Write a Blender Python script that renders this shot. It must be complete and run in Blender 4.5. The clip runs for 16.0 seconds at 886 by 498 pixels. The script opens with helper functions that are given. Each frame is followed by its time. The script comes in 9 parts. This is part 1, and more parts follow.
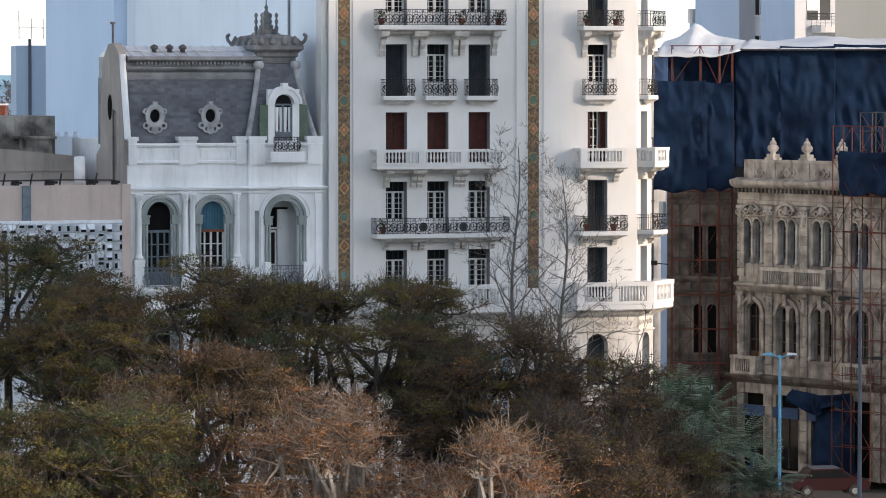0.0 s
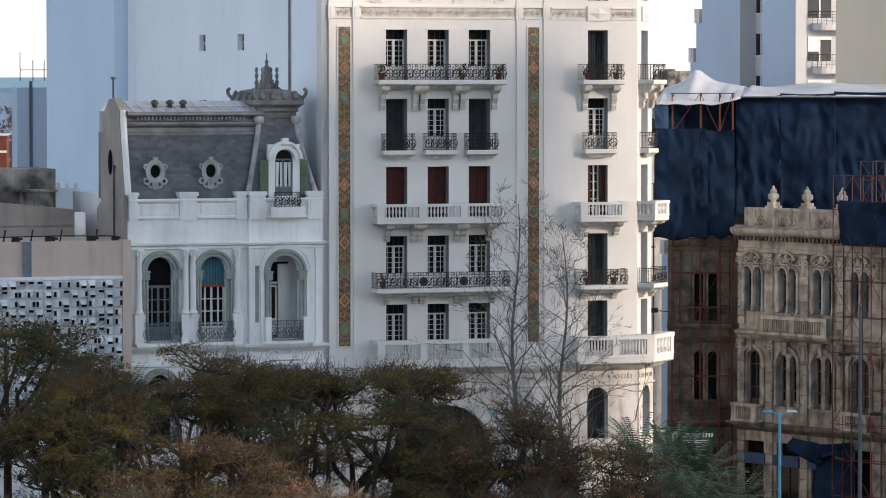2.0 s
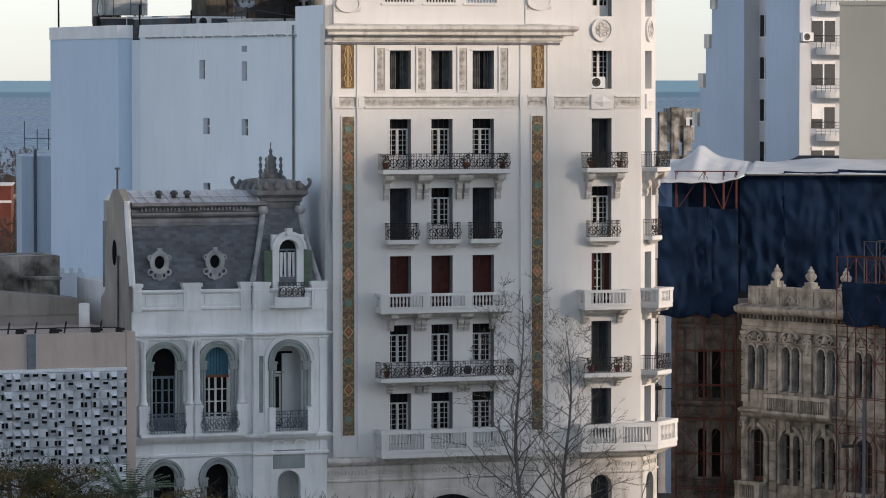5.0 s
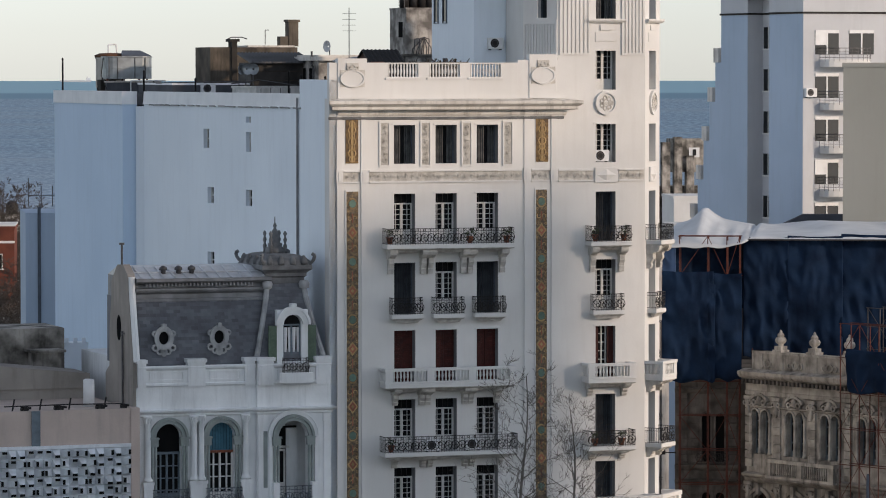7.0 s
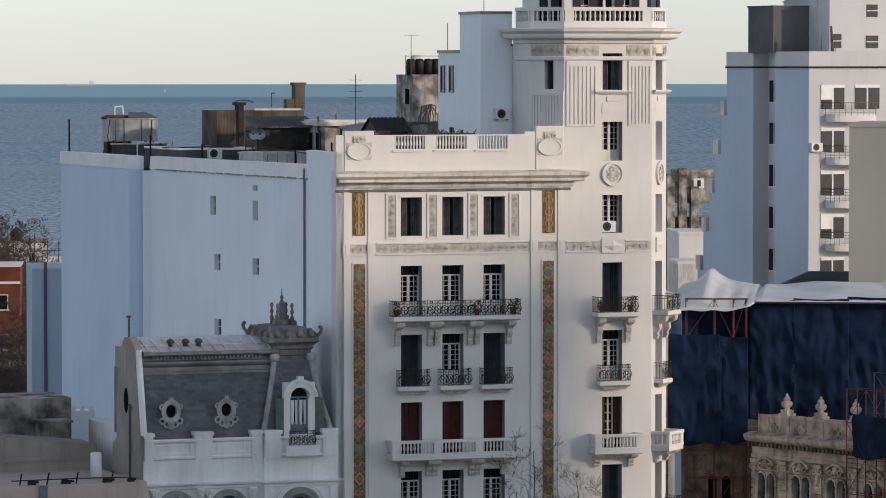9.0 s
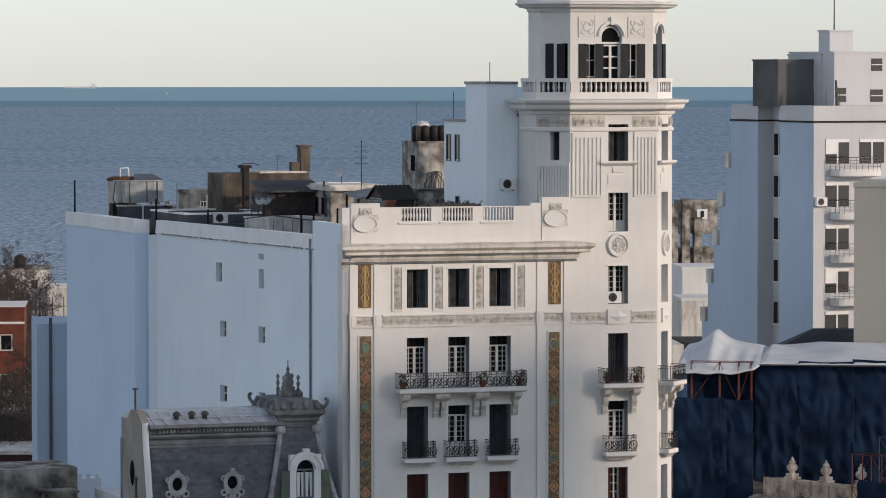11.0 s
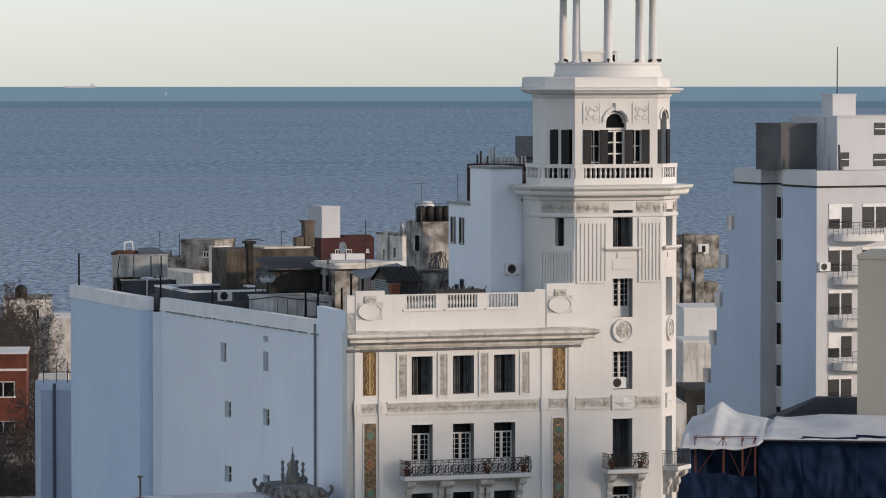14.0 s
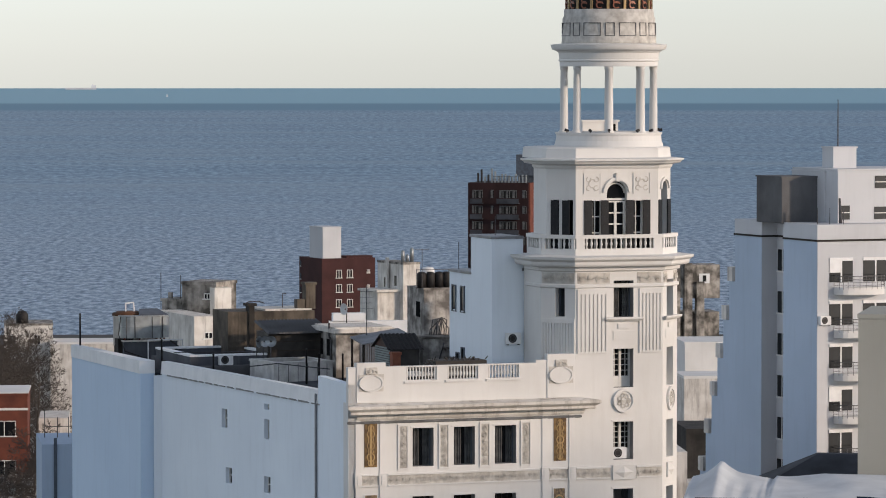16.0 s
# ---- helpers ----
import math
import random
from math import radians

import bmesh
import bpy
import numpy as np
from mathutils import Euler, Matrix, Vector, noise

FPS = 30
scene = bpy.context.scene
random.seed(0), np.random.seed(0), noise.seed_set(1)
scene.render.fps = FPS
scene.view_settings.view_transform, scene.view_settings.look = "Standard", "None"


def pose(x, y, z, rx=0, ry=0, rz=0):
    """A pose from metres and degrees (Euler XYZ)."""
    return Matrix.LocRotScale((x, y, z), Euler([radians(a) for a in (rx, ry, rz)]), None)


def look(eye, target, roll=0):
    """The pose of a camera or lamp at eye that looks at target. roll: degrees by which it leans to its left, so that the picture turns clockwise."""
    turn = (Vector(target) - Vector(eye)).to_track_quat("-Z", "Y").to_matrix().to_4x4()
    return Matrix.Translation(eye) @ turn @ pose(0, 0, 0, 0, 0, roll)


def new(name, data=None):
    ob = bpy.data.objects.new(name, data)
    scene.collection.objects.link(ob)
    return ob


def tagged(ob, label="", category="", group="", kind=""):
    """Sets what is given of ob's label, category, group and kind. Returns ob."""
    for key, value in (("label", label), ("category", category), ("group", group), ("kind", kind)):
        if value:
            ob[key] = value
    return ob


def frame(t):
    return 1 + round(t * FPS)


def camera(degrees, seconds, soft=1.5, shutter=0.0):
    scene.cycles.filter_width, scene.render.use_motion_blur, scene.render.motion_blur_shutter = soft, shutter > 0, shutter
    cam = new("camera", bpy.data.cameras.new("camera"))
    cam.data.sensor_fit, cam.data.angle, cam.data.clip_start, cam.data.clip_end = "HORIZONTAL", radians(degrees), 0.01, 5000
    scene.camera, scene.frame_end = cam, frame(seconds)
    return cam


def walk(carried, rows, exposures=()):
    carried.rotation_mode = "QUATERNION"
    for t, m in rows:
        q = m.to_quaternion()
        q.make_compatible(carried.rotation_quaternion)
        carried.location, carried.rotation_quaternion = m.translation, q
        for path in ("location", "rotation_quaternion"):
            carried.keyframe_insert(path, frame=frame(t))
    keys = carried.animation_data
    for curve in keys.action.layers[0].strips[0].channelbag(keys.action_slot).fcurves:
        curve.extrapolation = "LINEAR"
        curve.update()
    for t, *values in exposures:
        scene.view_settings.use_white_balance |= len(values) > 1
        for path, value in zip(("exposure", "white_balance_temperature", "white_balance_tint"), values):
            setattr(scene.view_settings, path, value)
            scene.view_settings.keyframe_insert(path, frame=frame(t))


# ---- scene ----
cam = camera(12.4, 16.0, soft=1.0)
# seconds, x, height, yaw, pitch, lean of the rising camera
ROWS = [
    (0.0, 0.005, 21.853, -0.3869, -2.51, 0.0079),
    (0.5, 0.04, 22.429, -0.376, -2.51, 0.0076),
    (1.0, 0.072, 23.207, -0.3668, -2.51, 0.0094),
    (1.5, 0.1, 23.926, -0.354, -2.51, 0.0098),
    (2.0, 0.125, 24.47, -0.3481, -2.51, 0.0131),
    (2.5, 0.145, 24.973, -0.3411, -2.51, 0.0081),
    (3.0, 0.159, 25.562, -0.3356, -2.51, 0.0142),
    (3.5, 0.169, 26.336, -0.3219, -2.51, 0.0119),
    (4.0, 0.172, 27.143, -0.3081, -2.51, 0.0134),
    (6.5, 0.098, 31.559, -0.262, -2.5438, 0.0268),
    (7.0, 0.065, 32.505, -0.2548, -2.5546, 0.0235),
    (7.5, 0.027, 33.184, -0.2354, -2.4972, 0.0205),
    (8.0, -0.015, 34.21, -0.2261, -2.5536, 0.0254),
    (8.5, -0.062, 34.829, -0.2191, -2.4847, 0.0155),
    (9.0, -0.112, 35.955, -0.2112, -2.5482, 0.0298),
    (11.5, -0.386, 39.884, -0.1888, -2.5486, 0.0168),
    (12.0, -0.439, 40.371, -0.1934, -2.4944, 0.0131),
    (12.5, -0.488, 41.333, -0.194, -2.5557, 0.0158),
    (13.0, -0.531, 42.159, -0.1952, -2.5666, 0.0105),
    (13.5, -0.568, 43.003, -0.1939, -2.5813, 0.0122),
    (14.0, -0.597, 43.818, -0.2021, -2.6045, 0.0115),
    (14.5, -0.616, 44.608, -0.2081, -2.6177, 0.011),
    (15.0, -0.624, 45.477, -0.2084, -2.6207, 0.0127),
    (15.5, -0.617, 46.439, -0.1972, -2.6211, 0.0091),
    (16.0, -0.596, 47.335, -0.1895, -2.6243, 0.0112),
]
walk(cam, [(t, pose(x, 0.2, z, 90 + pitch, lean, yaw)) for t, x, z, yaw, pitch, lean in ROWS], [(0, 0.46, 6250, 11), (2.5, 0.12, 6250, 11), (4, -0.08, 6250, 11), (8, -0.40, 6250, 11), (12, -0.43, 6250, 11), (14, -0.45, 6250, 11), (16, -0.36, 6250, 11)])

# ---- light ----
SUN_AZ, SUN_EL = radians(118), radians(14)      # from straight ahead of the view, turning right; low evening sun
sun_way = Vector((math.sin(SUN_AZ) * math.cos(SUN_EL), math.cos(SUN_AZ) * math.cos(SUN_EL), math.sin(SUN_EL)))
world = bpy.data.worlds.new("sky")
scene.world = world
world.use_nodes = True
wn, wl = world.node_tree.nodes, world.node_tree.links
sky = wn.new("ShaderNodeTexSky")
sky.sky_type, sky.sun_disc = "NISHITA", False
sky.sun_elevation, sky.sun_rotation = SUN_EL, SUN_AZ
sky.air_density, sky.dust_density, sky.ozone_density, sky.altitude = 0.95, 0.25, 3.0, 30
soft = wn.new("ShaderNodeHueSaturation")                # thin high haze takes colour out of the sky
soft.inputs["Saturation"].default_value = 0.36
wl.new(sky.outputs[0], soft.inputs["Color"])
wl.new(soft.outputs[0], wn["Background"].inputs[0])
wn["Background"].inputs[1].default_value = 0.230
sun = new("sun", bpy.data.lights.new("sun", "SUN"))
sun.data.energy, sun.data.angle, sun.data.color = 3.4, radians(2.4), (1.0, 0.76, 0.55)
sun.matrix_world = look((0, 0, 100), Vector((0, 0, 100)) - sun_way)


# ---- materials ----
def material(name, c1, c2=None, rough=0.8, scale=1.0, fine=12.0, bump=0.15, metal=0.0, streak=0.0, streak_col=(0.1, 0.09, 0.08), vary=0.0, spec=0.3, blotch=0.5):
    """Two-scale mottled surface, with optional vertical run-off stains and piece-to-piece variation."""
    m = bpy.data.materials.new(name)
    m.use_nodes = True
    n, l = m.node_tree.nodes, m.node_tree.links
    b = n["Principled BSDF"]
    b.inputs["Roughness"].default_value, b.inputs["Metallic"].default_value = rough, metal
    b.inputs["Specular IOR Level"].default_value = spec
    c2 = c2 or tuple(v * 0.8 for v in c1)
    geo = n.new("ShaderNodeNewGeometry")
    big, small = n.new("ShaderNodeTexNoise"), n.new("ShaderNodeTexNoise")
    big.inputs["Scale"].default_value, big.inputs["Detail"].default_value = scale, 5
    small.inputs["Scale"].default_value, small.inputs["Detail"].default_value = fine, 4
    l.new(geo.outputs["Position"], big.inputs["Vector"]), l.new(geo.outputs["Position"], small.inputs["Vector"])
    mx = n.new("ShaderNodeMix")
    mx.data_type = "RGBA"
    ramp = n.new("ShaderNodeMapRange")
    ramp.inputs["From Min"].default_value, ramp.inputs["From Max"].default_value = 0.35, 0.7
    ramp.inputs["To Max"].default_value = blotch * 2
    l.new(big.outputs["Fac"], ramp.inputs["Value"])
    l.new(ramp.outputs[0], mx.inputs["Factor"])
    mx.inputs["A"].default_value, mx.inputs["B"].default_value = (*c1, 1), (*c2, 1)
    out = mx.outputs["Result"]
    if streak:
        mp = n.new("ShaderNodeMapping")
        mp.inputs["Scale"].default_value = (1.0, 1.0, 0.12)
        l.new(geo.outputs["Position"], mp.inputs["Vector"])
        sn = n.new("ShaderNodeTexNoise")
        sn.inputs["Scale"].default_value, sn.inputs["Detail"].default_value, sn.inputs["Roughness"].default_value = 2.2, 6, 0.65
        l.new(mp.outputs[0], sn.inputs["Vector"])
        sr = n.new("ShaderNodeMapRange")
        sr.inputs["From Min"].default_value, sr.inputs["From Max"].default_value, sr.inputs["To Max"].default_value = 0.5, 0.78, streak
        l.new(sn.outputs["Fac"], sr.inputs["Value"])
        m2 = n.new("ShaderNodeMix")
        m2.data_type = "RGBA"
        l.new(sr.outputs[0], m2.inputs["Factor"]), l.new(out, m2.inputs["A"])
        m2.inputs["B"].default_value = (*streak_col, 1)
        out = m2.outputs["Result"]
    if vary:
        oi, hsv = n.new("ShaderNodeObjectInfo"), n.new("ShaderNodeHueSaturation")
        rnd = n.new("ShaderNodeMath")
        rnd.operation = "ADD"
        l.new(oi.outputs["Random"], rnd.inputs[0]), l.new(geo.outputs["Random Per Island"], rnd.inputs[1])
        fr = n.new("ShaderNodeMath")
        fr.operation = "FRACT"
        l.new(rnd.outputs[0], fr.inputs[0])
        vr = n.new("ShaderNodeMapRange")
        vr.inputs["To Min"].default_value, vr.inputs["To Max"].default_value = 1 - vary, 1 + vary
        l.new(fr.outputs[0], vr.inputs["Value"]), l.new(vr.outputs[0], hsv.inputs["Value"]), l.new(out, hsv.inputs["Color"])
        out = hsv.outputs["Color"]
    l.new(out, b.inputs["Base Color"])
    if bump:
        bp = n.new("ShaderNodeBump")
        bp.inputs["Strength"].default_value, bp.inputs["Distance"].default_value = bump, 0.03
        l.new(small.outputs["Fac"], bp.inputs["Height"]), l.new(bp.outputs[0], b.inputs["Normal"])
    return m


STUCCO = material("white stucco", (0.72, 0.715, 0.70), (0.64, 0.635, 0.62), 0.85, 0.35, 9, 0.12, streak=0.22, streak_col=(0.50, 0.48, 0.45))
STUCCO_OLD = material("aged white stucco", (0.70, 0.68, 0.64), (0.50, 0.47, 0.43), 0.9, 0.8, 9, 0.3, streak=0.75, streak_col=(0.13, 0.115, 0.10))
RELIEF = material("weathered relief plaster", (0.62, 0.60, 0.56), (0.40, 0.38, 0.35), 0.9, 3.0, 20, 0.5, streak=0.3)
SIDE = material("pale blue-grey rendered wall", (0.80, 0.87, 0.94), (0.74, 0.81, 0.885), 0.85, 0.18, 6, 0.1, streak=0.16, streak_col=(0.50, 0.53, 0.57))
SIDE_B = material("light blue painted wall", (0.58, 0.71, 0.87), (0.53, 0.66, 0.82), 0.85, 0.18, 6, 0.1, streak=0.15, streak_col=(0.36, 0.43, 0.53))
COPING = material("whitewashed coping", (0.84, 0.855, 0.87), (0.74, 0.76, 0.78), 0.8, 0.8, 8, 0.1, streak=0.12, streak_col=(0.3, 0.3, 0.3))
# near-black colour stands in for the darkness inside openings
DARK = material("black for unlit openings", (0.01, 0.011, 0.012), (0.015, 0.015, 0.015), 0.9, 1, 8, 0, spec=0.0)
GLASS = material("dark window glass", (0.008, 0.009, 0.011), (0.014, 0.015, 0.017), 0.1, 1.5, 8, 0, spec=0.25)
FRAME = material("white painted joinery", (0.72, 0.72, 0.70), (0.6, 0.6, 0.58), 0.6, 3, 20, 0.05)
CURTAIN = material("grey curtain", (0.13, 0.135, 0.135), (0.05, 0.05, 0.055), 0.9, 2.5, 12, 0.1)
BLIND = material("blue-grey slatted blind", (0.045, 0.052, 0.062), (0.024, 0.028, 0.035), 0.7, 2.5, 12, 0.1)
SHUTTER = material("black painted shutter", (0.010, 0.012, 0.016), (0.016, 0.018, 0.022), 0.6, 4, 18, 0.1)
LEAD = material("weathered lead", (0.19, 0.197, 0.205), (0.085, 0.088, 0.092), 0.7, 1.6, 12, 0.3, streak=0.5, streak_col=(0.05, 0.05, 0.05))
LEADSTONE = material("dull grey carved stone", (0.44, 0.45, 0.46), (0.25, 0.26, 0.27), 0.9, 2.2, 14, 0.4, streak=0.5, streak_col=(0.12, 0.12, 0.12))
GREYWALL = material("dark grey rendered wall", (0.125, 0.127, 0.133), (0.075, 0.076, 0.08), 0.9, 0.5, 9, 0.3, streak=0.4, streak_col=(0.07, 0.07, 0.07))
# pale render with the blue of sky shade put into its colour
SHADE_BLUE = material("render toned blue for sky shade", (0.43, 0.52, 0.64), (0.385, 0.47, 0.58), 0.85, 0.18, 6, 0.1, streak=0.2, streak_col=(0.26, 0.30, 0.36))
MAROON = material("dark maroon car paint", (0.03, 0.007, 0.008), (0.02, 0.006, 0.006), 0.3, 2, 10, 0)
REDWOOD = material("dark red shutters", (0.072, 0.014, 0.010), (0.04, 0.009, 0.007), 0.6, 4, 18, 0.1, vary=0.25)
IRON = material("black iron", (0.014, 0.014, 0.016), (0.03, 0.027, 0.025), 0.6, 6, 20, 0.05, metal=0.1)
MOSAIC = material("ochre mosaic", (0.27, 0.195, 0.11), (0.11, 0.085, 0.062), 0.5, 9, 26, 0.3, blotch=0.8)
GOLD = material("golden mosaic", (0.24, 0.15, 0.055), (0.09, 0.055, 0.028), 0.45, 5, 22, 0.3, blotch=0.7)
GREENPANEL = material("dull green painted panel", (0.13, 0.18, 0.13), (0.09, 0.125, 0.095), 0.7, 2.5, 14, 0.2)
GREEN_T = material("green glazed tile", (0.14, 0.23, 0.18), (0.10, 0.16, 0.14), 0.35, 6, 20, 0.1, vary=0.3)
RED_T = material("red glazed tile", (0.34, 0.13, 0.08), (0.22, 0.09, 0.06), 0.4, 6, 20, 0.1, vary=0.3)
OCHRE_T = material("ochre glazed tile", (0.42, 0.29, 0.13), (0.28, 0.19, 0.10), 0.4, 6, 20, 0.1, vary=0.3)
MANSION = material("grey-white mansion plaster", (0.82, 0.84, 0.85), (0.68, 0.70, 0.71), 0.85, 0.6, 10, 0.2, streak=0.35, streak_col=(0.27, 0.28, 0.28))
TRIMGREY = material("grey-green stone trim", (0.30, 0.34, 0.33), (0.22, 0.25, 0.25), 0.85, 1.5, 14, 0.3, streak=0.3)
SLATE = material("grey slate", (0.135, 0.145, 0.165), (0.095, 0.10, 0.115), 0.65, 1.2, 18, 0.2, vary=0.22)
ZINC = material("grey zinc", (0.26, 0.27, 0.29), (0.14, 0.147, 0.158), 0.5, 1.2, 12, 0.2, metal=0.3, streak=0.4)
PARTY = material("bare cement party wall", (0.36, 0.33, 0.30), (0.25, 0.23, 0.21), 0.92, 0.5, 9, 0.4, streak=0.5, streak_col=(0.13, 0.12, 0.11))
PINK = material("pinkish render", (0.56, 0.47, 0.42), (0.45, 0.38, 0.34), 0.9, 0.6, 9, 0.3, streak=0.35, streak_col=(0.28, 0.24, 0.22))
LATTICE = material("white concrete lattice block", (0.74, 0.775, 0.81), (0.56, 0.595, 0.635), 0.8, 2, 14, 0.2, vary=0.16, streak=0.3, streak_col=(0.30, 0.31, 0.33))
STONE = material("sooty pale stone", (0.48, 0.455, 0.415), (0.19, 0.18, 0.166), 0.9, 1.3, 9, 0.5, streak=1.0, streak_col=(0.04, 0.038, 0.036), vary=0.16)
STONE_D = material("blackened stone", (0.17, 0.155, 0.142), (0.05, 0.046, 0.043), 0.92, 1.1, 9, 0.5, streak=0.8, streak_col=(0.02, 0.018, 0.017), vary=0.16)
STONE_M = material("dirty grey stone", (0.36, 0.34, 0.31), (0.12, 0.112, 0.102), 0.9, 1.3, 9, 0.5, streak=1.0, streak_col=(0.03, 0.028, 0.027), vary=0.16)
TARP = material("dark blue shade net", (0.013, 0.029, 0.066), (0.0045, 0.010, 0.025), 0.8, 0.7, 5, 0.4, streak=0.4, streak_col=(0.018, 0.036, 0.078), spec=0.05)
TARP_L = material("blue tarpaulin", (0.035, 0.075, 0.17), (0.022, 0.05, 0.115), 0.6, 1.2, 5, 0.3)
TENT = material("white tarpaulin", (0.62, 0.66, 0.70), (0.50, 0.54, 0.58), 0.55, 0.6, 4, 0.5)
RUST = material("red-lead scaffold pipe", (0.12, 0.034, 0.024), (0.06, 0.022, 0.017), 0.7, 4, 18, 0.1)
PIPE = material("grey scaffold pipe", (0.10, 0.10, 0.11), (0.05, 0.05, 0.05), 0.5, 4, 18, 0.1, metal=0.4)
CONCRETE = material("stained concrete", (0.44, 0.41, 0.37), (0.075, 0.07, 0.062), 0.92, 0.9, 10, 0.4, streak=0.9, streak_col=(0.025, 0.023, 0.02), blotch=0.6)
SOOT = material("blackened concrete", (0.045, 0.041, 0.037), (0.018, 0.017, 0.016), 0.92, 0.9, 10, 0.4, streak=0.5, streak_col=(0.012, 0.012, 0.012))
BRICK = material("dark red brick", (0.062, 0.025, 0.024), (0.042, 0.018, 0.018), 0.9, 0.5, 6, 0.3)
BRICK_O = material("orange brick", (0.16, 0.052, 0.034), (0.10, 0.035, 0.025), 0.9, 0.9, 9, 0.4)
BEIGE = material("beige render", (0.40, 0.40, 0.36), (0.36, 0.36, 0.32), 0.9, 0.15, 6, 0.1, streak=0.15, streak_col=(0.28, 0.26, 0.22))
APT = material("pale grey rendered flats", (0.55, 0.565, 0.59), (0.49, 0.505, 0.53), 0.85, 0.18, 6, 0.1, streak=0.25, streak_col=(0.36, 0.37, 0.39))
ROOFING = material("dark roof membrane", (0.06, 0.066, 0.08), (0.03, 0.033, 0.04), 0.8, 0.5, 8, 0.2)
STEEL = material("galvanised tank", (0.33, 0.36, 0.38), (0.20, 0.215, 0.225), 0.4, 1.5, 10, 0.1, metal=0.6)
SERVICE = material("streaked brown concrete", (0.14, 0.118, 0.094), (0.045, 0.04, 0.034), 0.92, 0.9, 10, 0.4, streak=0.9, streak_col=(0.02, 0.018, 0.016))
TERRACE = material("dark grey roof paint", (0.085, 0.092, 0.11), (0.055, 0.06, 0.072), 0.8, 0.8, 8, 0.2, streak=0.4, streak_col=(0.16, 0.165, 0.17))
LIFTWALL = material("blotched grey-white render", (0.52, 0.50, 0.47), (0.15, 0.14, 0.13), 0.92, 1.4, 10, 0.4, streak=0.9, streak_col=(0.06, 0.056, 0.052), blotch=0.7)
PALEZINC = material("pale metal sheet", (0.62, 0.64, 0.67), (0.42, 0.44, 0.47), 0.38, 1.5, 10, 0.2, metal=0.4, streak=0.3)
FOIL = material("aluminium roofing foil", (0.74, 0.73, 0.71), (0.50, 0.49, 0.47), 0.45, 1.6, 8, 0.5, metal=0.2, streak=0.4)
# window openings of the white wall: their shade is put into this grey
REVEAL = material("shade-grey window reveal", (0.26, 0.27, 0.28), (0.19, 0.195, 0.205), 0.85, 1.0, 10, 0.1)
TIN = material("corrugated dark tin", (0.05, 0.044, 0.040), (0.018, 0.017, 0.016), 0.6, 1.5, 10, 0.2)
LAMPBLUE = material("pale blue painted steel", (0.16, 0.46, 0.66), (0.13, 0.38, 0.55), 0.45, 2, 12, 0.05)
LAMPGREY = material("dark grey painted steel", (0.10, 0.12, 0.15), (0.07, 0.08, 0.10), 0.5, 2, 12, 0.05)
ASPHALT = material("asphalt and yards", (0.06, 0.058, 0.055), (0.045, 0.045, 0.045), 0.95, 0.08, 3, 0.2)
BARK = material("dark bark", (0.06, 0.049, 0.042), (0.035, 0.030, 0.026), 0.95, 2.5, 14, 0.4)
BARK_R = material("grey-brown twigs", (0.10, 0.084, 0.072), (0.055, 0.046, 0.040), 0.95, 1.5, 14, 0.2)
TWIG_L = material("pale brown twigs", (0.24, 0.195, 0.16), (0.13, 0.105, 0.088), 0.95, 1.5, 14, 0.2)
BARK_G = material("pale grey bark", (0.34, 0.30, 0.26), (0.18, 0.16, 0.14), 0.95, 2.0, 14, 0.3)
BARK_P = material("pale plane-tree bark", (0.20, 0.185, 0.165), (0.11, 0.10, 0.09), 0.9, 2.0, 12, 0.3)
LEAF = material("dark olive leaves", (0.14, 0.108, 0.022), (0.062, 0.05, 0.014), 0.7, 0.9, 6, 0, vary=0.3)
LEAF_B = material("brown dry leaves", (0.125, 0.075, 0.032), (0.066, 0.043, 0.022), 0.8, 0.9, 6, 0, vary=0.3)
LEAF_R = material("rusty leaves", (0.288, 0.135, 0.054), (0.171, 0.086, 0.045), 0.8, 0.9, 6, 0, vary=0.35)
LEAF_G = material("dark green leaves", (0.055, 0.078, 0.028), (0.028, 0.042, 0.018), 0.7, 0.9, 6, 0, vary=0.3)
LEAF_Y = material("yellow-green leaves", (0.16, 0.144, 0.036), (0.088, 0.08, 0.024), 0.7, 0.9, 6, 0, vary=0.3)
PALM = material("grey-green palm fronds", (0.165, 0.21, 0.14), (0.095, 0.125, 0.085), 0.6, 0.8, 6, 0, vary=0.35)
# maroon brick, darker still to carry the shade on the tower front
SHADEBRICK = material("maroon brick darkened for shade", (0.034, 0.016, 0.017), (0.022, 0.011, 0.012), 0.9, 0.5, 6, 0.3)
BROWN = material("dull brown shutters", (0.085, 0.048, 0.038), (0.05, 0.03, 0.025), 0.7, 3, 16, 0.1)
SIGNGREEN = material("dark green sign", (0.012, 0.05, 0.04), (0.01, 0.04, 0.03), 0.5, 2, 10, 0)
WHITE = material("white enamel", (0.75, 0.76, 0.77), (0.66, 0.67, 0.68), 0.5, 2, 10, 0)
TERRA = material("terracotta", (0.25, 0.09, 0.05), (0.17, 0.06, 0.04), 0.8, 3, 14, 0.1)
TEAL = material("blue-green blind", (0.06, 0.17, 0.24), (0.045, 0.12, 0.17), 0.7, 3, 12, 0.1)
GLAZE_BLUE = material("blue-grey painted doors", (0.15, 0.19, 0.225), (0.10, 0.13, 0.155), 0.5, 3, 12, 0.1)

# sea: bluish grey; ripple light, glints and long bands are all put into the colour
SEA = material("river sea", (0.2, 0.2, 0.2), (0.2, 0.2, 0.2), 0.55, 0.004, 0.25, 0.0, spec=0.2)
sn_, sl_ = SEA.node_tree.nodes, SEA.node_tree.links
sb_ = sn_["Principled BSDF"]
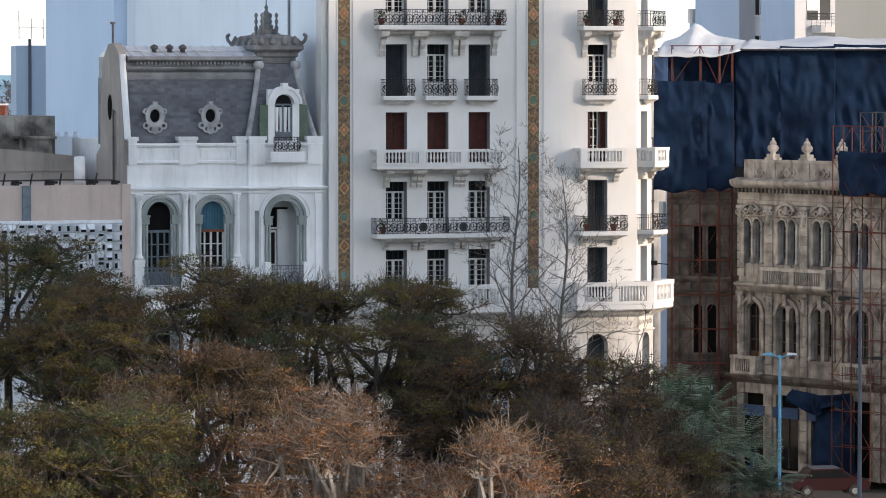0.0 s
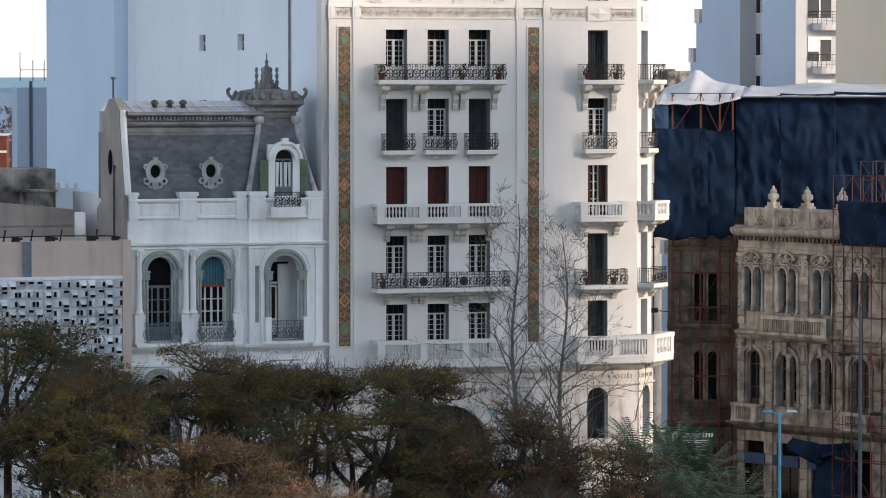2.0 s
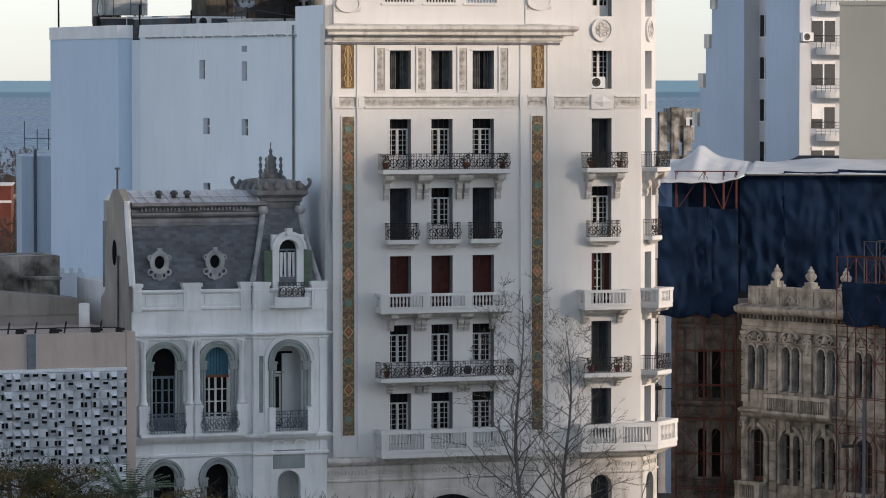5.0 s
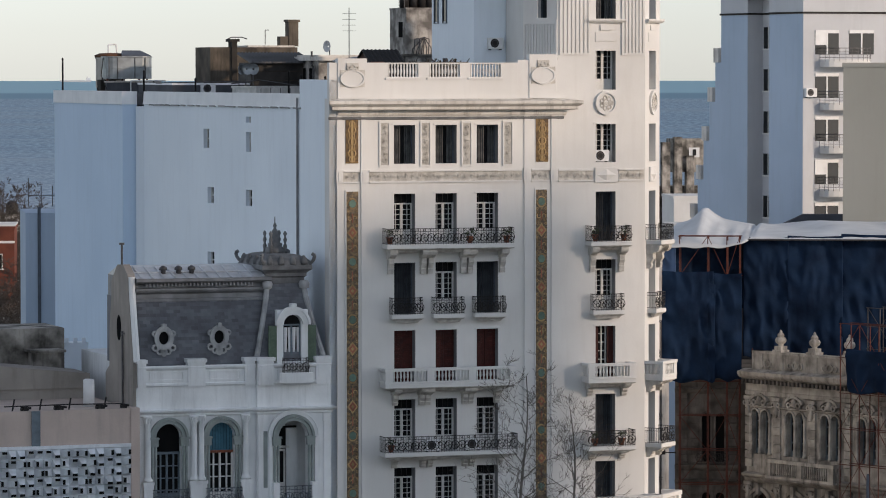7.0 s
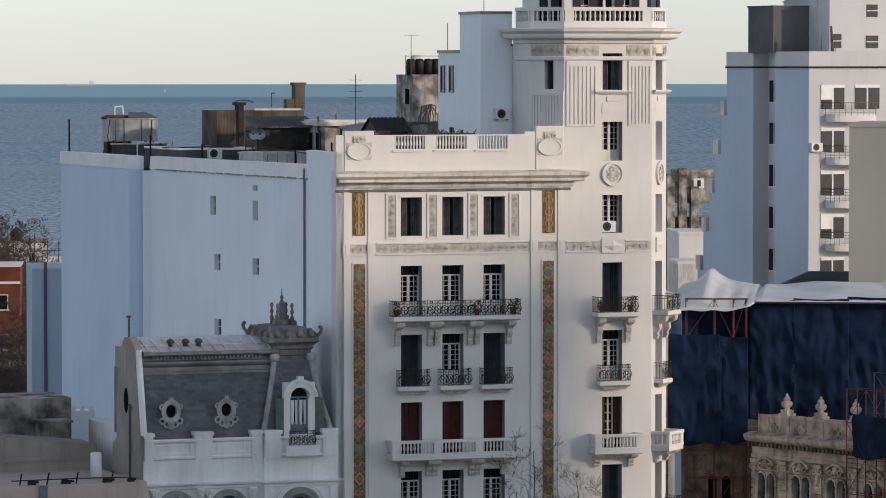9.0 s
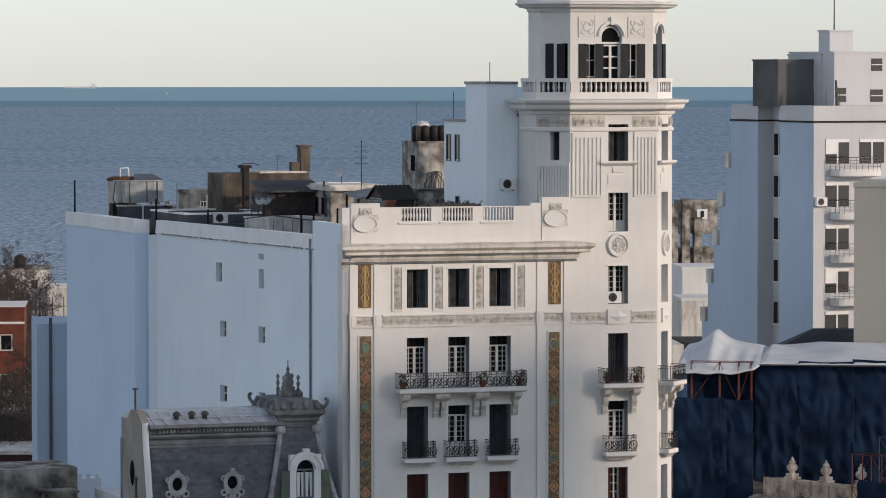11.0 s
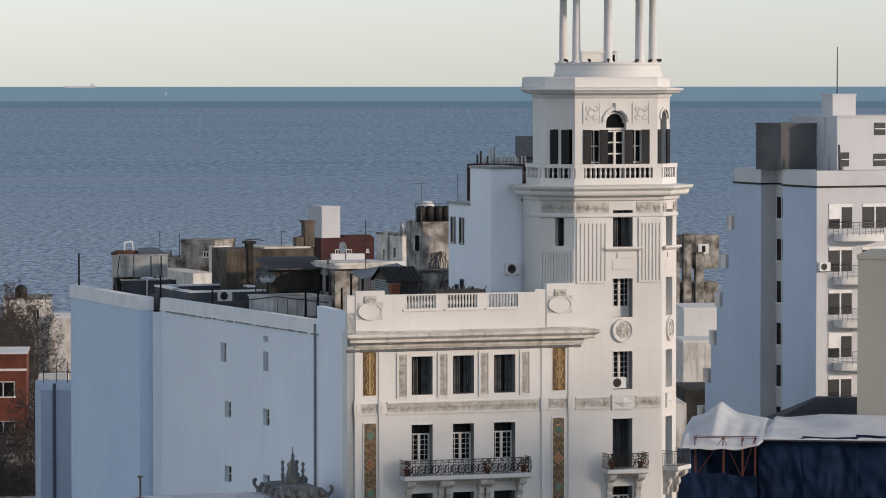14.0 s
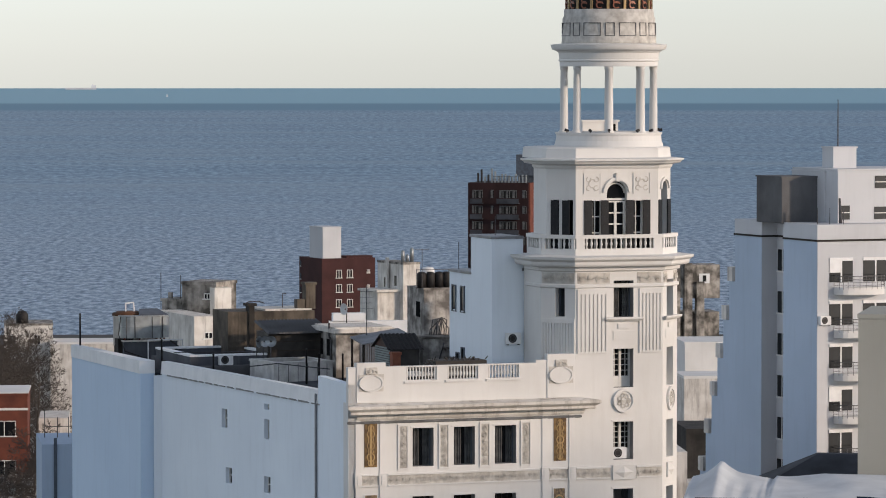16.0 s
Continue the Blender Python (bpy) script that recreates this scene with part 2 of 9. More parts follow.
geo_ = sn_.new("ShaderNodeNewGeometry")


def sea_noise(sx, sy, detail):
    mp, nz = sn_.new("ShaderNodeMapping"), sn_.new("ShaderNodeTexNoise")
    mp.inputs["Scale"].default_value = (sx, sy, 0)
    nz.inputs["Scale"].default_value, nz.inputs["Detail"].default_value, nz.inputs["Roughness"].default_value = 1.0, detail, 0.7
    sl_.new(geo_.outputs["Position"], mp.inputs["Vector"]), sl_.new(mp.outputs[0], nz.inputs["Vector"])
    return nz.outputs["Fac"]


def sea_mix(fac, lo, hi, a, b):
    mr, mx = sn_.new("ShaderNodeMapRange"), sn_.new("ShaderNodeMix")
    mx.data_type = "RGBA"
    mr.inputs["From Min"].default_value, mr.inputs["From Max"].default_value = lo, hi
    sl_.new(fac, mr.inputs["Value"]), sl_.new(mr.outputs[0], mx.inputs["Factor"])
    for key, c in (("A", a), ("B", b)):
        if isinstance(c, tuple):
            mx.inputs[key].default_value = (*c, 1)
        else:
            sl_.new(c, mx.inputs[key])
    return mx.outputs["Result"]


sep_ = sn_.new("ShaderNodeSeparateXYZ")
sl_.new(geo_.outputs["Position"], sep_.inputs[0])
near_ = sea_mix(sea_noise(0.26, 0.075, 10), 0.40, 0.64, (0.052, 0.12, 0.20), (0.28, 0.42, 0.545))        # light and dark of the wind ripples, painted as colour
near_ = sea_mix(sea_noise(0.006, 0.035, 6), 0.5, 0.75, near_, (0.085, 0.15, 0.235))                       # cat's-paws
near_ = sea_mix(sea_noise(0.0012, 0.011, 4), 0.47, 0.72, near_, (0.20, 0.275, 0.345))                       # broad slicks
shore_glint_ = sea_mix(sea_noise(0.42, 0.15, 10), 0.40, 0.68, (0.06, 0.115, 0.19), (0.50, 0.61, 0.73))             # bright glints close to the shore, painted into the colour
near_ = sea_mix(sep_.outputs["Y"], 1250, 2100, shore_glint_, near_)
far_band_ = sea_mix(sep_.outputs["Y"], 3900, 3990, (0.085, 0.20, 0.29), (0.205, 0.38, 0.475))               # bluer with distance: a darker band, then a lighter one
sl_.new(sea_mix(sep_.outputs["Y"], 3580, 3660, near_, far_band_), sb_.inputs["Base Color"])


# ---- building blocks ----
def part(name, bm, mats, parent=None, label="", loc=None, rot=0.0):
    """Links a bmesh (or a ready mesh) as one mesh object under a thing or a part."""
    if isinstance(bm, bmesh.types.BMesh):
        me = bpy.data.meshes.new(name)
        bm.to_mesh(me)
        bm.free()
        for m in (mats if isinstance(mats, (list, tuple)) else [mats]):
            me.materials.append(m)
    else:
        me = bm
    ob = new(name, me)
    ob.parent = parent
    if loc is not None:
        ob.location = loc
    ob.rotation_euler[2] = rot
    if label:
        ob["label"] = label
    return ob


def thing(name, label, category, m, group="", kind=""):
    ob = new(name)
    ob.matrix_world = m
    return tagged(ob, label, category, group, kind)


def B():
    return bmesh.new()


def box(bm, x0, x1, y0, y1, z0, z1, mi=0):
    v = [bm.verts.new((x, y, z)) for z in (z0, z1) for y in (y0, y1) for x in (x0, x1)]
    for q in ((0, 2, 3, 1), (4, 5, 7, 6), (0, 1, 5, 4), (2, 6, 7, 3), (0, 4, 6, 2), (1, 3, 7, 5)):
        bm.faces.new([v[i] for i in q]).material_index = mi
    return v


def prism(bm, pts, z0, z1, mi=0, cap=True):
    """An upright prism on the plan pts (counter-clockwise)."""
    a = [bm.verts.new((x, y, z0)) for x, y in pts]
    b = [bm.verts.new((x, y, z1)) for x, y in pts]
    k = len(pts)
    for i in range(k):
        bm.faces.new((a[i], a[(i + 1) % k], b[(i + 1) % k], b[i])).material_index = mi
    if cap:
        bm.faces.new(b).material_index = mi
        bm.faces.new(a[::-1]).material_index = mi


def loft(bm, rings, mi=0, cap=True, smooth=False):
    """Skin through rings of equally many points."""
    vs = [[bm.verts.new(p) for p in r] for r in rings]
    k = len(rings[0])
    for a, b in zip(vs, vs[1:]):
        for i in range(k):
            f = bm.faces.new((a[i], a[(i + 1) % k], b[(i + 1) % k], b[i]))
            f.material_index, f.smooth = mi, smooth
    if cap:
        bm.faces.new(vs[0][::-1]).material_index = mi
        bm.faces.new(vs[-1]).material_index = mi


def circle(x, y, r, z, k=24, a0=0.0):
    return [(x + r * math.cos(a0 + 2 * math.pi * i / k), y + r * math.sin(a0 + 2 * math.pi * i / k), z) for i in range(k)]


def lathe(bm, x, y, profile, k=24, mi=0, smooth=True):
    loft(bm, [circle(x, y, r, z, k) for r, z in profile], mi, True, smooth)


def tube(bm, p, q, r0, r1=None, k=6, mi=0, cap=False):
    p, q = Vector(p), Vector(q)
    d = (q - p)
    s = d.orthogonal().normalized()
    t = d.normalized().cross(s)
    r1 = r0 if r1 is None else r1
    loft(bm, [[o + (s * math.cos(2 * math.pi * i / k) + t * math.sin(2 * math.pi * i / k)) * r for i in range(k)] for o, r in ((p, r0), (q, r1))], mi, cap)


def path_tube(bm, pts, r, k=5, mi=0):
    for p, q in zip(pts, pts[1:]):
        tube(bm, p, q, r, r, k, mi, True)


def ring(bm, x, y, z, r, w, d, k=14, mi=0, a0=0.0, a1=2 * math.pi, rz=1.0):
    """A flat band standing in the x-z plane: radius r (height r * rz), width w, depth d."""
    full = abs(a1 - a0 - 2 * math.pi) < 1e-6
    cnt = k if full else k + 1
    rows = []
    for i in range(cnt):
        a = a0 + (a1 - a0) * i / k
        c, s = math.cos(a), math.sin(a)
        rows.append([bm.verts.new((x + c * (r + e * w / 2), y + f * d / 2, z + s * (r + e * w / 2) * rz)) for e, f in ((-1, -1), (1, -1), (1, 1), (-1, 1))])
    for i in range(k):
        a, b = rows[i], rows[(i + 1) % cnt]
        for j in range(4):
            bm.faces.new((a[j], b[j], b[(j + 1) % 4], a[(j + 1) % 4])).material_index = mi
    if not full:
        bm.faces.new(rows[0]), bm.faces.new(rows[-1][::-1])


def disc(bm, x, y, z, rx, rz, d, k=20, mi=0):
    """A thick upright disc facing -y."""
    pts = [(x + rx * math.cos(2 * math.pi * i / k), z + rz * math.sin(2 * math.pi * i / k)) for i in range(k)]
    a = [bm.verts.new((px, y - d, pz)) for px, pz in pts]
    b = [bm.verts.new((px, y, pz)) for px, pz in pts]
    bm.faces.new(a).material_index = mi
    for i in range(k):
        bm.faces.new((a[i], b[i], b[(i + 1) % k], a[(i + 1) % k])).material_index = mi


def moulding(bm, x0, x1, prof, mi=0, y=0.0, ret=True):
    """A straight moulding along x: prof is (projection, height) from bottom to top; its back lies at y."""
    ring_at = lambda x, s: [(x - s * p if ret else x, y - p, z) for p, z in prof] + [(x, y, prof[-1][1]), (x, y, prof[0][1])]
    loft(bm, [ring_at(x0, 1), ring_at(x1, -1)], mi)


def wall(bm, x0, x1, z0, z1, ops, t=0.4, y=0.0, mi=0, mr=None):
    """A wall in the x-z plane, front at y and t thick; ops: openings (xa, xb, za, zb, arched)."""
    mr = mi if mr is None else mr
    xs = sorted({x0, x1, *(v for o in ops for v in o[:2] if x0 < v < x1)})
    zs = sorted({z0, z1, *(v for o in ops for v in o[2:4] if z0 < v < z1)})
    quad = lambda p, m: setattr(bm.faces.new([bm.verts.new(c) for c in p]), "material_index", m)
    for i in range(len(xs) - 1):
        run = None
        for j in range(len(zs) - 1):
            cx, cz = (xs[i] + xs[i + 1]) / 2, (zs[j] + zs[j + 1]) / 2
            if any(o[0] < cx < o[1] and o[2] < cz < o[3] for o in ops):
                run = None
                continue
            a, b, c, d = xs[i], xs[i + 1], zs[j], zs[j + 1]
            quad([(a, y, c), (b, y, c), (b, y, d), (a, y, d)], mi)
            quad([(a, y + t, d), (b, y + t, d), (b, y + t, c), (a, y + t, c)], mi)
    for a, b, c, d, *arch in ops:
        quad([(a, y, c), (a, y + t, c), (b, y + t, c), (b, y, c)], mr)
        if arch and arch[0]:
            r, k = (b - a) / 2, 12
            zc, xc = d - r, (a + b) / 2
            quad([(a, y, c), (a, y, zc), (a, y + t, zc), (a, y + t, c)], mr)
            quad([(b, y, c), (b, y + t, c), (b, y + t, zc), (b, y, zc)], mr)
            cur = [(xc - r * math.cos(math.pi * i / k), zc + r * math.sin(math.pi * i / k)) for i in range(k + 1)]
            for (p, q), (p2, q2) in zip(cur, cur[1:]):
                quad([(p, y, q), (p2, y, q2), (p2, y + t, q2), (p, y + t, q)], mr)
                quad([(p, y, q), (p2, y, q2), (p2, y, d), (p, y, d)], mi)
        else:
            quad([(a, y, c), (a, y, d), (a, y + t, d), (a, y + t, c)], mr)
            quad([(b, y, c), (b, y + t, c), (b, y + t, d), (b, y, d)], mr)
            quad([(a, y, d), (b, y, d), (b, y + t, d), (a, y + t, d)], mr)
    for p in ([(x0, y, z0), (x0, y, z1), (x0, y + t, z1), (x0, y + t, z0)], [(x1, y, z0), (x1, y + t, z0), (x1, y + t, z1), (x1, y, z1)],
              [(x0, y, z1), (x1, y, z1), (x1, y + t, z1), (x0, y + t, z1)], [(x0, y, z0), (x0, y + t, z0), (x1, y + t, z0), (x1, y, z0)]):
        quad(p, mi)


def free_mesh(name, verts, faces, mats, index=None):
    me = bpy.data.meshes.new(name)
    me.from_pydata(verts, [], faces)
    for m in (mats if isinstance(mats, (list, tuple)) else [mats]):
        me.materials.append(m)
    if index is not None:
        me.polygons.foreach_set("material_index", index)
    return me


def leaf_mesh_simple(tips, seed):
    """A little tuft of leaf blades round the given points."""
    rng = random.Random(seed)
    vs, fs = [], []
    for p, _ in tips:
        for _ in range(8):
            c = p + Vector((rng.gauss(0, 0.06), rng.gauss(0, 0.06), rng.gauss(0, 0.06)))
            d, e = (Vector((rng.gauss(0, 1), rng.gauss(0, 1), rng.gauss(0, 1))).normalized() for _ in range(2))
            b = len(vs)
            vs += [c - d * 0.07, c + e * 0.025, c + d * 0.07, c - e * 0.025]
            fs.append((b, b + 1, b + 2, b + 3))
    return free_mesh("shrub", vs, fs, LEAF_G)


# ---- ground and sea ----
bm = B()
lines = ((-60, 0), (150, 0), (300, -1), (420, -6), (700, -14), (985, -18.5), (1000, -19.5))
prev = None
for y, z in lines:
    w = 90 + abs(y) * 0.35
    cur = [bm.verts.new((x, y, z)) for x in (-w, w)]
    if prev:
        bm.faces.new((prev[0], prev[1], cur[1], cur[0]))
    prev = cur
tagged(part("ground", bm, ASPHALT), "dark asphalt ground sloping down to the shore", "ground", kind="structure")
bm = B()
prev = None
for i in range(25):
    f = i / 24
    y = 970 + 3930 * f
    z = -19 + 35 * f
    w = 300 + y * 0.25
    cur = [bm.verts.new((x, y, z)) for x in (-w, w)]
    if prev:
        bm.faces.new((prev[0], prev[1], cur[1], cur[0]))
    prev = cur
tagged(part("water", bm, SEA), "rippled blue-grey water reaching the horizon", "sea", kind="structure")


# ---- white apartment building ----
FRONT = pose(-4.5, 195, 0, 0, 0, 19)
flat = thing("apartment_building", "tall white stucco apartment building with tiled bands and corner tower", "building", FRONT)
ROW = {"A": (10.75, 13.2), "B": (14.0, 16.5), "C": (17.3, 19.83), "D": (20.6, 23.1), "E": (24.0, 26.42), "F": (27.86, 29.72)}
COLS = ((3.26, 4.33), (5.37, 6.45), (7.48, 8.58))
TCOL = (13.66, 14.70)
CH = 1.3                                              # cut of the chamfered corners
SQ = math.sqrt(0.5)
CL = CH / SQ                                          # length of a chamfer
RCH = ((16.25 + 16.25 + CH) / 2, CH / 2)              # middle of the right-hand chamfer
LCH = ((11.65 + 11.65 - CH) / 2, CH / 2)
ops = [(a, b, *ROW[r]) for r in ROW for a, b in COLS]
tops = [(*TCOL, *ROW[r]) for r in "ABCDEF"] + [(*TCOL, 31.4, 33.3), (*TCOL, 34.85, 36.65)]
cops = [(-0.42, 0.42, a, b) for _, _, a, b in tops]
bm = B()
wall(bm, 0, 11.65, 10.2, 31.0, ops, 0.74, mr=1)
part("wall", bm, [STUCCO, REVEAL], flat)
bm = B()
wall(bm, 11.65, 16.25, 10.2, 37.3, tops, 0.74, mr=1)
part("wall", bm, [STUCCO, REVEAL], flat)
bm = B()
wall(bm, -CL / 2, CL / 2, 10.2, 37.3, cops, 0.74)
part("wall", bm, STUCCO, flat, loc=(*RCH, 0), rot=radians(45))
bm = B()
wall(bm, -CL / 2, CL / 2, 30.5, 37.3, [(-0.15, 0.35, 34.9, 36.3)], 0.42)
part("wall", bm, STUCCO, flat, loc=(*LCH, 0), rot=radians(-45))
for b in ((17.15, 17.55, CH, 30, 0, 31.2), (10.35, 10.75, CH, 3.7, 30.5, 37.3), (10.75, 17.15, 3.3, 3.7, 30.5, 37.3), (17.15, 17.55, CH, 3.7, 31.2, 37.3)):
    bm = B()
    box(bm, *b)
    part("wall", bm, STUCCO, flat)

# base storeys, older stucco
bm = B()
wall(bm, 0, 16.25, 0, 10.2, [(4.0, 8.6, 0.2, 8.3, True), (13.6, 14.7, 6.4, 8.95, True), (1.1, 2.4, 0.2, 3.4), (10.2, 12.2, 0.2, 5.2)], 0.5, y=-0.12)
part("base_wall", bm, STUCCO_OLD, flat)
bm = B()
wall(bm, -CL / 2, CL / 2, 0, 10.2, [(-0.45, 0.45, 6.4, 8.95, True)], 0.5, y=-0.12)
part("base_wall", bm, STUCCO_OLD, flat, loc=(*RCH, 0), rot=radians(45))
for x0, x1, loc, rot in ((0, 16.3, (0, 0, 0), 0), (-CL / 2 - 0.05, CL / 2 + 0.05, (*RCH, 0), radians(45))):
    bm = B()
    moulding(bm, x0, x1, [(0.12, 9.0), (0.2, 9.05), (0.2, 9.12), (0.12, 9.15)], ret=False)
    moulding(bm, x0, x1, [(0.12, 9.75), (0.3, 9.85), (0.42, 10.0), (0.42, 10.12), (0.2, 10.2)], ret=False)
    part("cornice", bm, STUCCO_OLD, flat, loc=loc, rot=rot)
    bm = B()
    k = int((x1 - x0) / 0.34)
    for i in range(k):
        x = x0 + 0.2 + i * 0.34
        ring(bm, x, -0.14, 9.47, 0.11, 0.04, 0.05, 8)
    part("frieze", bm, RELIEF, flat, loc=loc, rot=rot)
bm = B()
ring(bm, 6.3, -0.16, 6.0, 2.42, 0.28, 0.12, 24, 0, 0, math.pi)
part("arch_moulding", bm, STUCCO_OLD, flat)

# core behind the walls, with its flat roof
toW = FRONT.inverted()
far_a, far_b = toW @ Vector((-15.07, 220, 0)), toW @ Vector((-21.06, 233, 0))
near_s = toW @ Vector((-6.09, 200.7, 0))
bm = B()
prism(bm, [(0.3, 0.75), (15.8, 0.75), (17.1, 2.4), (17.1, 34), (far_b.x + 0.3, far_b.y), (far_a.x + 0.4, far_a.y + 0.6), (near_s.x + 0.3, near_s.y)], 0.2, 30.45)
part("roof", bm, [ROOFING], flat)

# side walls towards the low neighbours: two runs with a recess between them
SIDE_M = math.atan2(200.7 - 220, -6.09 + 15.07) - radians(19)
side_len = math.hypot(8.98, 19.3)


sops = []
for a, b, z0, z1 in ((8.61, 9.39, 28.31, 29.31), (14.37, 15.04, 29.7, 30.0), (14.37, 15.04, 28.22, 29.22), (9.15, 10.0, 25.47, 26.3), (14.35, 15.17, 25.47, 26.3), (9.13, 10.06, 22.1, 22.95), (14.35, 15.17, 22.1, 22.95)):
    sops.append((a, b, z0, z1))
bm = B()
wall(bm, 0, side_len, 0, 30.5, sops, 0.35)
sw = part("side_wall", bm, SIDE, flat, loc=(far_a.x, far_a.y, 0), rot=SIDE_M)
for a, b, c, d in sops:
    bm = B()
    box(bm, a, b, 0.26, 0.3, c, d)
    box(bm, a, a + 0.06, 0.2, 0.26, c, d, 1), box(bm, b - 0.06, b, 0.2, 0.26, c, d, 1), box(bm, a, b, 0.2, 0.26, (c + d) / 2 - 0.03, (c + d) / 2 + 0.03, 1)
    part("window", bm, [GLASS, FRAME], sw)
bm = B()
moulding(bm, 0, side_len, [(0.0, 30.5), (0.07, 30.52), (0.05, 30.6), (0.0, 31.2)], ret=False)
box(bm, 0, side_len, 0, 0.4, 30.5, 31.2)
part("coping", bm, COPING, flat, loc=(far_a.x, far_a.y, 0), rot=SIDE_M)
bm = B()
random.seed(3)
x = 1.0
while x < side_len:
    w = random.uniform(0.4, 1.2)
    box(bm, x, x + w, -0.09, -0.01, 30.46, 30.5 + random.uniform(0.02, 0.05))
    x += w + random.uniform(0.05, 0.5)
fl = part("flashing", bm, ZINC, flat, loc=(far_a.x, far_a.y, 0), rot=SIDE_M)
fl["kind"] = "stuff"
bm = B()
tube(bm, (side_len - 0.15, -0.07, 0), (side_len - 0.15, -0.07, 31.0), 0.06, k=8)
part("drainpipe", bm, ZINC, flat, "dark drainpipe", loc=(far_a.x, far_a.y, 0), rot=SIDE_M)
bm = B()
prism(bm, [(0.0, 0.0), (0.4, 0.0), (near_s.x + 0.4, near_s.y), (near_s.x, near_s.y)], 0, 31.9)
part("side_wall", bm, SIDE, flat)
bm = B()
prism(bm, [(far_a.x - 1.0, far_a.y + 0.7), (far_a.x - 0.2, far_a.y + 0.7), (far_b.x + 0.4, far_b.y), (far_b.x, far_b.y)], 0, 30.5)
part("side_wall", bm, SIDE_B, flat, "light blue side wall")
bm = B()
prism(bm, [(far_a.x - 1.06, far_a.y + 0.66), (far_a.x - 0.2, far_a.y + 0.66), (far_b.x + 0.4, far_b.y), (far_b.x - 0.06, far_b.y)], 30.5, 31.2)
part("coping", bm, COPING, flat)
bm = B()
prism(bm, [(far_a.x - 0.3, far_a.y + 0.55), (far_a.x + 0.1, far_a.y + 0.1), (far_a.x + 0.4, far_a.y + 0.9)], 0, 30.4)
part("side_wall", bm, SIDE, flat)


# windows, each kind and size made once
def window_mesh(kind, w, h):
    bm = B()
    if kind in ("french", "tall"):
        hd = h * 0.78 if kind == "french" else h
        x0, x1 = -w / 2, w / 2
        box(bm, x0, x1, 0.30, 0.33, 0, h, 1)
        box(bm, x0, x1, 0.20, 0.3, hd, hd + 0.07)
        for a in (x0, x1 - 0.07, -0.06):
            box(bm, a, a + (0.12 if a == -0.06 else 0.07), 0.2, 0.3, 0, hd)
        for s in (-1, 1):
            mid = s * w * 0.27
            box(bm, mid - 0.011, mid + 0.011, 0.22, 0.28, h * 0.28, hd)
            for i in range(1, 5):
                z = h * 0.28 + (hd - h * 0.28) * i / 5
                box(bm, min(0, s * w / 2), max(0, s * w / 2), 0.22, 0.28, z - 0.011, z + 0.011)
        box(bm, x0, x1, 0.21, 0.29, 0, h * 0.28)
        if kind == "french":
            for i in range(1, 4):
                box(bm, x0 + w * i / 4 - 0.012, x0 + w * i / 4 + 0.012, 0.24, 0.28, hd, h, 2)
        return bm, [FRAME, GLASS, IRON]
    if kind in ("blind", "curtain"):
        k = int(w / 0.09)
        for i in range(k):
            x = -w / 2 + w * i / k
            if kind == "curtain" and i in (k // 2, k // 2 + 1):
                box(bm, x, x + w / k, 0.31, 0.33, 0, h, 1)
                continue
            d = 0.03 * ((i * 7) % 3)
            prism(bm, [(x, 0.30 - d), (x + w / k * 0.5, 0.26 - d), (x + w / k, 0.30 - d)], 0, h * (1 if kind == "curtain" else 0.98), 0)
        box(bm, -w / 2, -w / 2 + 0.06, 0.18, 0.25, 0, h, 2), box(bm, w / 2 - 0.06, w / 2, 0.18, 0.25, 0, h, 2), box(bm, -w / 2, w / 2, 0.18, 0.25, h - 0.06, h, 2)
        return bm, [BLIND if kind == "blind" else CURTAIN, GLASS, LAMPGREY]
    if kind == "red":
        for s in (-1, 1):
            a, b = (-w / 2, -0.01) if s < 0 else (0.01, w / 2)
            box(bm, a, b, 0.2, 0.23, 0, h)
            for c in (a, b - 0.07):
                box(bm, c, c + 0.07, 0.17, 0.2, 0, h)
            for i in range(26):
                z = h * (i + 0.4) / 26
                box(bm, a + 0.07, b - 0.07, 0.185, 0.2, z, z + h / 52)
        return bm, [REDWOOD]
    if kind == "half":
        for a, b in ((-w / 2, -w * 0.26), (w * 0.2, w / 2)):
            box(bm, a, b, 0.02, 0.06, 0, h)
        box(bm, -w / 2, w / 2, 0.30, 0.33, 0, h, 1)
        for x in (-w * 0.26, -w * 0.06, w * 0.16):
            box(bm, x, x + 0.06, 0.2, 0.3, 0, h, 2)
        for i in range(1, 6):
            box(bm, -w * 0.26, w * 0.2, 0.22, 0.28, h * i / 6, h * i / 6 + 0.04, 2)
        return bm, [REDWOOD, GLASS, FRAME]
    raise ValueError(kind)


made = {}


def shared(key, make):
    """The mesh under this key, made at its first use."""
    if key not in made:
        bm, mats = make()
        me = bpy.data.meshes.new(key[0])
        bm.to_mesh(me)
        bm.free()
        for m in mats:
            me.materials.append(m)
        made[key] = me
    return made[key]


def split_glass(key, bm, mats):
    """Keeps a window's glass as a mesh of its own beside its joinery."""
    two = bm.copy()
    bmesh.ops.delete(bm, geom=[f for f in bm.faces if mats[f.material_index] is GLASS], context="FACES")
    bmesh.ops.delete(two, geom=[f for f in two.faces if mats[f.material_index] is not GLASS], context="FACES")
    for k, b in ((key, bm), ((*key, "pane"), two)):
        made[k] = None
        if b.faces:
            made[k] = bpy.data.meshes.new(k[-1] if k[-1] == "pane" else "window")
            b.to_mesh(made[k])
            for m in mats:
                made[k].materials.append(m)
        b.free()


DEEP = 0.27                                           # the windows stand this far inside the face


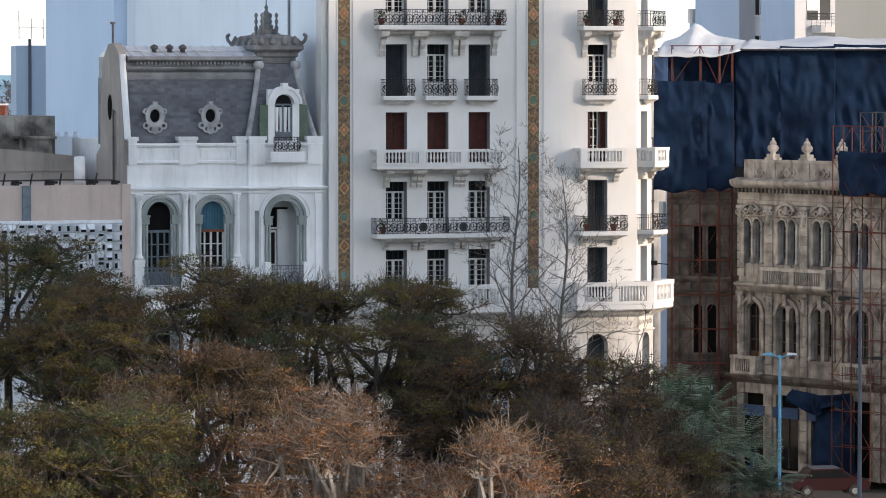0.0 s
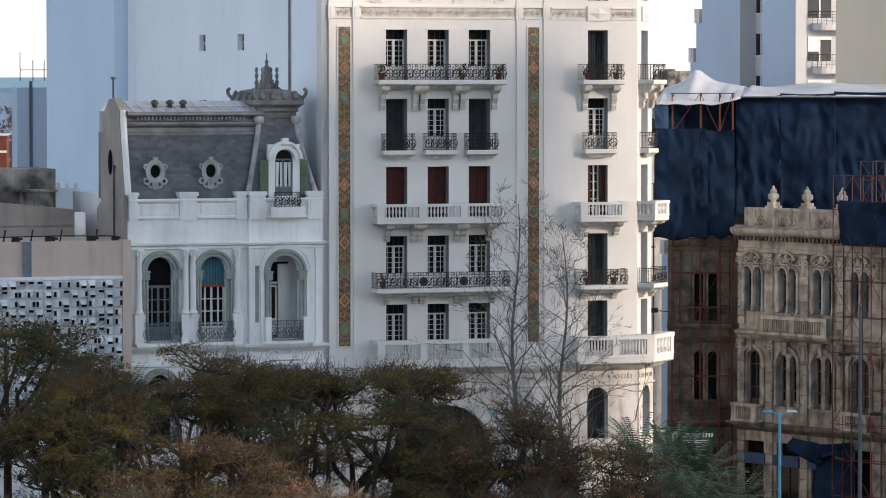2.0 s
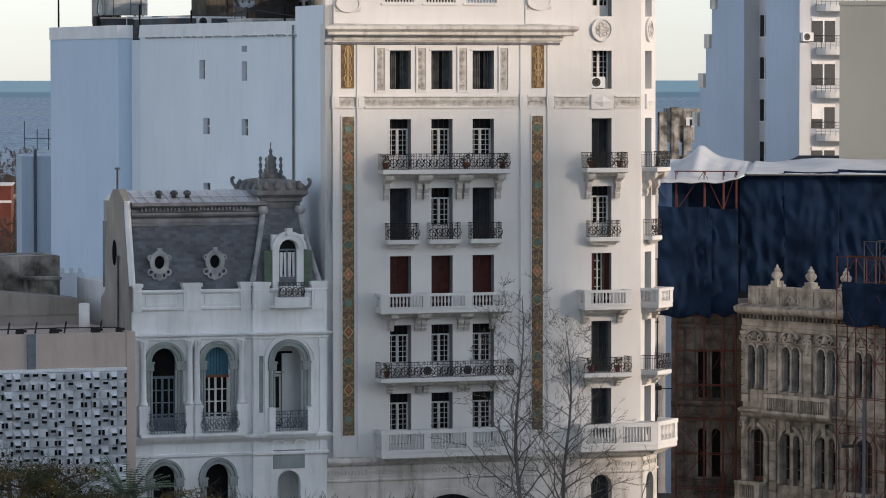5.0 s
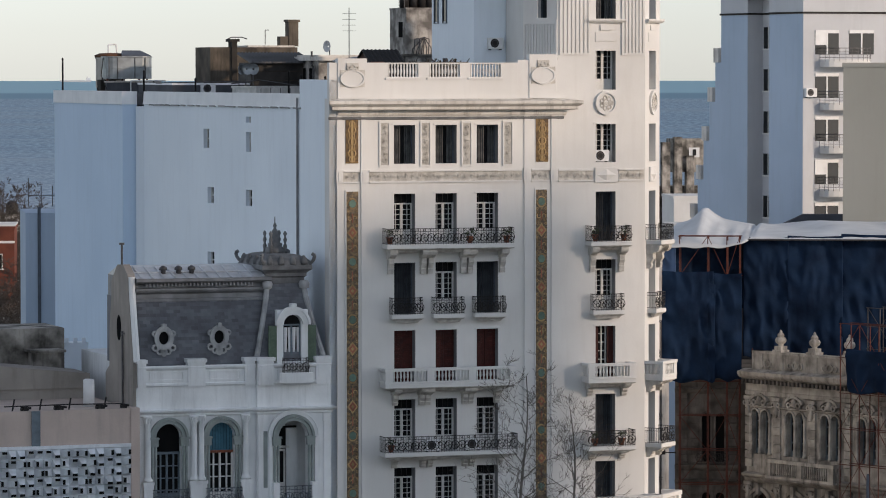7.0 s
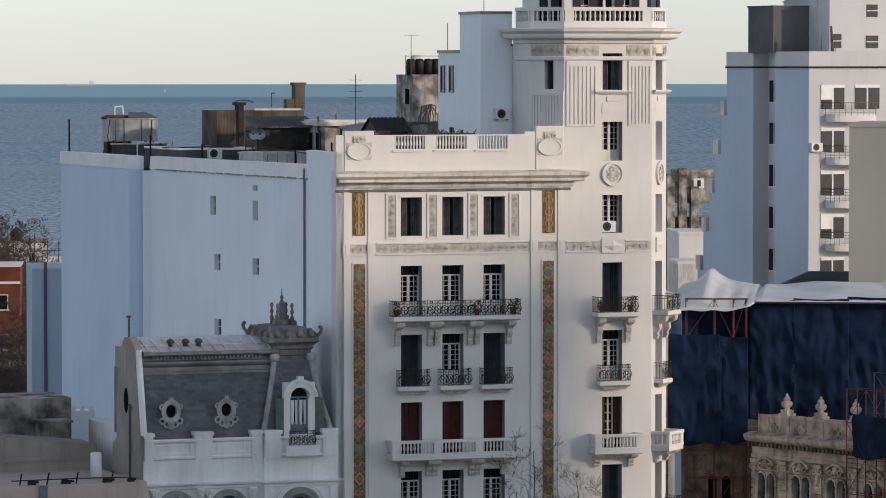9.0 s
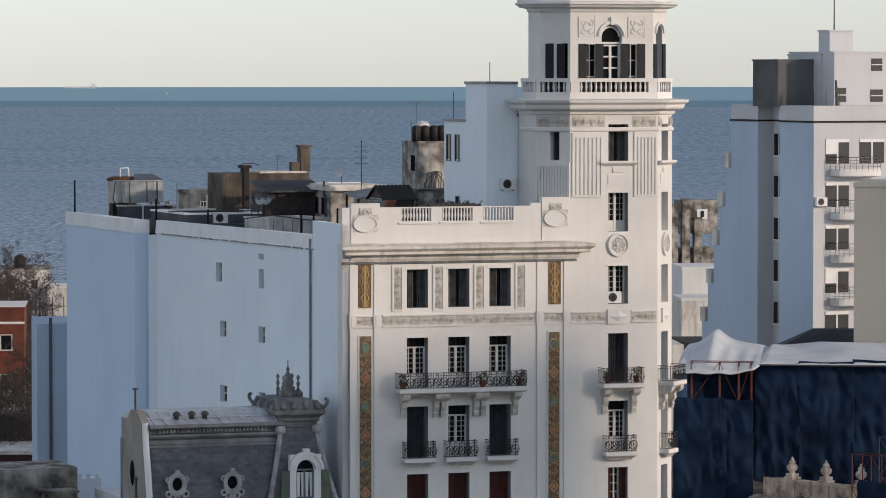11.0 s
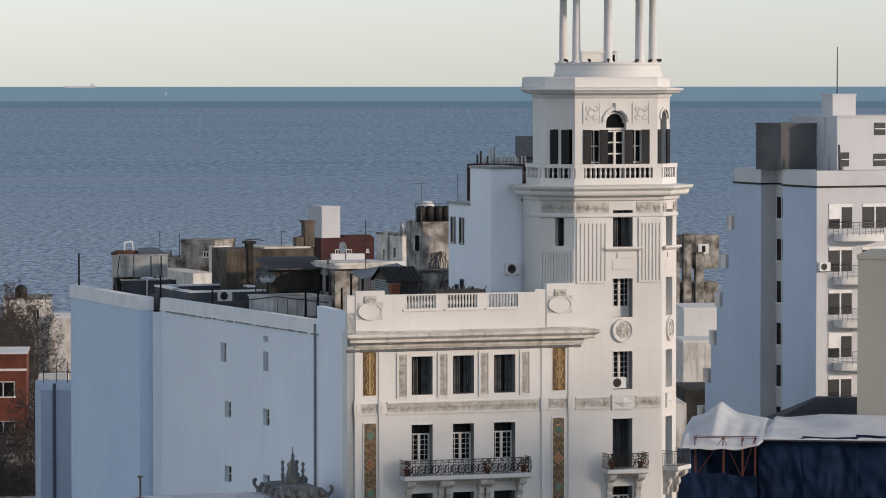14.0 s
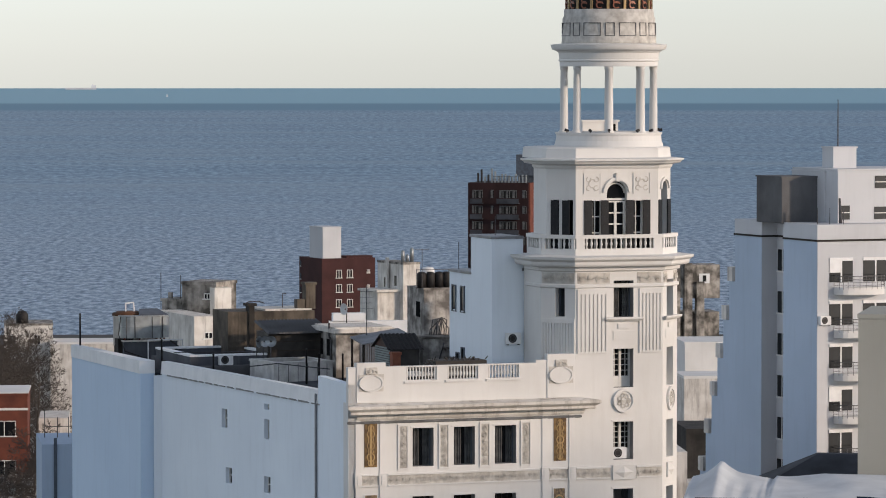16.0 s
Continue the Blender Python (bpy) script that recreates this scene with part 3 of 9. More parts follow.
def place_window(kind, xc, z0, w, h, parent=flat, base=(0, 0), rot=0.0, label=""):
    c, s = math.cos(rot), math.sin(rot)
    key = ("window", kind, round(w, 2), round(h, 2))
    if key not in made:
        bm, mats = window_mesh(kind, w, h)
        split_glass(key, bm, mats)
    ob = part("window", made[key], None, parent, label, loc=(base[0] + c * xc - s * DEEP, base[1] + s * xc + c * DEEP, z0), rot=rot)
    if made[(*key, "pane")]:
        part("pane", made[(*key, "pane")], None, ob)
    return ob


kinds = {"A": ("french",) * 3, "B": ("french",) * 3, "C": ("red",) * 3, "D": ("blind", "french", "blind"), "E": ("french",) * 3, "F": ("curtain",) * 3}
say = {"red": "closed dark red louvred shutters", "french": "white french window with small panes", "blind": "dark closed roller blind", "curtain": "window with drawn grey curtains", "half": "window with open red shutters", "tall": "white french window with small panes"}
for r, ks in kinds.items():
    for (a, b), k in zip(COLS, ks):
        place_window(k, (a + b) / 2, ROW[r][0], b - a, ROW[r][1] - ROW[r][0], label=say[k])
tk = ("blind", "blind", "half", "french", "blind", "tall", "tall", "curtain")
for (a, b, c, d), k in zip(tops, tk):
    place_window(k, (a + b) / 2, c, b - a, d - c, label=say[k])
for (a, b, c, d), k in zip(cops, ("blind", "blind", "curtain", "french", "blind", "tall", "tall", "blind")):
    place_window(k, 0, c, b - a, d - c, base=RCH, rot=radians(45), label=say[k])
place_window("blind", 0.1, 34.9, 0.5, 1.4, base=LCH, rot=radians(-45))
place_window("blind", 14.15, 6.4, 1.1, 2.5, label="dark arched window")
place_window("blind", 0, 6.4, 0.9, 2.5, base=RCH, rot=radians(45))


# balconies
def iron_rail(bm, w, d, h):
    """Scrolled iron railing round three sides of a slab, foot at z = 0."""
    r = 0.013
    runs = [((-w / 2, 0), (-w / 2, -d)), ((-w / 2, -d), (w / 2, -d)), ((w / 2, -d), (w / 2, 0))]
    for (xa, ya), (xb, yb) in runs:
        ln = math.hypot(xb - xa, yb - ya)
        for z in (0.05, h * 0.82, h):
            tube(bm, (xa, ya, z), (xb, yb, z), r * (1.5 if z == h else 1.0), k=4)
        k = max(2, round(ln / 0.13))
        for i in range(k + 1):
            f = i / k
            tube(bm, (xa + (xb - xa) * f, ya + (yb - ya) * f, 0), (xa + (xb - xa) * f, ya + (yb - ya) * f, h), r * 0.8, k=4)
    k = max(1, round(w / 0.34))
    for i in range(k):
        x = -w / 2 + w * (i + 0.5) / k
        ring(bm, x, -d, h * 0.42, h * 0.27, 0.03, 0.02, 12)
        ring(bm, x - 0.06, -d, h * 0.5, h * 0.11, 0.026, 0.02, 8)
        ring(bm, x + 0.06, -d, h * 0.34, h * 0.11, 0.026, 0.02, 8)
        ring(bm, x, -d, h * 0.91, h * 0.065, 0.02, 0.02, 8)


def slab_mesh(w, d, t):
    bm = B()
    prof = [(d * 0.55, -t * 1.7), (d * 0.7, -t * 1.25), (d - 0.05, -t), (d, -t * 0.8), (d, -0.03), (d - 0.03, 0)]
    moulding(bm, -w / 2 + d, w / 2 - d, [(p, z) for p, z in prof])
    box(bm, -w / 2 + 0.02, w / 2 - 0.02, -d + 0.02, 0, -t * 0.8, -0.002)
    bmesh.ops.recalc_face_normals(bm, faces=bm.faces)
    bm.normal_update()
    # undersides get a greyer plaster that holds both soiling and shade
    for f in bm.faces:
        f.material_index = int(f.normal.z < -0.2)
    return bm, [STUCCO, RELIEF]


def bracket_mesh(d, h):
    """A carved corbel: a thick scrolled head under the slab and a narrower drop below it."""
    bm = B()
    k = min(0.5, h * 0.45)
    head = [(0, 0), (-d, 0), (-d, -k * 0.35), (-d * 0.93, -k * 0.6), (-d * 0.75, -k * 0.78), (-d * 0.55, -k * 0.8), (-d * 0.45, -k), (0, -k)]
    drop = [(0, -k), (-0.34, -k), (-0.36, -k - (h - k) * 0.3), (-0.26, -k - (h - k) * 0.5), (-0.22, -k - (h - k) * 0.62), (-0.26, -k - (h - k) * 0.7), (-0.2, -h), (0, -h)]
    for pts, w in ((head, 0.17), (drop, 0.125)):
        loft(bm, [[(x, y, z) for y, z in pts] for x in (-w, w)])
    for x in (-0.17, 0.17):
        tube(bm, (x * 1.12, -d * 0.82, -k * 0.36), (x * 0.9, -d * 0.82, -k * 0.36), k * 0.26, k=10, cap=True)
    return bm, [RELIEF]


def balustrade_mesh(w, d, h):
    """Plaster balustrade with piers and turned balusters on three sides."""
    bm = B()
    t = 0.14
    for z0, z1, e in ((0, h * 0.14, 0.02), (h * 0.82, h, 0.04)):
        box(bm, -w / 2 - e, w / 2 + e, -d - e, -d + t + e, z0, z1)
        for s in (-1, 1):
            a, b = (-w / 2 - e, -w / 2 + t + e) if s < 0 else (w / 2 - t - e, w / 2 + e)
            box(bm, a, b, -d + t + e, 0, z0, z1)
    k = max(1, round(w / 2.2))
    for i in range(k + 1):
        x = -w / 2 + (w - 0.36) * i / k
        box(bm, x, x + 0.36, -d - 0.012, -d + t, h * 0.14, h * 0.82)
        if i < k:
            span = (w - 0.36) / k - 0.36
            m = max(2, round(span / 0.17))
            for j in range(m):
                xb = x + 0.36 + span * (j + 0.5) / m
                lathe(bm, xb, -d + t / 2, [(0.05, h * 0.14), (0.03, h * 0.3), (0.058, h * 0.45), (0.045, h * 0.62), (0.035, h * 0.74), (0.055, h * 0.82)], 6)
    for s in (-1, 1):
        for j in range(max(1, round((d - t) / 0.2))):
            lathe(bm, s * (w / 2 - t / 2), -0.1 - j * 0.2, [(0.05, h * 0.14), (0.03, h * 0.3), (0.058, h * 0.45), (0.035, h * 0.74), (0.05, h * 0.82)], 6)
    return bm, [STUCCO]


def balcony(xc, z, w, d, kind, brackets=(), bh=0.75, h=0.76, t=0.24, base=(0, 0), rot=0.0):
    c, s = math.cos(rot), math.sin(rot)
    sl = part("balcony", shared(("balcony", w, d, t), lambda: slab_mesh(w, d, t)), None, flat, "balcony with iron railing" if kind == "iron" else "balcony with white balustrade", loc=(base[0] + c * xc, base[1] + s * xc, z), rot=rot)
    if kind == "iron":
        def mk():
            bm = B()
            iron_rail(bm, w - 0.06, d - 0.05, h)
            return bm, [IRON]
        part("railing", shared(("railing", w, d, h), mk), None, sl, "black scrolled iron railing")
    else:
        part("balustrade", shared(("balustrade", w, d, h), lambda: balustrade_mesh(w, d, h)), None, sl)
    for x in brackets:
        part("bracket", shared(("bracket", d, bh), lambda: bracket_mesh(d * 0.85, bh)), None, sl, loc=(x, 0, -t * 0.8))
    return sl


five = (-2.85, -1.2, -0.85, 0.85, 1.2, 2.85)
balcony(5.88, 24.0, 6.5, 0.85, "iron", five, 1.25)
for a, b in COLS:
    balcony((a + b) / 2, 20.62, 1.6, 0.5, "iron", (), h=0.8)
balcony(5.85, 17.32, 6.7, 0.95, "stone", (-2.6, -1.25, -0.95, 0.95, 1.25, 2.6), 0.9, h=0.74)
balcony(5.9, 14.0, 6.8, 0.9, "iron", (-2.7, -1.25, -0.9, 0.9, 1.25, 2.7), 0.6)
balcony(5.9, 10.42, 6.8, 1.0, "stone", (-2.7, -1.25, -0.9, 0.9, 1.25, 2.7), 0.4, h=1.1, t=0.3)
balcony(14.18, 24.0, 2.15, 0.85, "iron", (-0.75, 0.75), 1.3)
balcony(14.18, 20.62, 1.65, 0.5, "iron", (), h=0.8)
balcony(14.18, 17.3, 2.5, 0.95, "stone", (-0.9, 0.9), 0.7, h=0.76)
balcony(14.18, 14.0, 2.5, 0.95, "iron", (-0.8, 0.8), 0.5)
for z, w, d, k, bk, bh, h in ((24.0, 1.7, 0.85, "iron", (-0.6, 0.6), 1.2, 0.76), (20.62, 1.25, 0.5, "iron", (), 0.5, 0.8), (17.3, 1.8, 0.95, "stone", (-0.6, 0.6), 0.6, 0.76), (14.0, 1.8, 0.9, "iron", (-0.6, 0.6), 0.5, 0.76)):
    balcony(0, z, w, d, k, bk, bh, h, base=RCH, rot=radians(45))
balcony(14.75, 10.42, 4.0, 1.0, "stone", (-1.3, -0.2, 0.9), 0.4, h=1.1, t=0.3)
balcony(0.15, 10.42, 2.5, 1.0, "stone", (-0.5, 0.5), 0.4, h=1.1, t=0.3, base=RCH, rot=radians(45))

# bands of coloured tiles between slim pilasters
for a, b in ((0.36, 0.62), (1.58, 1.84), (9.92, 10.2), (11.32, 11.6)):
    bm = B()
    box(bm, a, b, -0.07, 0, 10.5, 26.95)
    box(bm, a - 0.04, b + 0.04, -0.12, 0, 26.95, 27.6)
    box(bm, a + 0.06, b - 0.06, -0.15, -0.12, 27.05, 27.25), box(bm, a + 0.06, b - 0.06, -0.15, -0.12, 27.32, 27.5)
    box(bm, a, b, -0.05, 0, 27.6, 30.2)
    part("pilaster", bm, STUCCO, flat)


def medallion_mesh():
    bm = B()
    disc(bm, 0, 0, 0, 0.25, 0.28, 0.02, 16, 0), disc(bm, 0, -0.02, 0, 0.17, 0.19, 0.015, 16, 1)
    ring(bm, 0, -0.03, 0, 0.20, 0.03, 0.02, 16, 2)
    return bm, [OCHRE_T, GREEN_T, MOSAIC]


def diamond_mesh():
    bm = B()
    for r, d0, d1, mi in ((0.27, 0.0, 0.02, 0), (0.19, 0.02, 0.035, 1), (0.08, 0.035, 0.045, 0)):
        q = [(r * x, r * 1.25 * z) for x, z in ((1, 0), (0, 1), (-1, 0), (0, -1))]
        loft(bm, [[(x, -d0, z) for x, z in q], [(x, -d1, z) for x, z in q]], mi)
    return bm, [OCHRE_T, RED_T]


def motif_mesh():
    bm = B()
    for s in (-1, 1):
        ring(bm, s * 0.13, -0.03, 0.0, 0.1, 0.035, 0.02, 8, 0, -0.5 if s > 0 else 2.0, 3.6 if s > 0 else 6.1)
        ring(bm, s * 0.2, -0.03, 0.16, 0.06, 0.03, 0.02, 8, 1)
        ring(bm, s * 0.2, -0.03, -0.16, 0.06, 0.03, 0.02, 8, 1)
        ring(bm, s * 0.22, -0.03, 0.36, 0.055, 0.025, 0.02, 7, 0)
        ring(bm, s * 0.22, -0.03, -0.36, 0.055, 0.025, 0.02, 7, 0)
    box(bm, -0.03, 0.03, -0.035, -0.015, -0.22, 0.22, 2)
    return bm, [OCHRE_T, GOLD, RED_T]


for a, b in ((0.84, 1.44), (10.52, 11.1)):
    bm = B()
    box(bm, a, b, -0.025, 0, 11.25, 26.55)
    for x0, x1, z0, z1 in ((a - 0.05, a, 11.2, 26.6), (b, b + 0.05, 11.2, 26.6), (a, b, 26.55, 26.6), (a, b, 11.2, 11.25)):
        box(bm, x0, x1, -0.05, 0, z0, z1, 1)
    band = part("tile_band", bm, [MOSAIC, STUCCO], flat, "ochre patterned tile band with green discs")
    for i in range(11):
        z = 25.97 - i * 1.392
        part("tile", shared(("medallion",), medallion_mesh) if i % 2 == 0 else shared(("diamond",), diamond_mesh), None, band, loc=((a + b) / 2, -0.03, z))
        if i < 10:
            part("motif", shared(("motif",), motif_mesh), None, band, loc=((a + b) / 2, -0.02, z - 0.696))

# frieze under the top storey, carved panels and golden panels
def scroll_row(bm, x0, x1, z, r, y=-0.03, up=False):
    """A waving vine with a curl and a leaf in every bend, along x or, if up, along z from x0 to x1 at x = z."""
    put = (lambda a, b: (z + b, y, a)) if up else (lambda a, b: (a, y, z + b))
    k = max(2, round((x1 - x0) / (r * 2.0)))
    step = (x1 - x0) / k
    for i in range(k * 4):
        a, b = x0 + step * i / 4, x0 + step * (i + 1) / 4
        tube(bm, put(a, r * 0.75 * math.sin(math.pi * i / 4)), put(b, r * 0.75 * math.sin(math.pi * (i + 1) / 4)), r * 0.12, k=4)
    for i in range(k):
        s = -1 if i % 2 == 0 else 1
        cx, _, cz = put(x0 + step * (i + 0.5), s * r * 0.12)
        ring(bm, cx, y, cz, r * 0.5, r * 0.2, 0.06, 9, 0, 0.5 * i, 0.5 * i + 5.4)
        ring(bm, cx, y, cz, r * 0.18, r * 0.2, 0.06, 6)
        lx, _, lz = put(x0 + step * (i + 0.5), s * r * 0.72)
        disc(bm, lx, y + 0.02, lz, r * 0.3, r * 0.24, 0.04, 6)


for x0, x1, z0, z1 in ((2.0, 9.8, 27.02, 27.48), (0.68, 1.52, 27.02, 27.48), (10.28, 11.26, 27.02, 27.48), (11.7, 13.5, 27.0, 27.45), (14.86, 16.2, 27.0, 27.45)):
    bm = B()
    box(bm, x0, x1, -0.02, 0, z0, z1)
    box(bm, x0, x1, -0.08, 0, z0 - 0.07, z0, 1), box(bm, x0, x1, -0.1, 0, z1, z1 + 0.08, 1)
    scroll_row(bm, x0, x1, (z0 + z1) / 2, 0.17)
    part("frieze", bm, [RELIEF, STUCCO], flat, "carved scroll frieze")
for xc in (2.78, 4.86, 6.96, 9.08):
    bm = B()
    scroll_row(bm, 27.86, 29.76, xc, 0.17, -0.04, True)
    box(bm, xc - 0.2, xc + 0.2, -0.02, 0, 27.8, 29.82)
    for q in ((xc - 0.28, xc - 0.2, 27.72, 29.9), (xc + 0.2, xc + 0.28, 27.72, 29.9), (xc - 0.2, xc + 0.2, 27.72, 27.8), (xc - 0.2, xc + 0.2, 29.82, 29.9)):
        box(bm, q[0], q[1], -0.06, 0, q[2], q[3], 1)
    part("carved_panel", bm, [RELIEF, STUCCO], flat, "framed panel carved with a vine scroll")
for xc in (1.13, 10.85):
    bm = B()
    box(bm, xc - 0.32, xc + 0.32, -0.03, 0, 27.9, 30.0)
    for i in range(7):
        ring(bm, xc, -0.04, 28.1 + i * 0.28, 0.14 + 0.05 * (i % 2), 0.05, 0.04, 8, 1)
    box(bm, xc - 0.06, xc + 0.06, -0.06, -0.03, 28.0, 29.9, 1)
    part("golden_panel", bm, [GOLD, OCHRE_T], flat, "golden brown mosaic panel")
# diamond block and round plaques on the corner bay
for base, rot, xc in (((0, 0), 0, 14.18), (RCH, radians(45), 0)):
    c, s = math.cos(rot), math.sin(rot)
    loc = (base[0] + c * xc, base[1] + s * xc, 0)
    wd = 0.58 if rot == 0 else 0.45
    bm = B()
    box(bm, -wd, wd, -0.1, 0, 26.88, 27.6)
    loft(bm, [[(-wd * 0.9, -0.1, 27.24), (0, -0.1, 26.95), (wd * 0.9, -0.1, 27.24), (0, -0.1, 27.53)], [(-0.02, -0.2, 27.24), (0, -0.2, 27.22), (0.02, -0.2, 27.24), (0, -0.2, 27.26)]])
    part("diamond_block", bm, STUCCO, flat, loc=loc, rot=rot)
    bm = B()
    disc(bm, 0, 0, 30.75, wd, 0.6, 0.06, 20)
    ring(bm, 0, -0.08, 30.75, wd * 0.88, 0.1, 0.1, 20, 0, rz=0.6 / wd)
    for i in range(7):
        a = i * 0.9
        ring(bm, 0.24 * math.cos(a), -0.07, 30.75 + 0.26 * math.sin(a), 0.1, 0.06, 0.06, 7, 1)
    box(bm, -0.3, 0.3, -0.1, -0.06, 30.66, 30.78, 1)
    part("round_plaque", bm, [STUCCO, RELIEF], flat, loc=loc, rot=rot)
    bm = B()
    moulding(bm, -0.75, 0.75, [(0.12, 34.66), (0.22, 34.74), (0.25, 34.78), (0.25, 34.86)])
    box(bm, -0.3, 0.3, -0.06, 0, 34.3, 34.55), box(bm, -0.55, 0.55, -0.03, 0, 33.75, 34.2)
    part("window_sill", bm, STUCCO, flat, loc=loc, rot=rot)
# thin plaster frames over the windows
for a, b, c, d in ops + tops[:6]:
    bm = B()
    box(bm, a - 0.1, b + 0.1, -0.035, 0, d + 0.0, d + 0.09)
    part("window_hood", bm, STUCCO, flat)

# main cornice and parapet
bm = B()
moulding(bm, 0.52, 12.0, [(0.05, 30.16), (0.1, 30.24), (0.12, 30.4), (0.5, 30.45), (0.54, 30.48), (0.54, 30.6), (0.66, 30.68), (0.74, 30.74), (0.74, 30.88), (0.0, 30.98)])
part("cornice", bm, STUCCO_OLD, flat, "weathered white cornice with dark streaks")
# dark strip holds both the stains and the shade below the cornice
bm = B()
moulding(bm, 0.0, 11.9, [(0.02, 29.98), (0.07, 30.0), (0.08, 30.1), (0.02, 30.12)])
part("drip_band", bm, LEAD, flat, "dark band for stains and shade under the cornice")
bm = B()
pops = [(2.95, 4.5, 32.03, 32.66), (5.05, 6.62, 32.03, 32.66), (7.15, 8.72, 32.03, 32.66)]
wall(bm, 0.0, 9.6, 31.0, 32.72, pops, 0.3)
part("parapet", bm, STUCCO, flat)
for b in ((0.42, 1.88, -0.05, 0.35, 31.0, 32.92), (9.6, 11.65, 0.0, 0.3, 31.0, 32.85), (10.18, 11.6, -0.05, 0.35, 31.0, 33.12)):
    bm = B()
    box(bm, *b)
    part("parapet_pier", bm, STUCCO, flat)
for a, b, c, d in pops:
    bm = B()
    box(bm, a - 0.12, b + 0.12, -0.07, 0, 31.9, 32.0)
    part("ledge", bm, STUCCO, flat)
def baluster():
    bm = B()
    lathe(bm, 0, 0, [(0.055, 0), (0.03, 0.09), (0.062, 0.25), (0.035, 0.47), (0.055, 0.63)], 8)
    return bm, [STUCCO]
for a, b, c, d in pops:
    for j in range(10):
        part("baluster", shared(("baluster",), baluster), None, flat, loc=(a + (b - a) * (j + 0.5) / 10, 0.12, 32.03))
for xc, zc in ((1.15, 31.95), (10.89, 32.1)):
    bm = B()
    box(bm, xc - 0.62, xc + 0.62, -0.08, -0.05, zc - 0.4, zc + 0.42, 1)
    disc(bm, xc, -0.08, zc, 0.58, 0.38, 0.03, 24, 0)
    ring(bm, xc, -0.11, zc, 0.58, 0.1, 0.08, 28, 0, rz=0.66)
    box(bm, xc - 0.3, xc + 0.3, -0.1, -0.05, zc + 0.42, zc + 0.75, 1)
    ring(bm, xc, -0.12, zc + 0.56, 0.12, 0.06, 0.06, 8, 1), ring(bm, xc - 0.2, -0.12, zc + 0.52, 0.08, 0.05, 0.06, 8, 1), ring(bm, xc + 0.2, -0.12, zc + 0.52, 0.08, 0.05, 0.06, 8, 1)
    part("oval_medallion", bm, [STUCCO, RELIEF], flat, "blank oval medallion in carved frame")

# ---- corner tower of the same building ----
def octo(off, z, u0=11.65, u1=16.25, c=CH, deep=4.6):
    """The tower's eight-sided plan at height z, off metres outside its faces."""
    e = off * math.tan(math.pi / 8)
    a, b, lo, hi = u0 - e, u1 + e, -off, deep + off
    return [(a, lo, z), (b, lo, z), (u1 + c + off, c - e, z), (u1 + c + off, deep - c + e, z), (b, hi, z), (a, hi, z), (u0 - c - off, deep - c + e, z), (u0 - c - off, c - e, z)]


bm = B()
loft(bm, [octo(o, z) for o, z in ((0.03, 36.3), (0.08, 36.34), (0.08, 36.46), (0.03, 36.5))])
part("moulding", bm, STUCCO, flat)
bm = B()
loft(bm, [octo(o, z) for o, z in ((0.02, 37.1), (0.12, 37.15), (0.15, 37.3), (0.5, 37.38), (0.56, 37.46), (0.58, 37.6), (0.75, 37.72), (0.78, 37.84), (0.0, 37.9))])
part("cornice", bm, STUCCO, flat, "broad moulded tower cornice")
for x0, x1, base, rot in ((11.75, 13.45, (0, 0), 0), (14.9, 16.15, (0, 0), 0), (-0.85, -0.45, RCH, radians(45)), (0.45, 0.85, RCH, radians(45)), (-0.85, 0.85, LCH, radians(-45))):
    bm = B()
    box(bm, x0, x1, -0.02, 0, 36.52, 37.05)
    scroll_row(bm, x0, x1, 36.78, 0.2, -0.04)
    part("frieze", bm, RELIEF, flat, "carved scroll frieze", loc=(*base, 0), rot=rot)
for x0, x1, n in ((11.8, 13.3, 7), (15.05, 16.15, 6)):
    bm = B()
    slots = [(x0 + (x1 - x0) * (i + 0.4) / n, x0 + (x1 - x0) * (i + 0.4) / n + 0.07, 33.2, 36.0) for i in range(n)]
    wall(bm, x0 - 0.05, x1 + 0.05, 33.1, 36.25, slots, 0.07, y=-0.07)
    part("fluted_panel", bm, STUCCO, flat)
bm = B()
slots = [(-0.8 + i * 0.15, -0.74 + i * 0.15, 31.5, 34.6) for i in range(11)]
wall(bm, -0.9, 0.9, 31.3, 34.8, slots, 0.06, y=-0.06)
part("fluted_panel", bm, STUCCO, flat, loc=(*LCH, 0), rot=radians(-45))
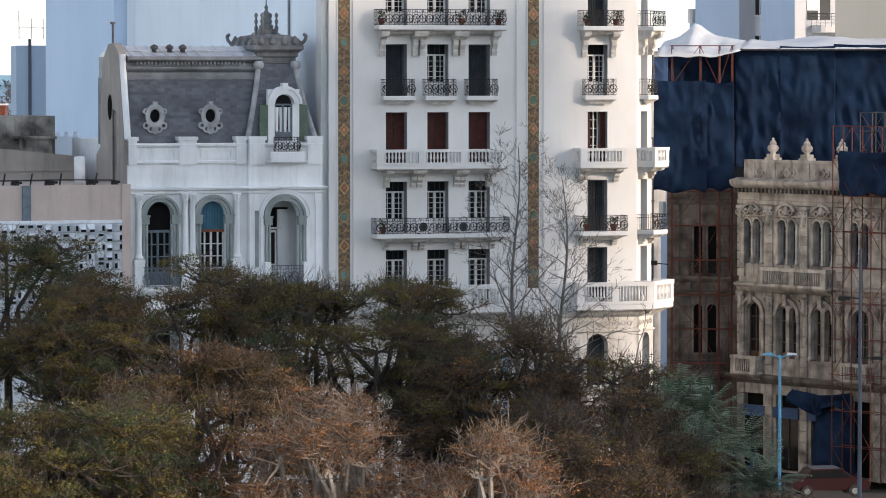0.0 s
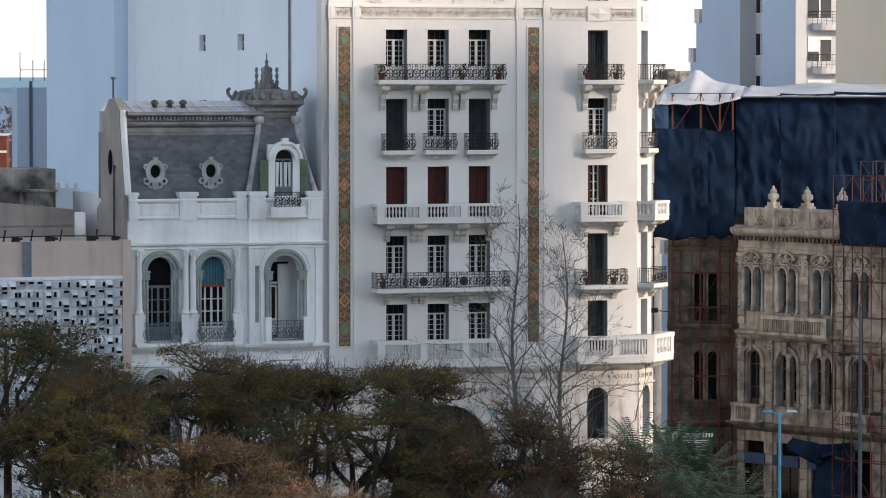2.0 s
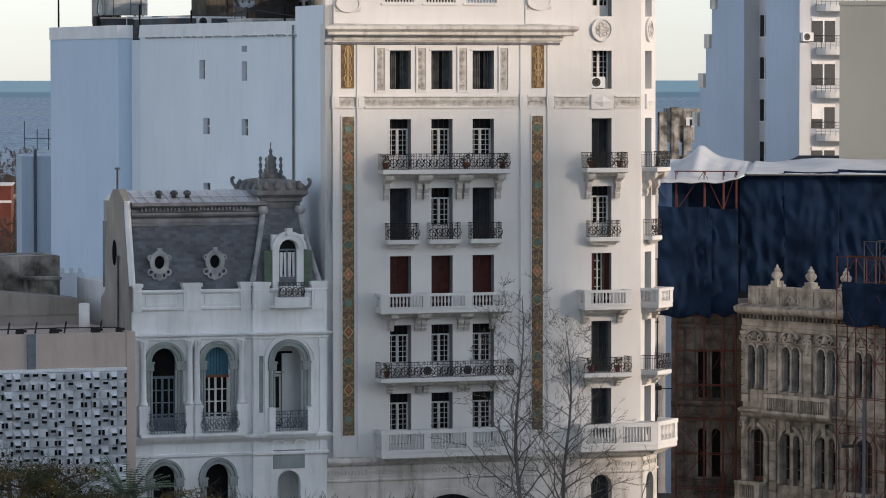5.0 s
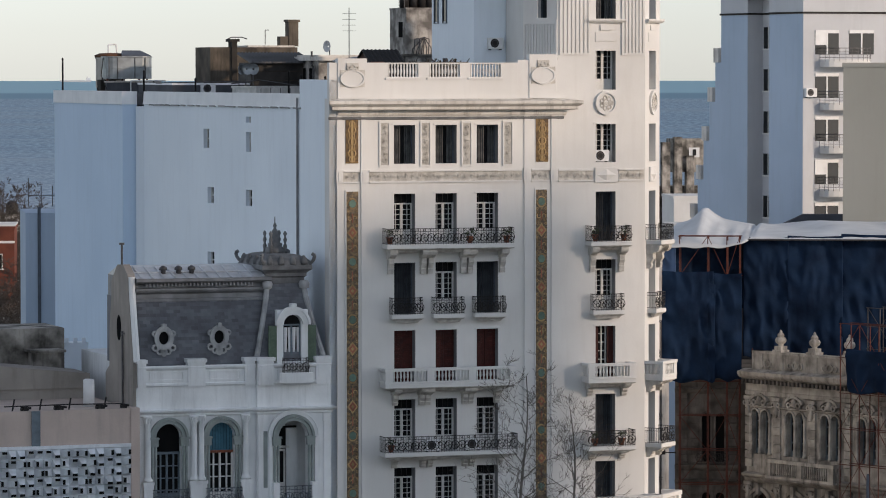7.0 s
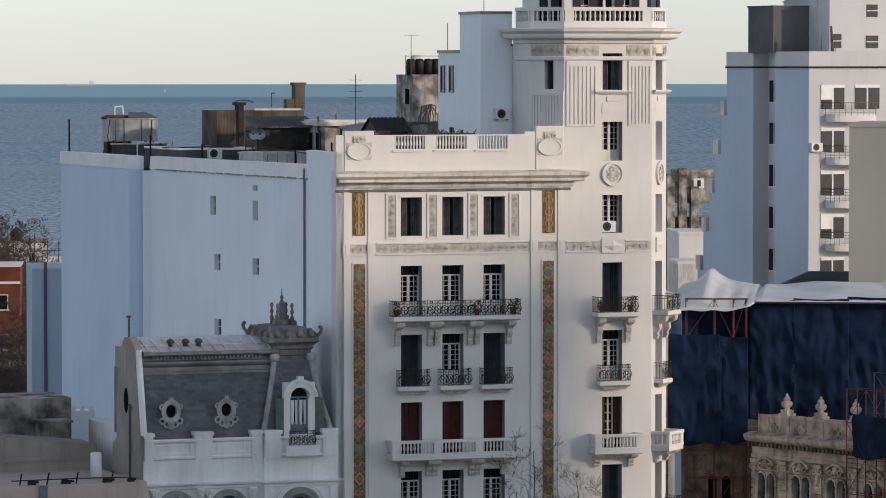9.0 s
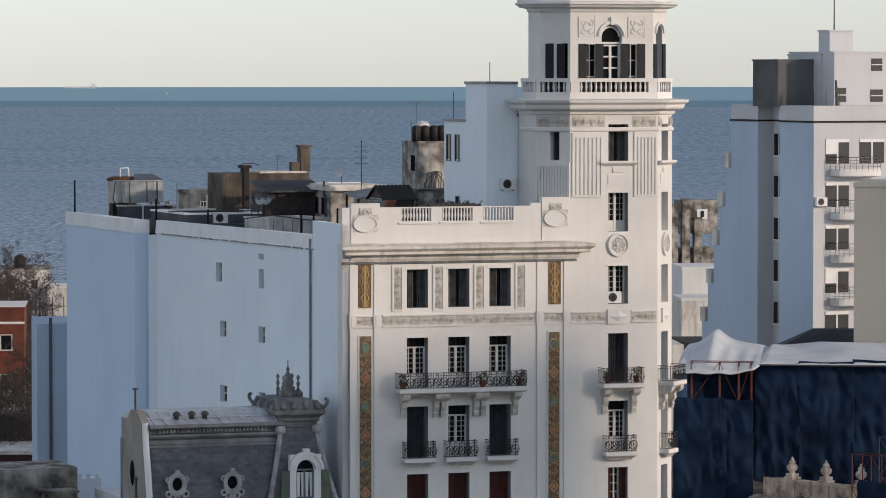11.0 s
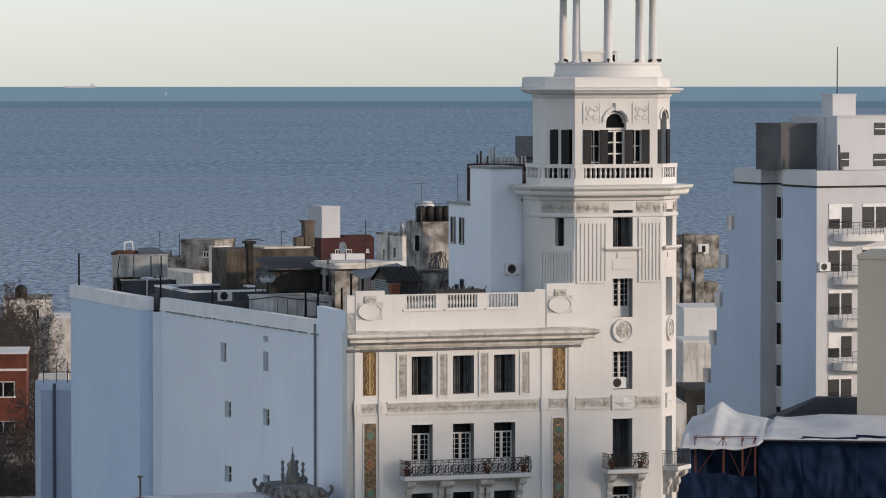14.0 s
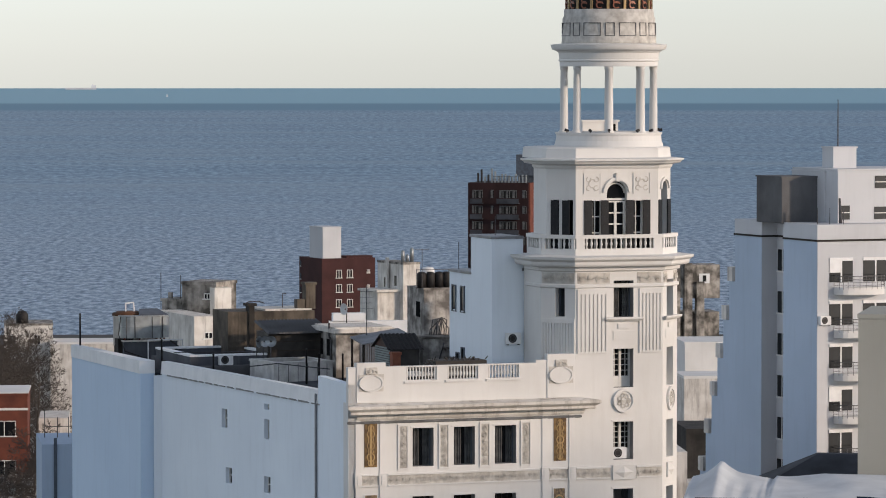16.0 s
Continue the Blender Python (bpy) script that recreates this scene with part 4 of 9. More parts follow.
# gallery balustrade
bm = B()
for o0, o1, z0, z1 in ((0.0, 0.0, 37.86, 38.22), (0.04, 0.04, 38.72, 38.9)):
    ra, rb = octo(o0, z0), octo(o0 - 0.25, z0)
    ta, tb = octo(o1, z1), octo(o1 - 0.25, z1)
    for i in range(8):
        j = (i + 1) % 8
        for q in ((ra[i], ra[j], ta[j], ta[i]), (rb[j], rb[i], tb[i], tb[j]), (ta[i], ta[j], tb[j], tb[i]), (ra[j], ra[i], rb[i], rb[j])):
            bm.faces.new([bm.verts.new(v) for v in q])
corners = octo(-0.1, 0)
for i in range(8):
    (xa, ya, _), (xb, yb, _) = corners[i], corners[(i + 1) % 8]
    ln = math.hypot(xb - xa, yb - ya)
    ang = math.atan2(yb - ya, xb - xa)
    groups = 1
    for g in range(groups):
        f0, f1 = (g + 0.14) / groups, (g + 0.86) / groups
        if g == 0:
            f0 = 0.1
        if g == groups - 1:
            f1 = 0.9
        m = max(3, round(ln * (f1 - f0) / 0.26))
        for j in range(m):
            f = f0 + (f1 - f0) * (j + 0.5) / m
            lathe(bm, xa + (xb - xa) * f, ya + (yb - ya) * f, [(0.06, 38.2), (0.035, 38.3), (0.07, 38.45), (0.04, 38.6), (0.06, 38.72)], 6)
    for f0, f1 in ([(0, 0.1), (0.9, 1.0)] if groups == 1 else [(0, 0.1), (0.333 - 0.047, 0.333 + 0.047), (0.667 - 0.047, 0.667 + 0.047), (0.9, 1.0)]):
        dx, dy = math.cos(ang), math.sin(ang)
        p = [(xa + dx * ln * f + nx * dy * 0.12, ya + dy * ln * f - nx * dx * 0.12) for f, nx in ((f0, 1), (f1, 1), (f1, -1), (f0, -1))]
        prism(bm, p, 38.2, 38.73)
part("balustrade", bm, STUCCO, flat, "white gallery balustrade of the tower")
# upper stage
UP = 0.32
bm = B()
wall(bm, 11.65 + 0.13, 16.25 - 0.13, 37.86, 42.3, [(13.42, 14.48, 37.95, 41.5, True), (12.55, 13.2, 37.95, 40.55), (14.7, 15.35, 37.95, 40.55)], 0.35, y=UP)
part("wall", bm, STUCCO, flat)
for base, rot, op in ((LCH, -45, [(-0.55, -0.1, 38.0, 40.6), (0.2, 0.65, 38.0, 40.6)]), (RCH, 45, [(-0.4, 0.4, 37.95, 41.5, True)])):
    bm = B()
    wall(bm, -CL / 2 + 0.13, CL / 2 - 0.13, 37.86, 42.3, op, 0.35, y=UP)
    part("wall", bm, STUCCO, flat, loc=(*base, 0), rot=radians(rot))
bm = B()
box(bm, 10.35 + UP, 10.7 + UP, CH + 0.13, 3.2, 37.86, 42.3), box(bm, 17.2 - UP, 17.55 - UP, CH + 0.13, 3.2, 37.86, 42.3)
prism(bm, [(x, y) for x, y, _ in octo(-0.75, 0)], 37.86, 42.2, 1)
part("wall", bm, [STUCCO, DARK], flat)
def upper_door():
    bm = B()
    box(bm, -0.53, 0.53, 0.3, 0.33, 0, 3.5, 1)
    for x in (-0.5, -0.06, 0.42):
        box(bm, x, x + (0.12 if x == -0.06 else 0.09), 0.2, 0.3, 0, 2.55)
    for z in (0.9, 1.45, 2.0, 2.55):
        box(bm, -0.5, 0.5, 0.21, 0.29, z - 0.035, z + 0.035)
    ring(bm, 0, 0.25, 2.97, 0.48, 0.07, 0.1, 14, 0, 0, math.pi)
    box(bm, -0.5, 0.5, 0.2, 0.3, 2.62, 2.72)
    return bm, [FRAME, GLASS]
door = part("window", shared(("upper_door",), upper_door), None, flat, "arched white french door of the tower", loc=(13.95, UP, 37.95))
for xc in (12.87, 15.03):
    bm = B()
    box(bm, -0.33, 0.33, 0.3, 0.33, 0, 2.6, 1), box(bm, -0.33, 0.33, 0.22, 0.3, 1.0, 1.06), box(bm, -0.02, 0.02, 0.22, 0.3, 0, 2.6), box(bm, -0.33, -0.27, 0.22, 0.3, 0, 2.6), box(bm, 0.27, 0.33, 0.22, 0.3, 0, 2.6), box(bm, -0.33, 0.33, 0.22, 0.3, 1.8, 1.85)
    box(bm, -0.27, -0.08, 0.285, 0.3, 0.1, 2.5, 2)
    part("window", bm, [FRAME, GLASS, CURTAIN], flat, loc=(xc, UP, 37.95))
def black_shutter():
    bm = B()
    box(bm, -0.2, 0.2, -0.05, 0, 0, 2.6)
    for i in range(22):
        box(bm, -0.15, 0.15, -0.065, -0.05, 0.1 + i * 0.11, 0.16 + i * 0.11)
    return bm, [SHUTTER]
for xc, base, rot in ((13.3, (0, 0), 0), (14.62, (0, 0), 0), (15.5, (0, 0), 0), (12.42, (0, 0), 0), (-0.32, LCH, -45), (0.28, LCH, -45), (-0.55, RCH, 45), (0.55, RCH, 45)):
    c, s = math.cos(radians(rot)), math.sin(radians(rot))
    part("shutter", shared(("black_shutter",), black_shutter), None, flat, "black louvred shutter", loc=(base[0] + c * xc - s * UP, base[1] + s * xc + c * UP, 37.98), rot=radians(rot))
bm = B()
ring(bm, 13.95, UP - 0.05, 40.97, 0.66, 0.14, 0.1, 18, 0, 0, math.pi)
box(bm, 13.86, 14.04, UP - 0.14, UP, 41.5, 41.9)
for a, b in ((12.25, 13.05), (14.85, 15.65)):
    box(bm, a, b, UP - 0.025, UP, 40.95, 41.85)
    box(bm, a - 0.05, a, UP - 0.05, UP, 40.9, 41.9), box(bm, b, b + 0.05, UP - 0.05, UP, 40.9, 41.9)
    for i in range(4):
        ring(bm, a + 0.2 + (i % 2) * 0.4, UP - 0.035, 41.18 + (i // 2) * 0.42, 0.12, 0.05, 0.03, 9, 1, i, i + 5)
    ring(bm, (a + b) / 2, UP - 0.035, 41.4, 0.2, 0.05, 0.035, 12, 1, 0.8, 5.0)
part("arch_ornament", bm, [STUCCO, RELIEF], flat)
bm = B()
ring(bm, 0, -0.05, 41.1, 0.52, 0.12, 0.1, 14, 0, 0, math.pi)
part("arch_ornament", bm, STUCCO, flat, loc=(RCH[0] - SQ * UP, RCH[1] + SQ * UP, 0), rot=radians(45))
bm = B()
loft(bm, [octo(o - UP, z) for o, z in ((0.0, 42.1), (0.08, 42.2), (0.1, 42.3), (0.45, 42.38), (0.5, 42.45), (0.62, 42.52), (0.62, 42.6), (0.0, 42.66))])
part("cornice", bm, STUCCO, flat)
bm = B()
loft(bm, [octo(o - UP, z, deep=6.2) for o, z in ((0.02, 42.62), (-0.02, 43.1), (-0.1, 43.16))])
part("attic", bm, STUCCO, flat)
DX, DY = 14.72, 3.4
bm = B()
lathe(bm, DX, DY, [(2.72, 43.1), (2.7, 43.25), (2.63, 43.45), (2.6, 43.7), (2.66, 43.8), (2.66, 43.86)], 64, smooth=False)
part("drum_base", bm, STUCCO, flat)
def column_mesh():
    bm = B()
    lathe(bm, 0, 0, [(0.27, 0), (0.27, 0.06), (0.23, 0.1), (0.205, 0.16), (0.2, 1.2), (0.175, 3.1), (0.2, 3.12), (0.2, 3.32)], 16)
    return bm, [STUCCO]
for i in range(8):
    a = radians(24 + 45 * i)
    part("column", shared(("tower_column",), column_mesh), None, flat, loc=(DX + 2.22 * math.cos(a), DY + 2.22 * math.sin(a), 43.84))
bm = B()
lathe(bm, DX, DY, [(2.44, 47.12), (2.44, 47.36), (2.5, 47.39), (2.5, 47.45), (2.46, 47.48), (2.5, 47.78), (2.58, 47.86), (2.62, 47.9), (2.8, 47.95), (2.86, 48.06), (2.9, 48.2), (2.3, 48.26)], 72, smooth=False)
part("entablature", bm, STUCCO, flat)
bm = B()
lathe(bm, DX, DY, [(2.36, 48.2), (2.34, 48.4), (2.3, 49.5), (2.24, 49.6), (2.22, 49.95)], 48)
drum = part("drum", bm, RELIEF, flat, "grey panelled drum under the dome")


def panel_frame(half):
    """A thin sunk-looking frame bent round the drum, centred on the local angle 0."""
    bm = B()
    arc = lambda a0, a1, z0, z1: [prism(bm, [(r * math.cos(a), r * math.sin(a)) for r, a in ((2.26, p), (2.345, p), (2.345, q), (2.26, q))], z0, z1) for p, q in [(a0 + (a1 - a0) * n / 4, a0 + (a1 - a0) * (n + 1) / 4) for n in range(4)]]
    arc(-half, half, 48.62, 48.65), arc(-half, half, 49.25, 49.28)
    arc(-half, -half + 0.014, 48.65, 49.25), arc(half - 0.014, half, 48.65, 49.25)
    return bm, [GREYWALL]


for i in range(16):
    part("panel_frame", shared(("panel_frame", i % 2), lambda: panel_frame(0.1 if i % 2 == 0 else 0.195)), None, drum, loc=(DX, DY, 0), rot=radians(-110 + 22.5 * i))
bm = B()
lathe(bm, DX, DY, [(2.12, 49.9), (2.1, 50.6), (1.9, 51.4), (1.5, 52.2), (0.9, 52.8), (0.3, 53.1)], 32, 0)
for i in range(16):
    a = 2 * math.pi * i / 16
    prism(bm, [(DX + r * math.cos(a + s), DY + r * math.sin(a + s)) for r, s in ((2.05, -0.03), (2.17, -0.03), (2.17, 0.03), (2.05, 0.03))], 49.9, 50.6, 2)
    for zz, rr in ((50.15, 2.13), (50.4, 2.12)):
        a2 = a + math.pi / 16
        v = Matrix.Translation((DX + rr * math.cos(a2), DY + rr * math.sin(a2), zz)) @ Matrix.Rotation(a2 + math.pi / 2, 4, "Z")
        tmp = B()
        ring(tmp, 0, 0, 0, 0.16, 0.06, 0.05, 9, 1, 0.3, 5.5)
        tmp.transform(v)
        me = bpy.data.meshes.new("t")
        tmp.to_mesh(me)
        tmp.free()
        bm.from_mesh(me)
        bpy.data.meshes.remove(me)
part("dome", bm, [IRON, RED_T, OCHRE_T], flat, "dome clad in red and dark glazed tiles")
bm = B()
lathe(bm, DX, DY, [(2.0, 43.84), (2.0, 43.9)], 24)
box(bm, DX - 1.0, DX + 0.9, DY + 1.0, DY + 1.8, 43.8, 44.35), box(bm, DX - 1.05, DX + 0.95, DY + 0.92, DY + 1.85, 44.35, 44.45), box(bm, DX + 0.3, DX + 0.75, DY + 0.95, DY + 1.0, 43.9, 44.25, 1)
part("hatch", bm, [STUCCO, DARK], flat)
for i in range(7):
    a = radians(-165 + 27 * i + 6 * (i % 2))
    t = thing("spotlight", "small black spotlight on the rim of the tower", "spotlight", FRONT @ pose(DX + 2.56 * math.cos(a), DY + 2.56 * math.sin(a), 43.86, 0, 0, math.degrees(a)), "tower spotlights")
    bm = B()
    tube(bm, (0, 0, 0), (0, 0, 0.08), 0.02, k=6)
    part("bracket", bm, IRON, t)
    bm = B()
    tube(bm, (-0.1, 0, 0.09), (0.1, 0, 0.13), 0.05, 0.075, 8, cap=True)
    part("housing", bm, IRON, t)


# ---- mansard house ----
villa = thing("mansard_house", "pale grey mansion with slate mansard roof and corner turret", "house", FRONT)
BAY = -0.28
arches = [(-8.62, -7.36, 11.7, 15.66, True), (-6.02, -4.74, 11.7, 15.66, True)]
low = [(-8.6, -7.4, 6.6, 10.1, True), (-6.0, -4.76, 6.6, 10.1, True), (-8.5, -7.5, 0.2, 3.6), (-5.9, -4.9, 0.2, 3.6)]
bm = B()
wall(bm, -9.55, -3.68, 0, 17.4, arches + low, 0.45)
part("wall", bm, MANSION, villa)
bm = B()
wall(bm, -3.7, -0.03, 0, 17.4, [(-2.66, -1.2, 11.7, 15.66, True), (-2.5, -1.35, 6.6, 9.7, True)], 0.4, y=BAY)
box(bm, -3.7, -3.4, BAY + 0.4, 0.5, 0, 17.4), box(bm, -0.3, -0.03, BAY + 0.4, 0.5, 0, 17.4)
part("wall", bm, MANSION, villa)
bm = B()
box(bm, -9.3, -0.3, 1.3, 11.5, 0, 18.5)
box(bm, -9.3, -3.8, 0.46, 1.3, 16.0, 18.5)
box(bm, -9.3, -3.8, 0.46, 1.3, 0, 11.5)
part("core", bm, MANSION, villa)
# deep loggia and glazed doors in the arches
def arch_door(w, h, glazed, blind):
    bm = B()
    box(bm, -w / 2, w / 2, 0.36, 0.4, 0, h, 1)
    lo = h * 0.63
    for x in (-w / 2, -w * 0.27, -0.05, w * 0.27 - 0.05, w / 2 - 0.08):
        box(bm, x, x + (0.1 if x == -0.05 else 0.07), 0.28, 0.36, 0, lo)
    for i in range(4):
        box(bm, -w / 2, w / 2, 0.29, 0.35, lo * (0.3 + 0.233 * i), lo * (0.3 + 0.233 * i) + 0.05)
    box(bm, -w / 2, w / 2, 0.3, 0.35, 0, lo * 0.26)
    box(bm, -w / 2, w / 2, 0.24, 0.36, lo, lo + 0.12, 2 if blind else 0)
    if blind:
        for i in range(9):
            box(bm, -w / 2 + w * i / 9, -w / 2 + w * (i + 0.85) / 9, 0.30, 0.33, lo + 0.12, h, 3)
    return bm, [GLAZE_BLUE if not blind else FRAME, DARK, TERRA, TEAL]


def split_mats(name, bm, mats, names, parent, label, loc):
    """One part for the joinery, with each other material of the mesh as a part under it."""
    top = None
    for mi, nm in enumerate(names):
        sub = bm.copy()
        bmesh.ops.delete(sub, geom=[f for f in sub.faces if f.material_index != mi], context="FACES")
        if not sub.faces:
            sub.free()
            continue
        for f in sub.faces:
            f.material_index = 0
        ob = part(name if top is None else nm, sub, mats[mi], top or parent, label if top is None else "", loc=loc if top is None else None)
        top = top or ob
    bm.free()


for (a, b, c, d, _), bl in zip(arches, (False, True)):
    split_mats("window", *arch_door(b - a, d - c, True, bl), ("frame", "pane", "lintel", "blind"), villa, "arched french door with blue blind" if bl else "arched french door painted blue-grey", ((a + b) / 2, 0.05, c))
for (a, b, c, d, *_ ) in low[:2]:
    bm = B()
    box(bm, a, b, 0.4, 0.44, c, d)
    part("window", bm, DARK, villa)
bm = B()
box(bm, -2.5, -1.3, 1.2, 1.25, 11.7, 15.3, 1)
box(bm, -2.4, -1.9, 1.1, 1.2, 11.8, 14.2, 0), box(bm, -2.3, -2.0, 1.06, 1.1, 12.6, 14.1, 2)
box(bm, -2.4, -1.7, 1.05, 1.2, 14.25, 14.35, 0), box(bm, -1.85, -1.3, 1.1, 1.2, 11.7, 15.2, 3)
part("loggia_door", bm, [FRAME, DARK, GLASS, MANSION], villa, "recessed doorway inside the loggia")
# arch surrounds, columns and string courses
for a, b, c, d, y, m in [(*o[:4], 0.0, TRIMGREY) for o in arches] + [(*o[:4], 0.0, TRIMGREY) for o in low[:2]] + [(-2.66, -1.2, 11.7, 15.66, BAY, TRIMGREY)]:
    r, xc = (b - a) / 2, (a + b) / 2
    bm = B()
    for q, w, dd in ((0.09, 0.16, 0.14), (0.25, 0.12, 0.2)):
        ring(bm, xc, y - dd / 2, d - r, r + q, w, dd, 20, 0, 0, math.pi)
    for s in (-1, 1):
        x = xc + s * (r + 0.12)
        box(bm, x - 0.2, x + 0.2, y - 0.22, y, d - r - 0.42, d - r)
        box(bm, x - 0.24, x + 0.24, y - 0.25, y, d - r - 0.08, d - r)
        for e in (-0.08, 0.09):
            tube(bm, (x + e, y - 0.1, c), (x + e, y - 0.1, d - r - 0.42), 0.07, 0.065, 10)
        box(bm, x - 0.22, x + 0.22, y - 0.22, y, c, c + 0.35)
    part("arch_surround", bm, m, villa)
bm = B()
r, xc = 0.73, -1.93
ring(bm, xc, BAY - 0.06, 14.93, 1.14, 0.16, 0.14, 24, 0, 0, math.pi)
ring(bm, xc, BAY - 0.09, 14.93, 1.24, 0.06, 0.2, 24, 0, 0, math.pi)
for s in (-1, 1):
    box(bm, xc + s * 1.14 - 0.08, xc + s * 1.14 + 0.08, BAY - 0.12, BAY, 11.5, 14.93)
part("arch_moulding", bm, MANSION, villa)
def order(h, r):
    bm = B()
    lathe(bm, 0, 0, [(r * 1.5, 0), (r * 1.5, 0.12), (r * 1.15, 0.18), (r, 0.3), (r * 0.95, h * 0.5), (r * 0.85, h - 0.4), (r, h - 0.36), (r * 0.95, h - 0.3), (r * 1.5, h - 0.08), (r * 1.5, h)], 12)
    for i in range(8):
        a = i * math.pi / 4
        tube(bm, (r * math.cos(a), r * math.sin(a), h - 0.32), (r * 1.4 * math.cos(a), r * 1.4 * math.sin(a), h - 0.1), 0.04, 0.05, 5)
    return bm, [MANSION]
for x in (-6.78, -6.43, -4.25, -9.05):
    part("column", shared(("order",), lambda: order(3.1, 0.15)), None, villa, loc=(x, -0.16, 12.95))
    bm = B()
    box(bm, x - 0.24, x + 0.24, -0.34, 0, 11.6, 12.95), box(bm, x - 0.27, x + 0.27, -0.37, 0, 12.8, 12.95), box(bm, x - 0.27, x + 0.27, -0.37, 0, 11.6, 11.8)
    part("pedestal", bm, MANSION, villa)
for x in (-3.55, -0.28):
    bm = B()
    box(bm, x - 0.12, x + 0.12, BAY - 0.08, BAY, 10.6, 16.0), box(bm, x - 0.17, x + 0.17, BAY - 0.13, BAY, 15.6, 16.0), box(bm, x - 0.17, x + 0.17, BAY - 0.12, BAY, 11.3, 11.7)
    part("pilaster", bm, MANSION, villa)
bm = B()
box(bm, -3.4, -3.2, BAY - 0.01, BAY + 0.02, 12.5, 15.2)
part("niche", bm, TRIMGREY, villa)
string = [(0.05, 16.0), (0.1, 16.05), (0.12, 16.15), (0.25, 16.22), (0.28, 16.3), (0.06, 16.36)]
low_string = [(0.05, 11.1), (0.15, 11.2), (0.3, 11.35), (0.3, 11.45), (0.06, 11.52)]
mid_string = [(0.05, 10.45), (0.12, 10.5), (0.12, 10.6), (0.05, 10.64)]
for x0, x1, y in ((-9.5, -3.7, 0.0), (-3.65, -0.06, BAY)):
    for pr in (string, low_string, mid_string):
        bm = B()
        moulding(bm, x0, x1, pr, y=y)
        part("string_course", bm, MANSION, villa)
# rusticated blocks at the outer corner
for i in range(11):
    bm = B()
    box(bm, -9.56, -9.22, -0.05, 0, 11.65 + i * 0.4, 11.65 + i * 0.4 + 0.36)
    part("stone", bm, MANSION, villa)
# small balconies
for (a, b, c, d, *_), y in [(o, 0.0) for o in arches] + [((-2.66, -1.2, 11.7, 15.66), BAY)]:
    xc = (a + b) / 2
    bm = B()
    moulding(bm, xc - 0.75, xc + 0.75, [(0.25, 11.2), (0.4, 11.3), (0.5, 11.42), (0.55, 11.5), (0.55, 11.62), (0.0, 11.64)], y=y)
    bl = part("balcony", bm, MANSION, villa)
    bm = B()
    iron_rail(bm, 1.75, 0.42, 0.95)
    part("railing", bm, LAMPGREY, bl, loc=(xc, y - 0.05, 11.64))
bm = B()
for s in (-1, 1):
    box(bm, -1.93 + s * 0.95 - 0.14, -1.93 + s * 0.95 + 0.14, BAY - 0.5, BAY, 11.62, 12.75)
    ring(bm, -1.93 + s * 0.55, BAY - 0.1, 10.9, 0.3, 0.12, 0.14, 12, 0, 0.4, 2.9)
box(bm, -2.7, -1.15, BAY - 0.06, BAY, 9.8, 10.7, 1)
part("bracket_ornament", bm, [MANSION, TRIMGREY], villa)
# attic parapet with pedestals and sunk panels
for x0, x1, y, peds in ((-9.5, -3.7, 0.0, ((-9.5, -9.1), (-7.05, -6.2), (-4.25, -3.75))), (-3.68, -0.03, BAY, ((-3.66, -2.9), (-0.8, -0.06)))):
    bm = B()
    box(bm, x0, x1, y, y + 0.4, 17.4, 18.35)
    moulding(bm, x0, x1, [(0.03, 17.42), (0.1, 17.48), (0.1, 17.56), (0.02, 17.6)], y=y, ret=False)
    moulding(bm, x0, x1, [(0.03, 18.2), (0.12, 18.28), (0.14, 18.36), (0.05, 18.42)], y=y, ret=False)
    part("parapet", bm, MANSION, villa)
    for (_, pa), (pb, _) in zip(peds, peds[1:]):
        if pb - pa > 1.0:
            for q0, q1, r0, r1 in ((pa + 0.2, pb - 0.2, 17.7, 17.76), (pa + 0.2, pb - 0.2, 18.08, 18.14), (pa + 0.2, pa + 0.26, 17.76, 18.08), (pb - 0.26, pb - 0.2, 17.76, 18.08)):
                bm = B()
                box(bm, q0, q1, y - 0.05, y, r0, r1)
                part("panel_moulding", bm, MANSION, villa)
    for a, b in peds:
        bm = B()
        box(bm, a, b, y - 0.12, y + 0.4, 17.4, 18.55), box(bm, a - 0.06, b + 0.06, y - 0.18, y + 0.45, 18.55, 18.72), box(bm, a + 0.12, b - 0.12, y - 0.15, y - 0.12, 17.75, 18.35)
        part("pedestal", bm, MANSION, villa)
# party wall with stepped shoulder and oval opening
bm = B()
pts = [(0.1, 16.4), (0.1, 18.7), (0.95, 22.0), (1.0, 22.7), (1.9, 23.15), (2.9, 23.1), (4.0, 22.3), (4.05, 21.5), (4.4, 20.0), (4.45, 18.2), (5.2, 17.8), (5.2, 0.0), (0.1, 0.0)]
loft(bm, [[(x, y, z) for y, z in pts] for x in (-9.7, -9.35)])
disc_pts = [(2.6 + 0.42 * math.cos(i * math.pi / 8), 20.1 + 0.62 * math.sin(i * math.pi / 8)) for i in range(16)]
f = bm.faces.new([bm.verts.new((-9.71, y, z)) for y, z in disc_pts])
f.material_index = 1
part("party_wall", bm, [PARTY, DARK], villa, "bare cement party wall with oval opening")
bm = B()
path_tube(bm, [(-9.52, y, z) for y, z in ((0.02, 18.6), (0.86, 22.0), (0.9, 22.6))], 0.16, 8)
part("coping", bm, MANSION, villa)
bm = B()
path_tube(bm, [(-9.8, 1.6, 16.5), (-9.8, 1.6, 20.0)], 0.05, 6), path_tube(bm, [(-9.8, 1.3, 19.9), (-9.8, 1.9, 19.9)], 0.03, 5)
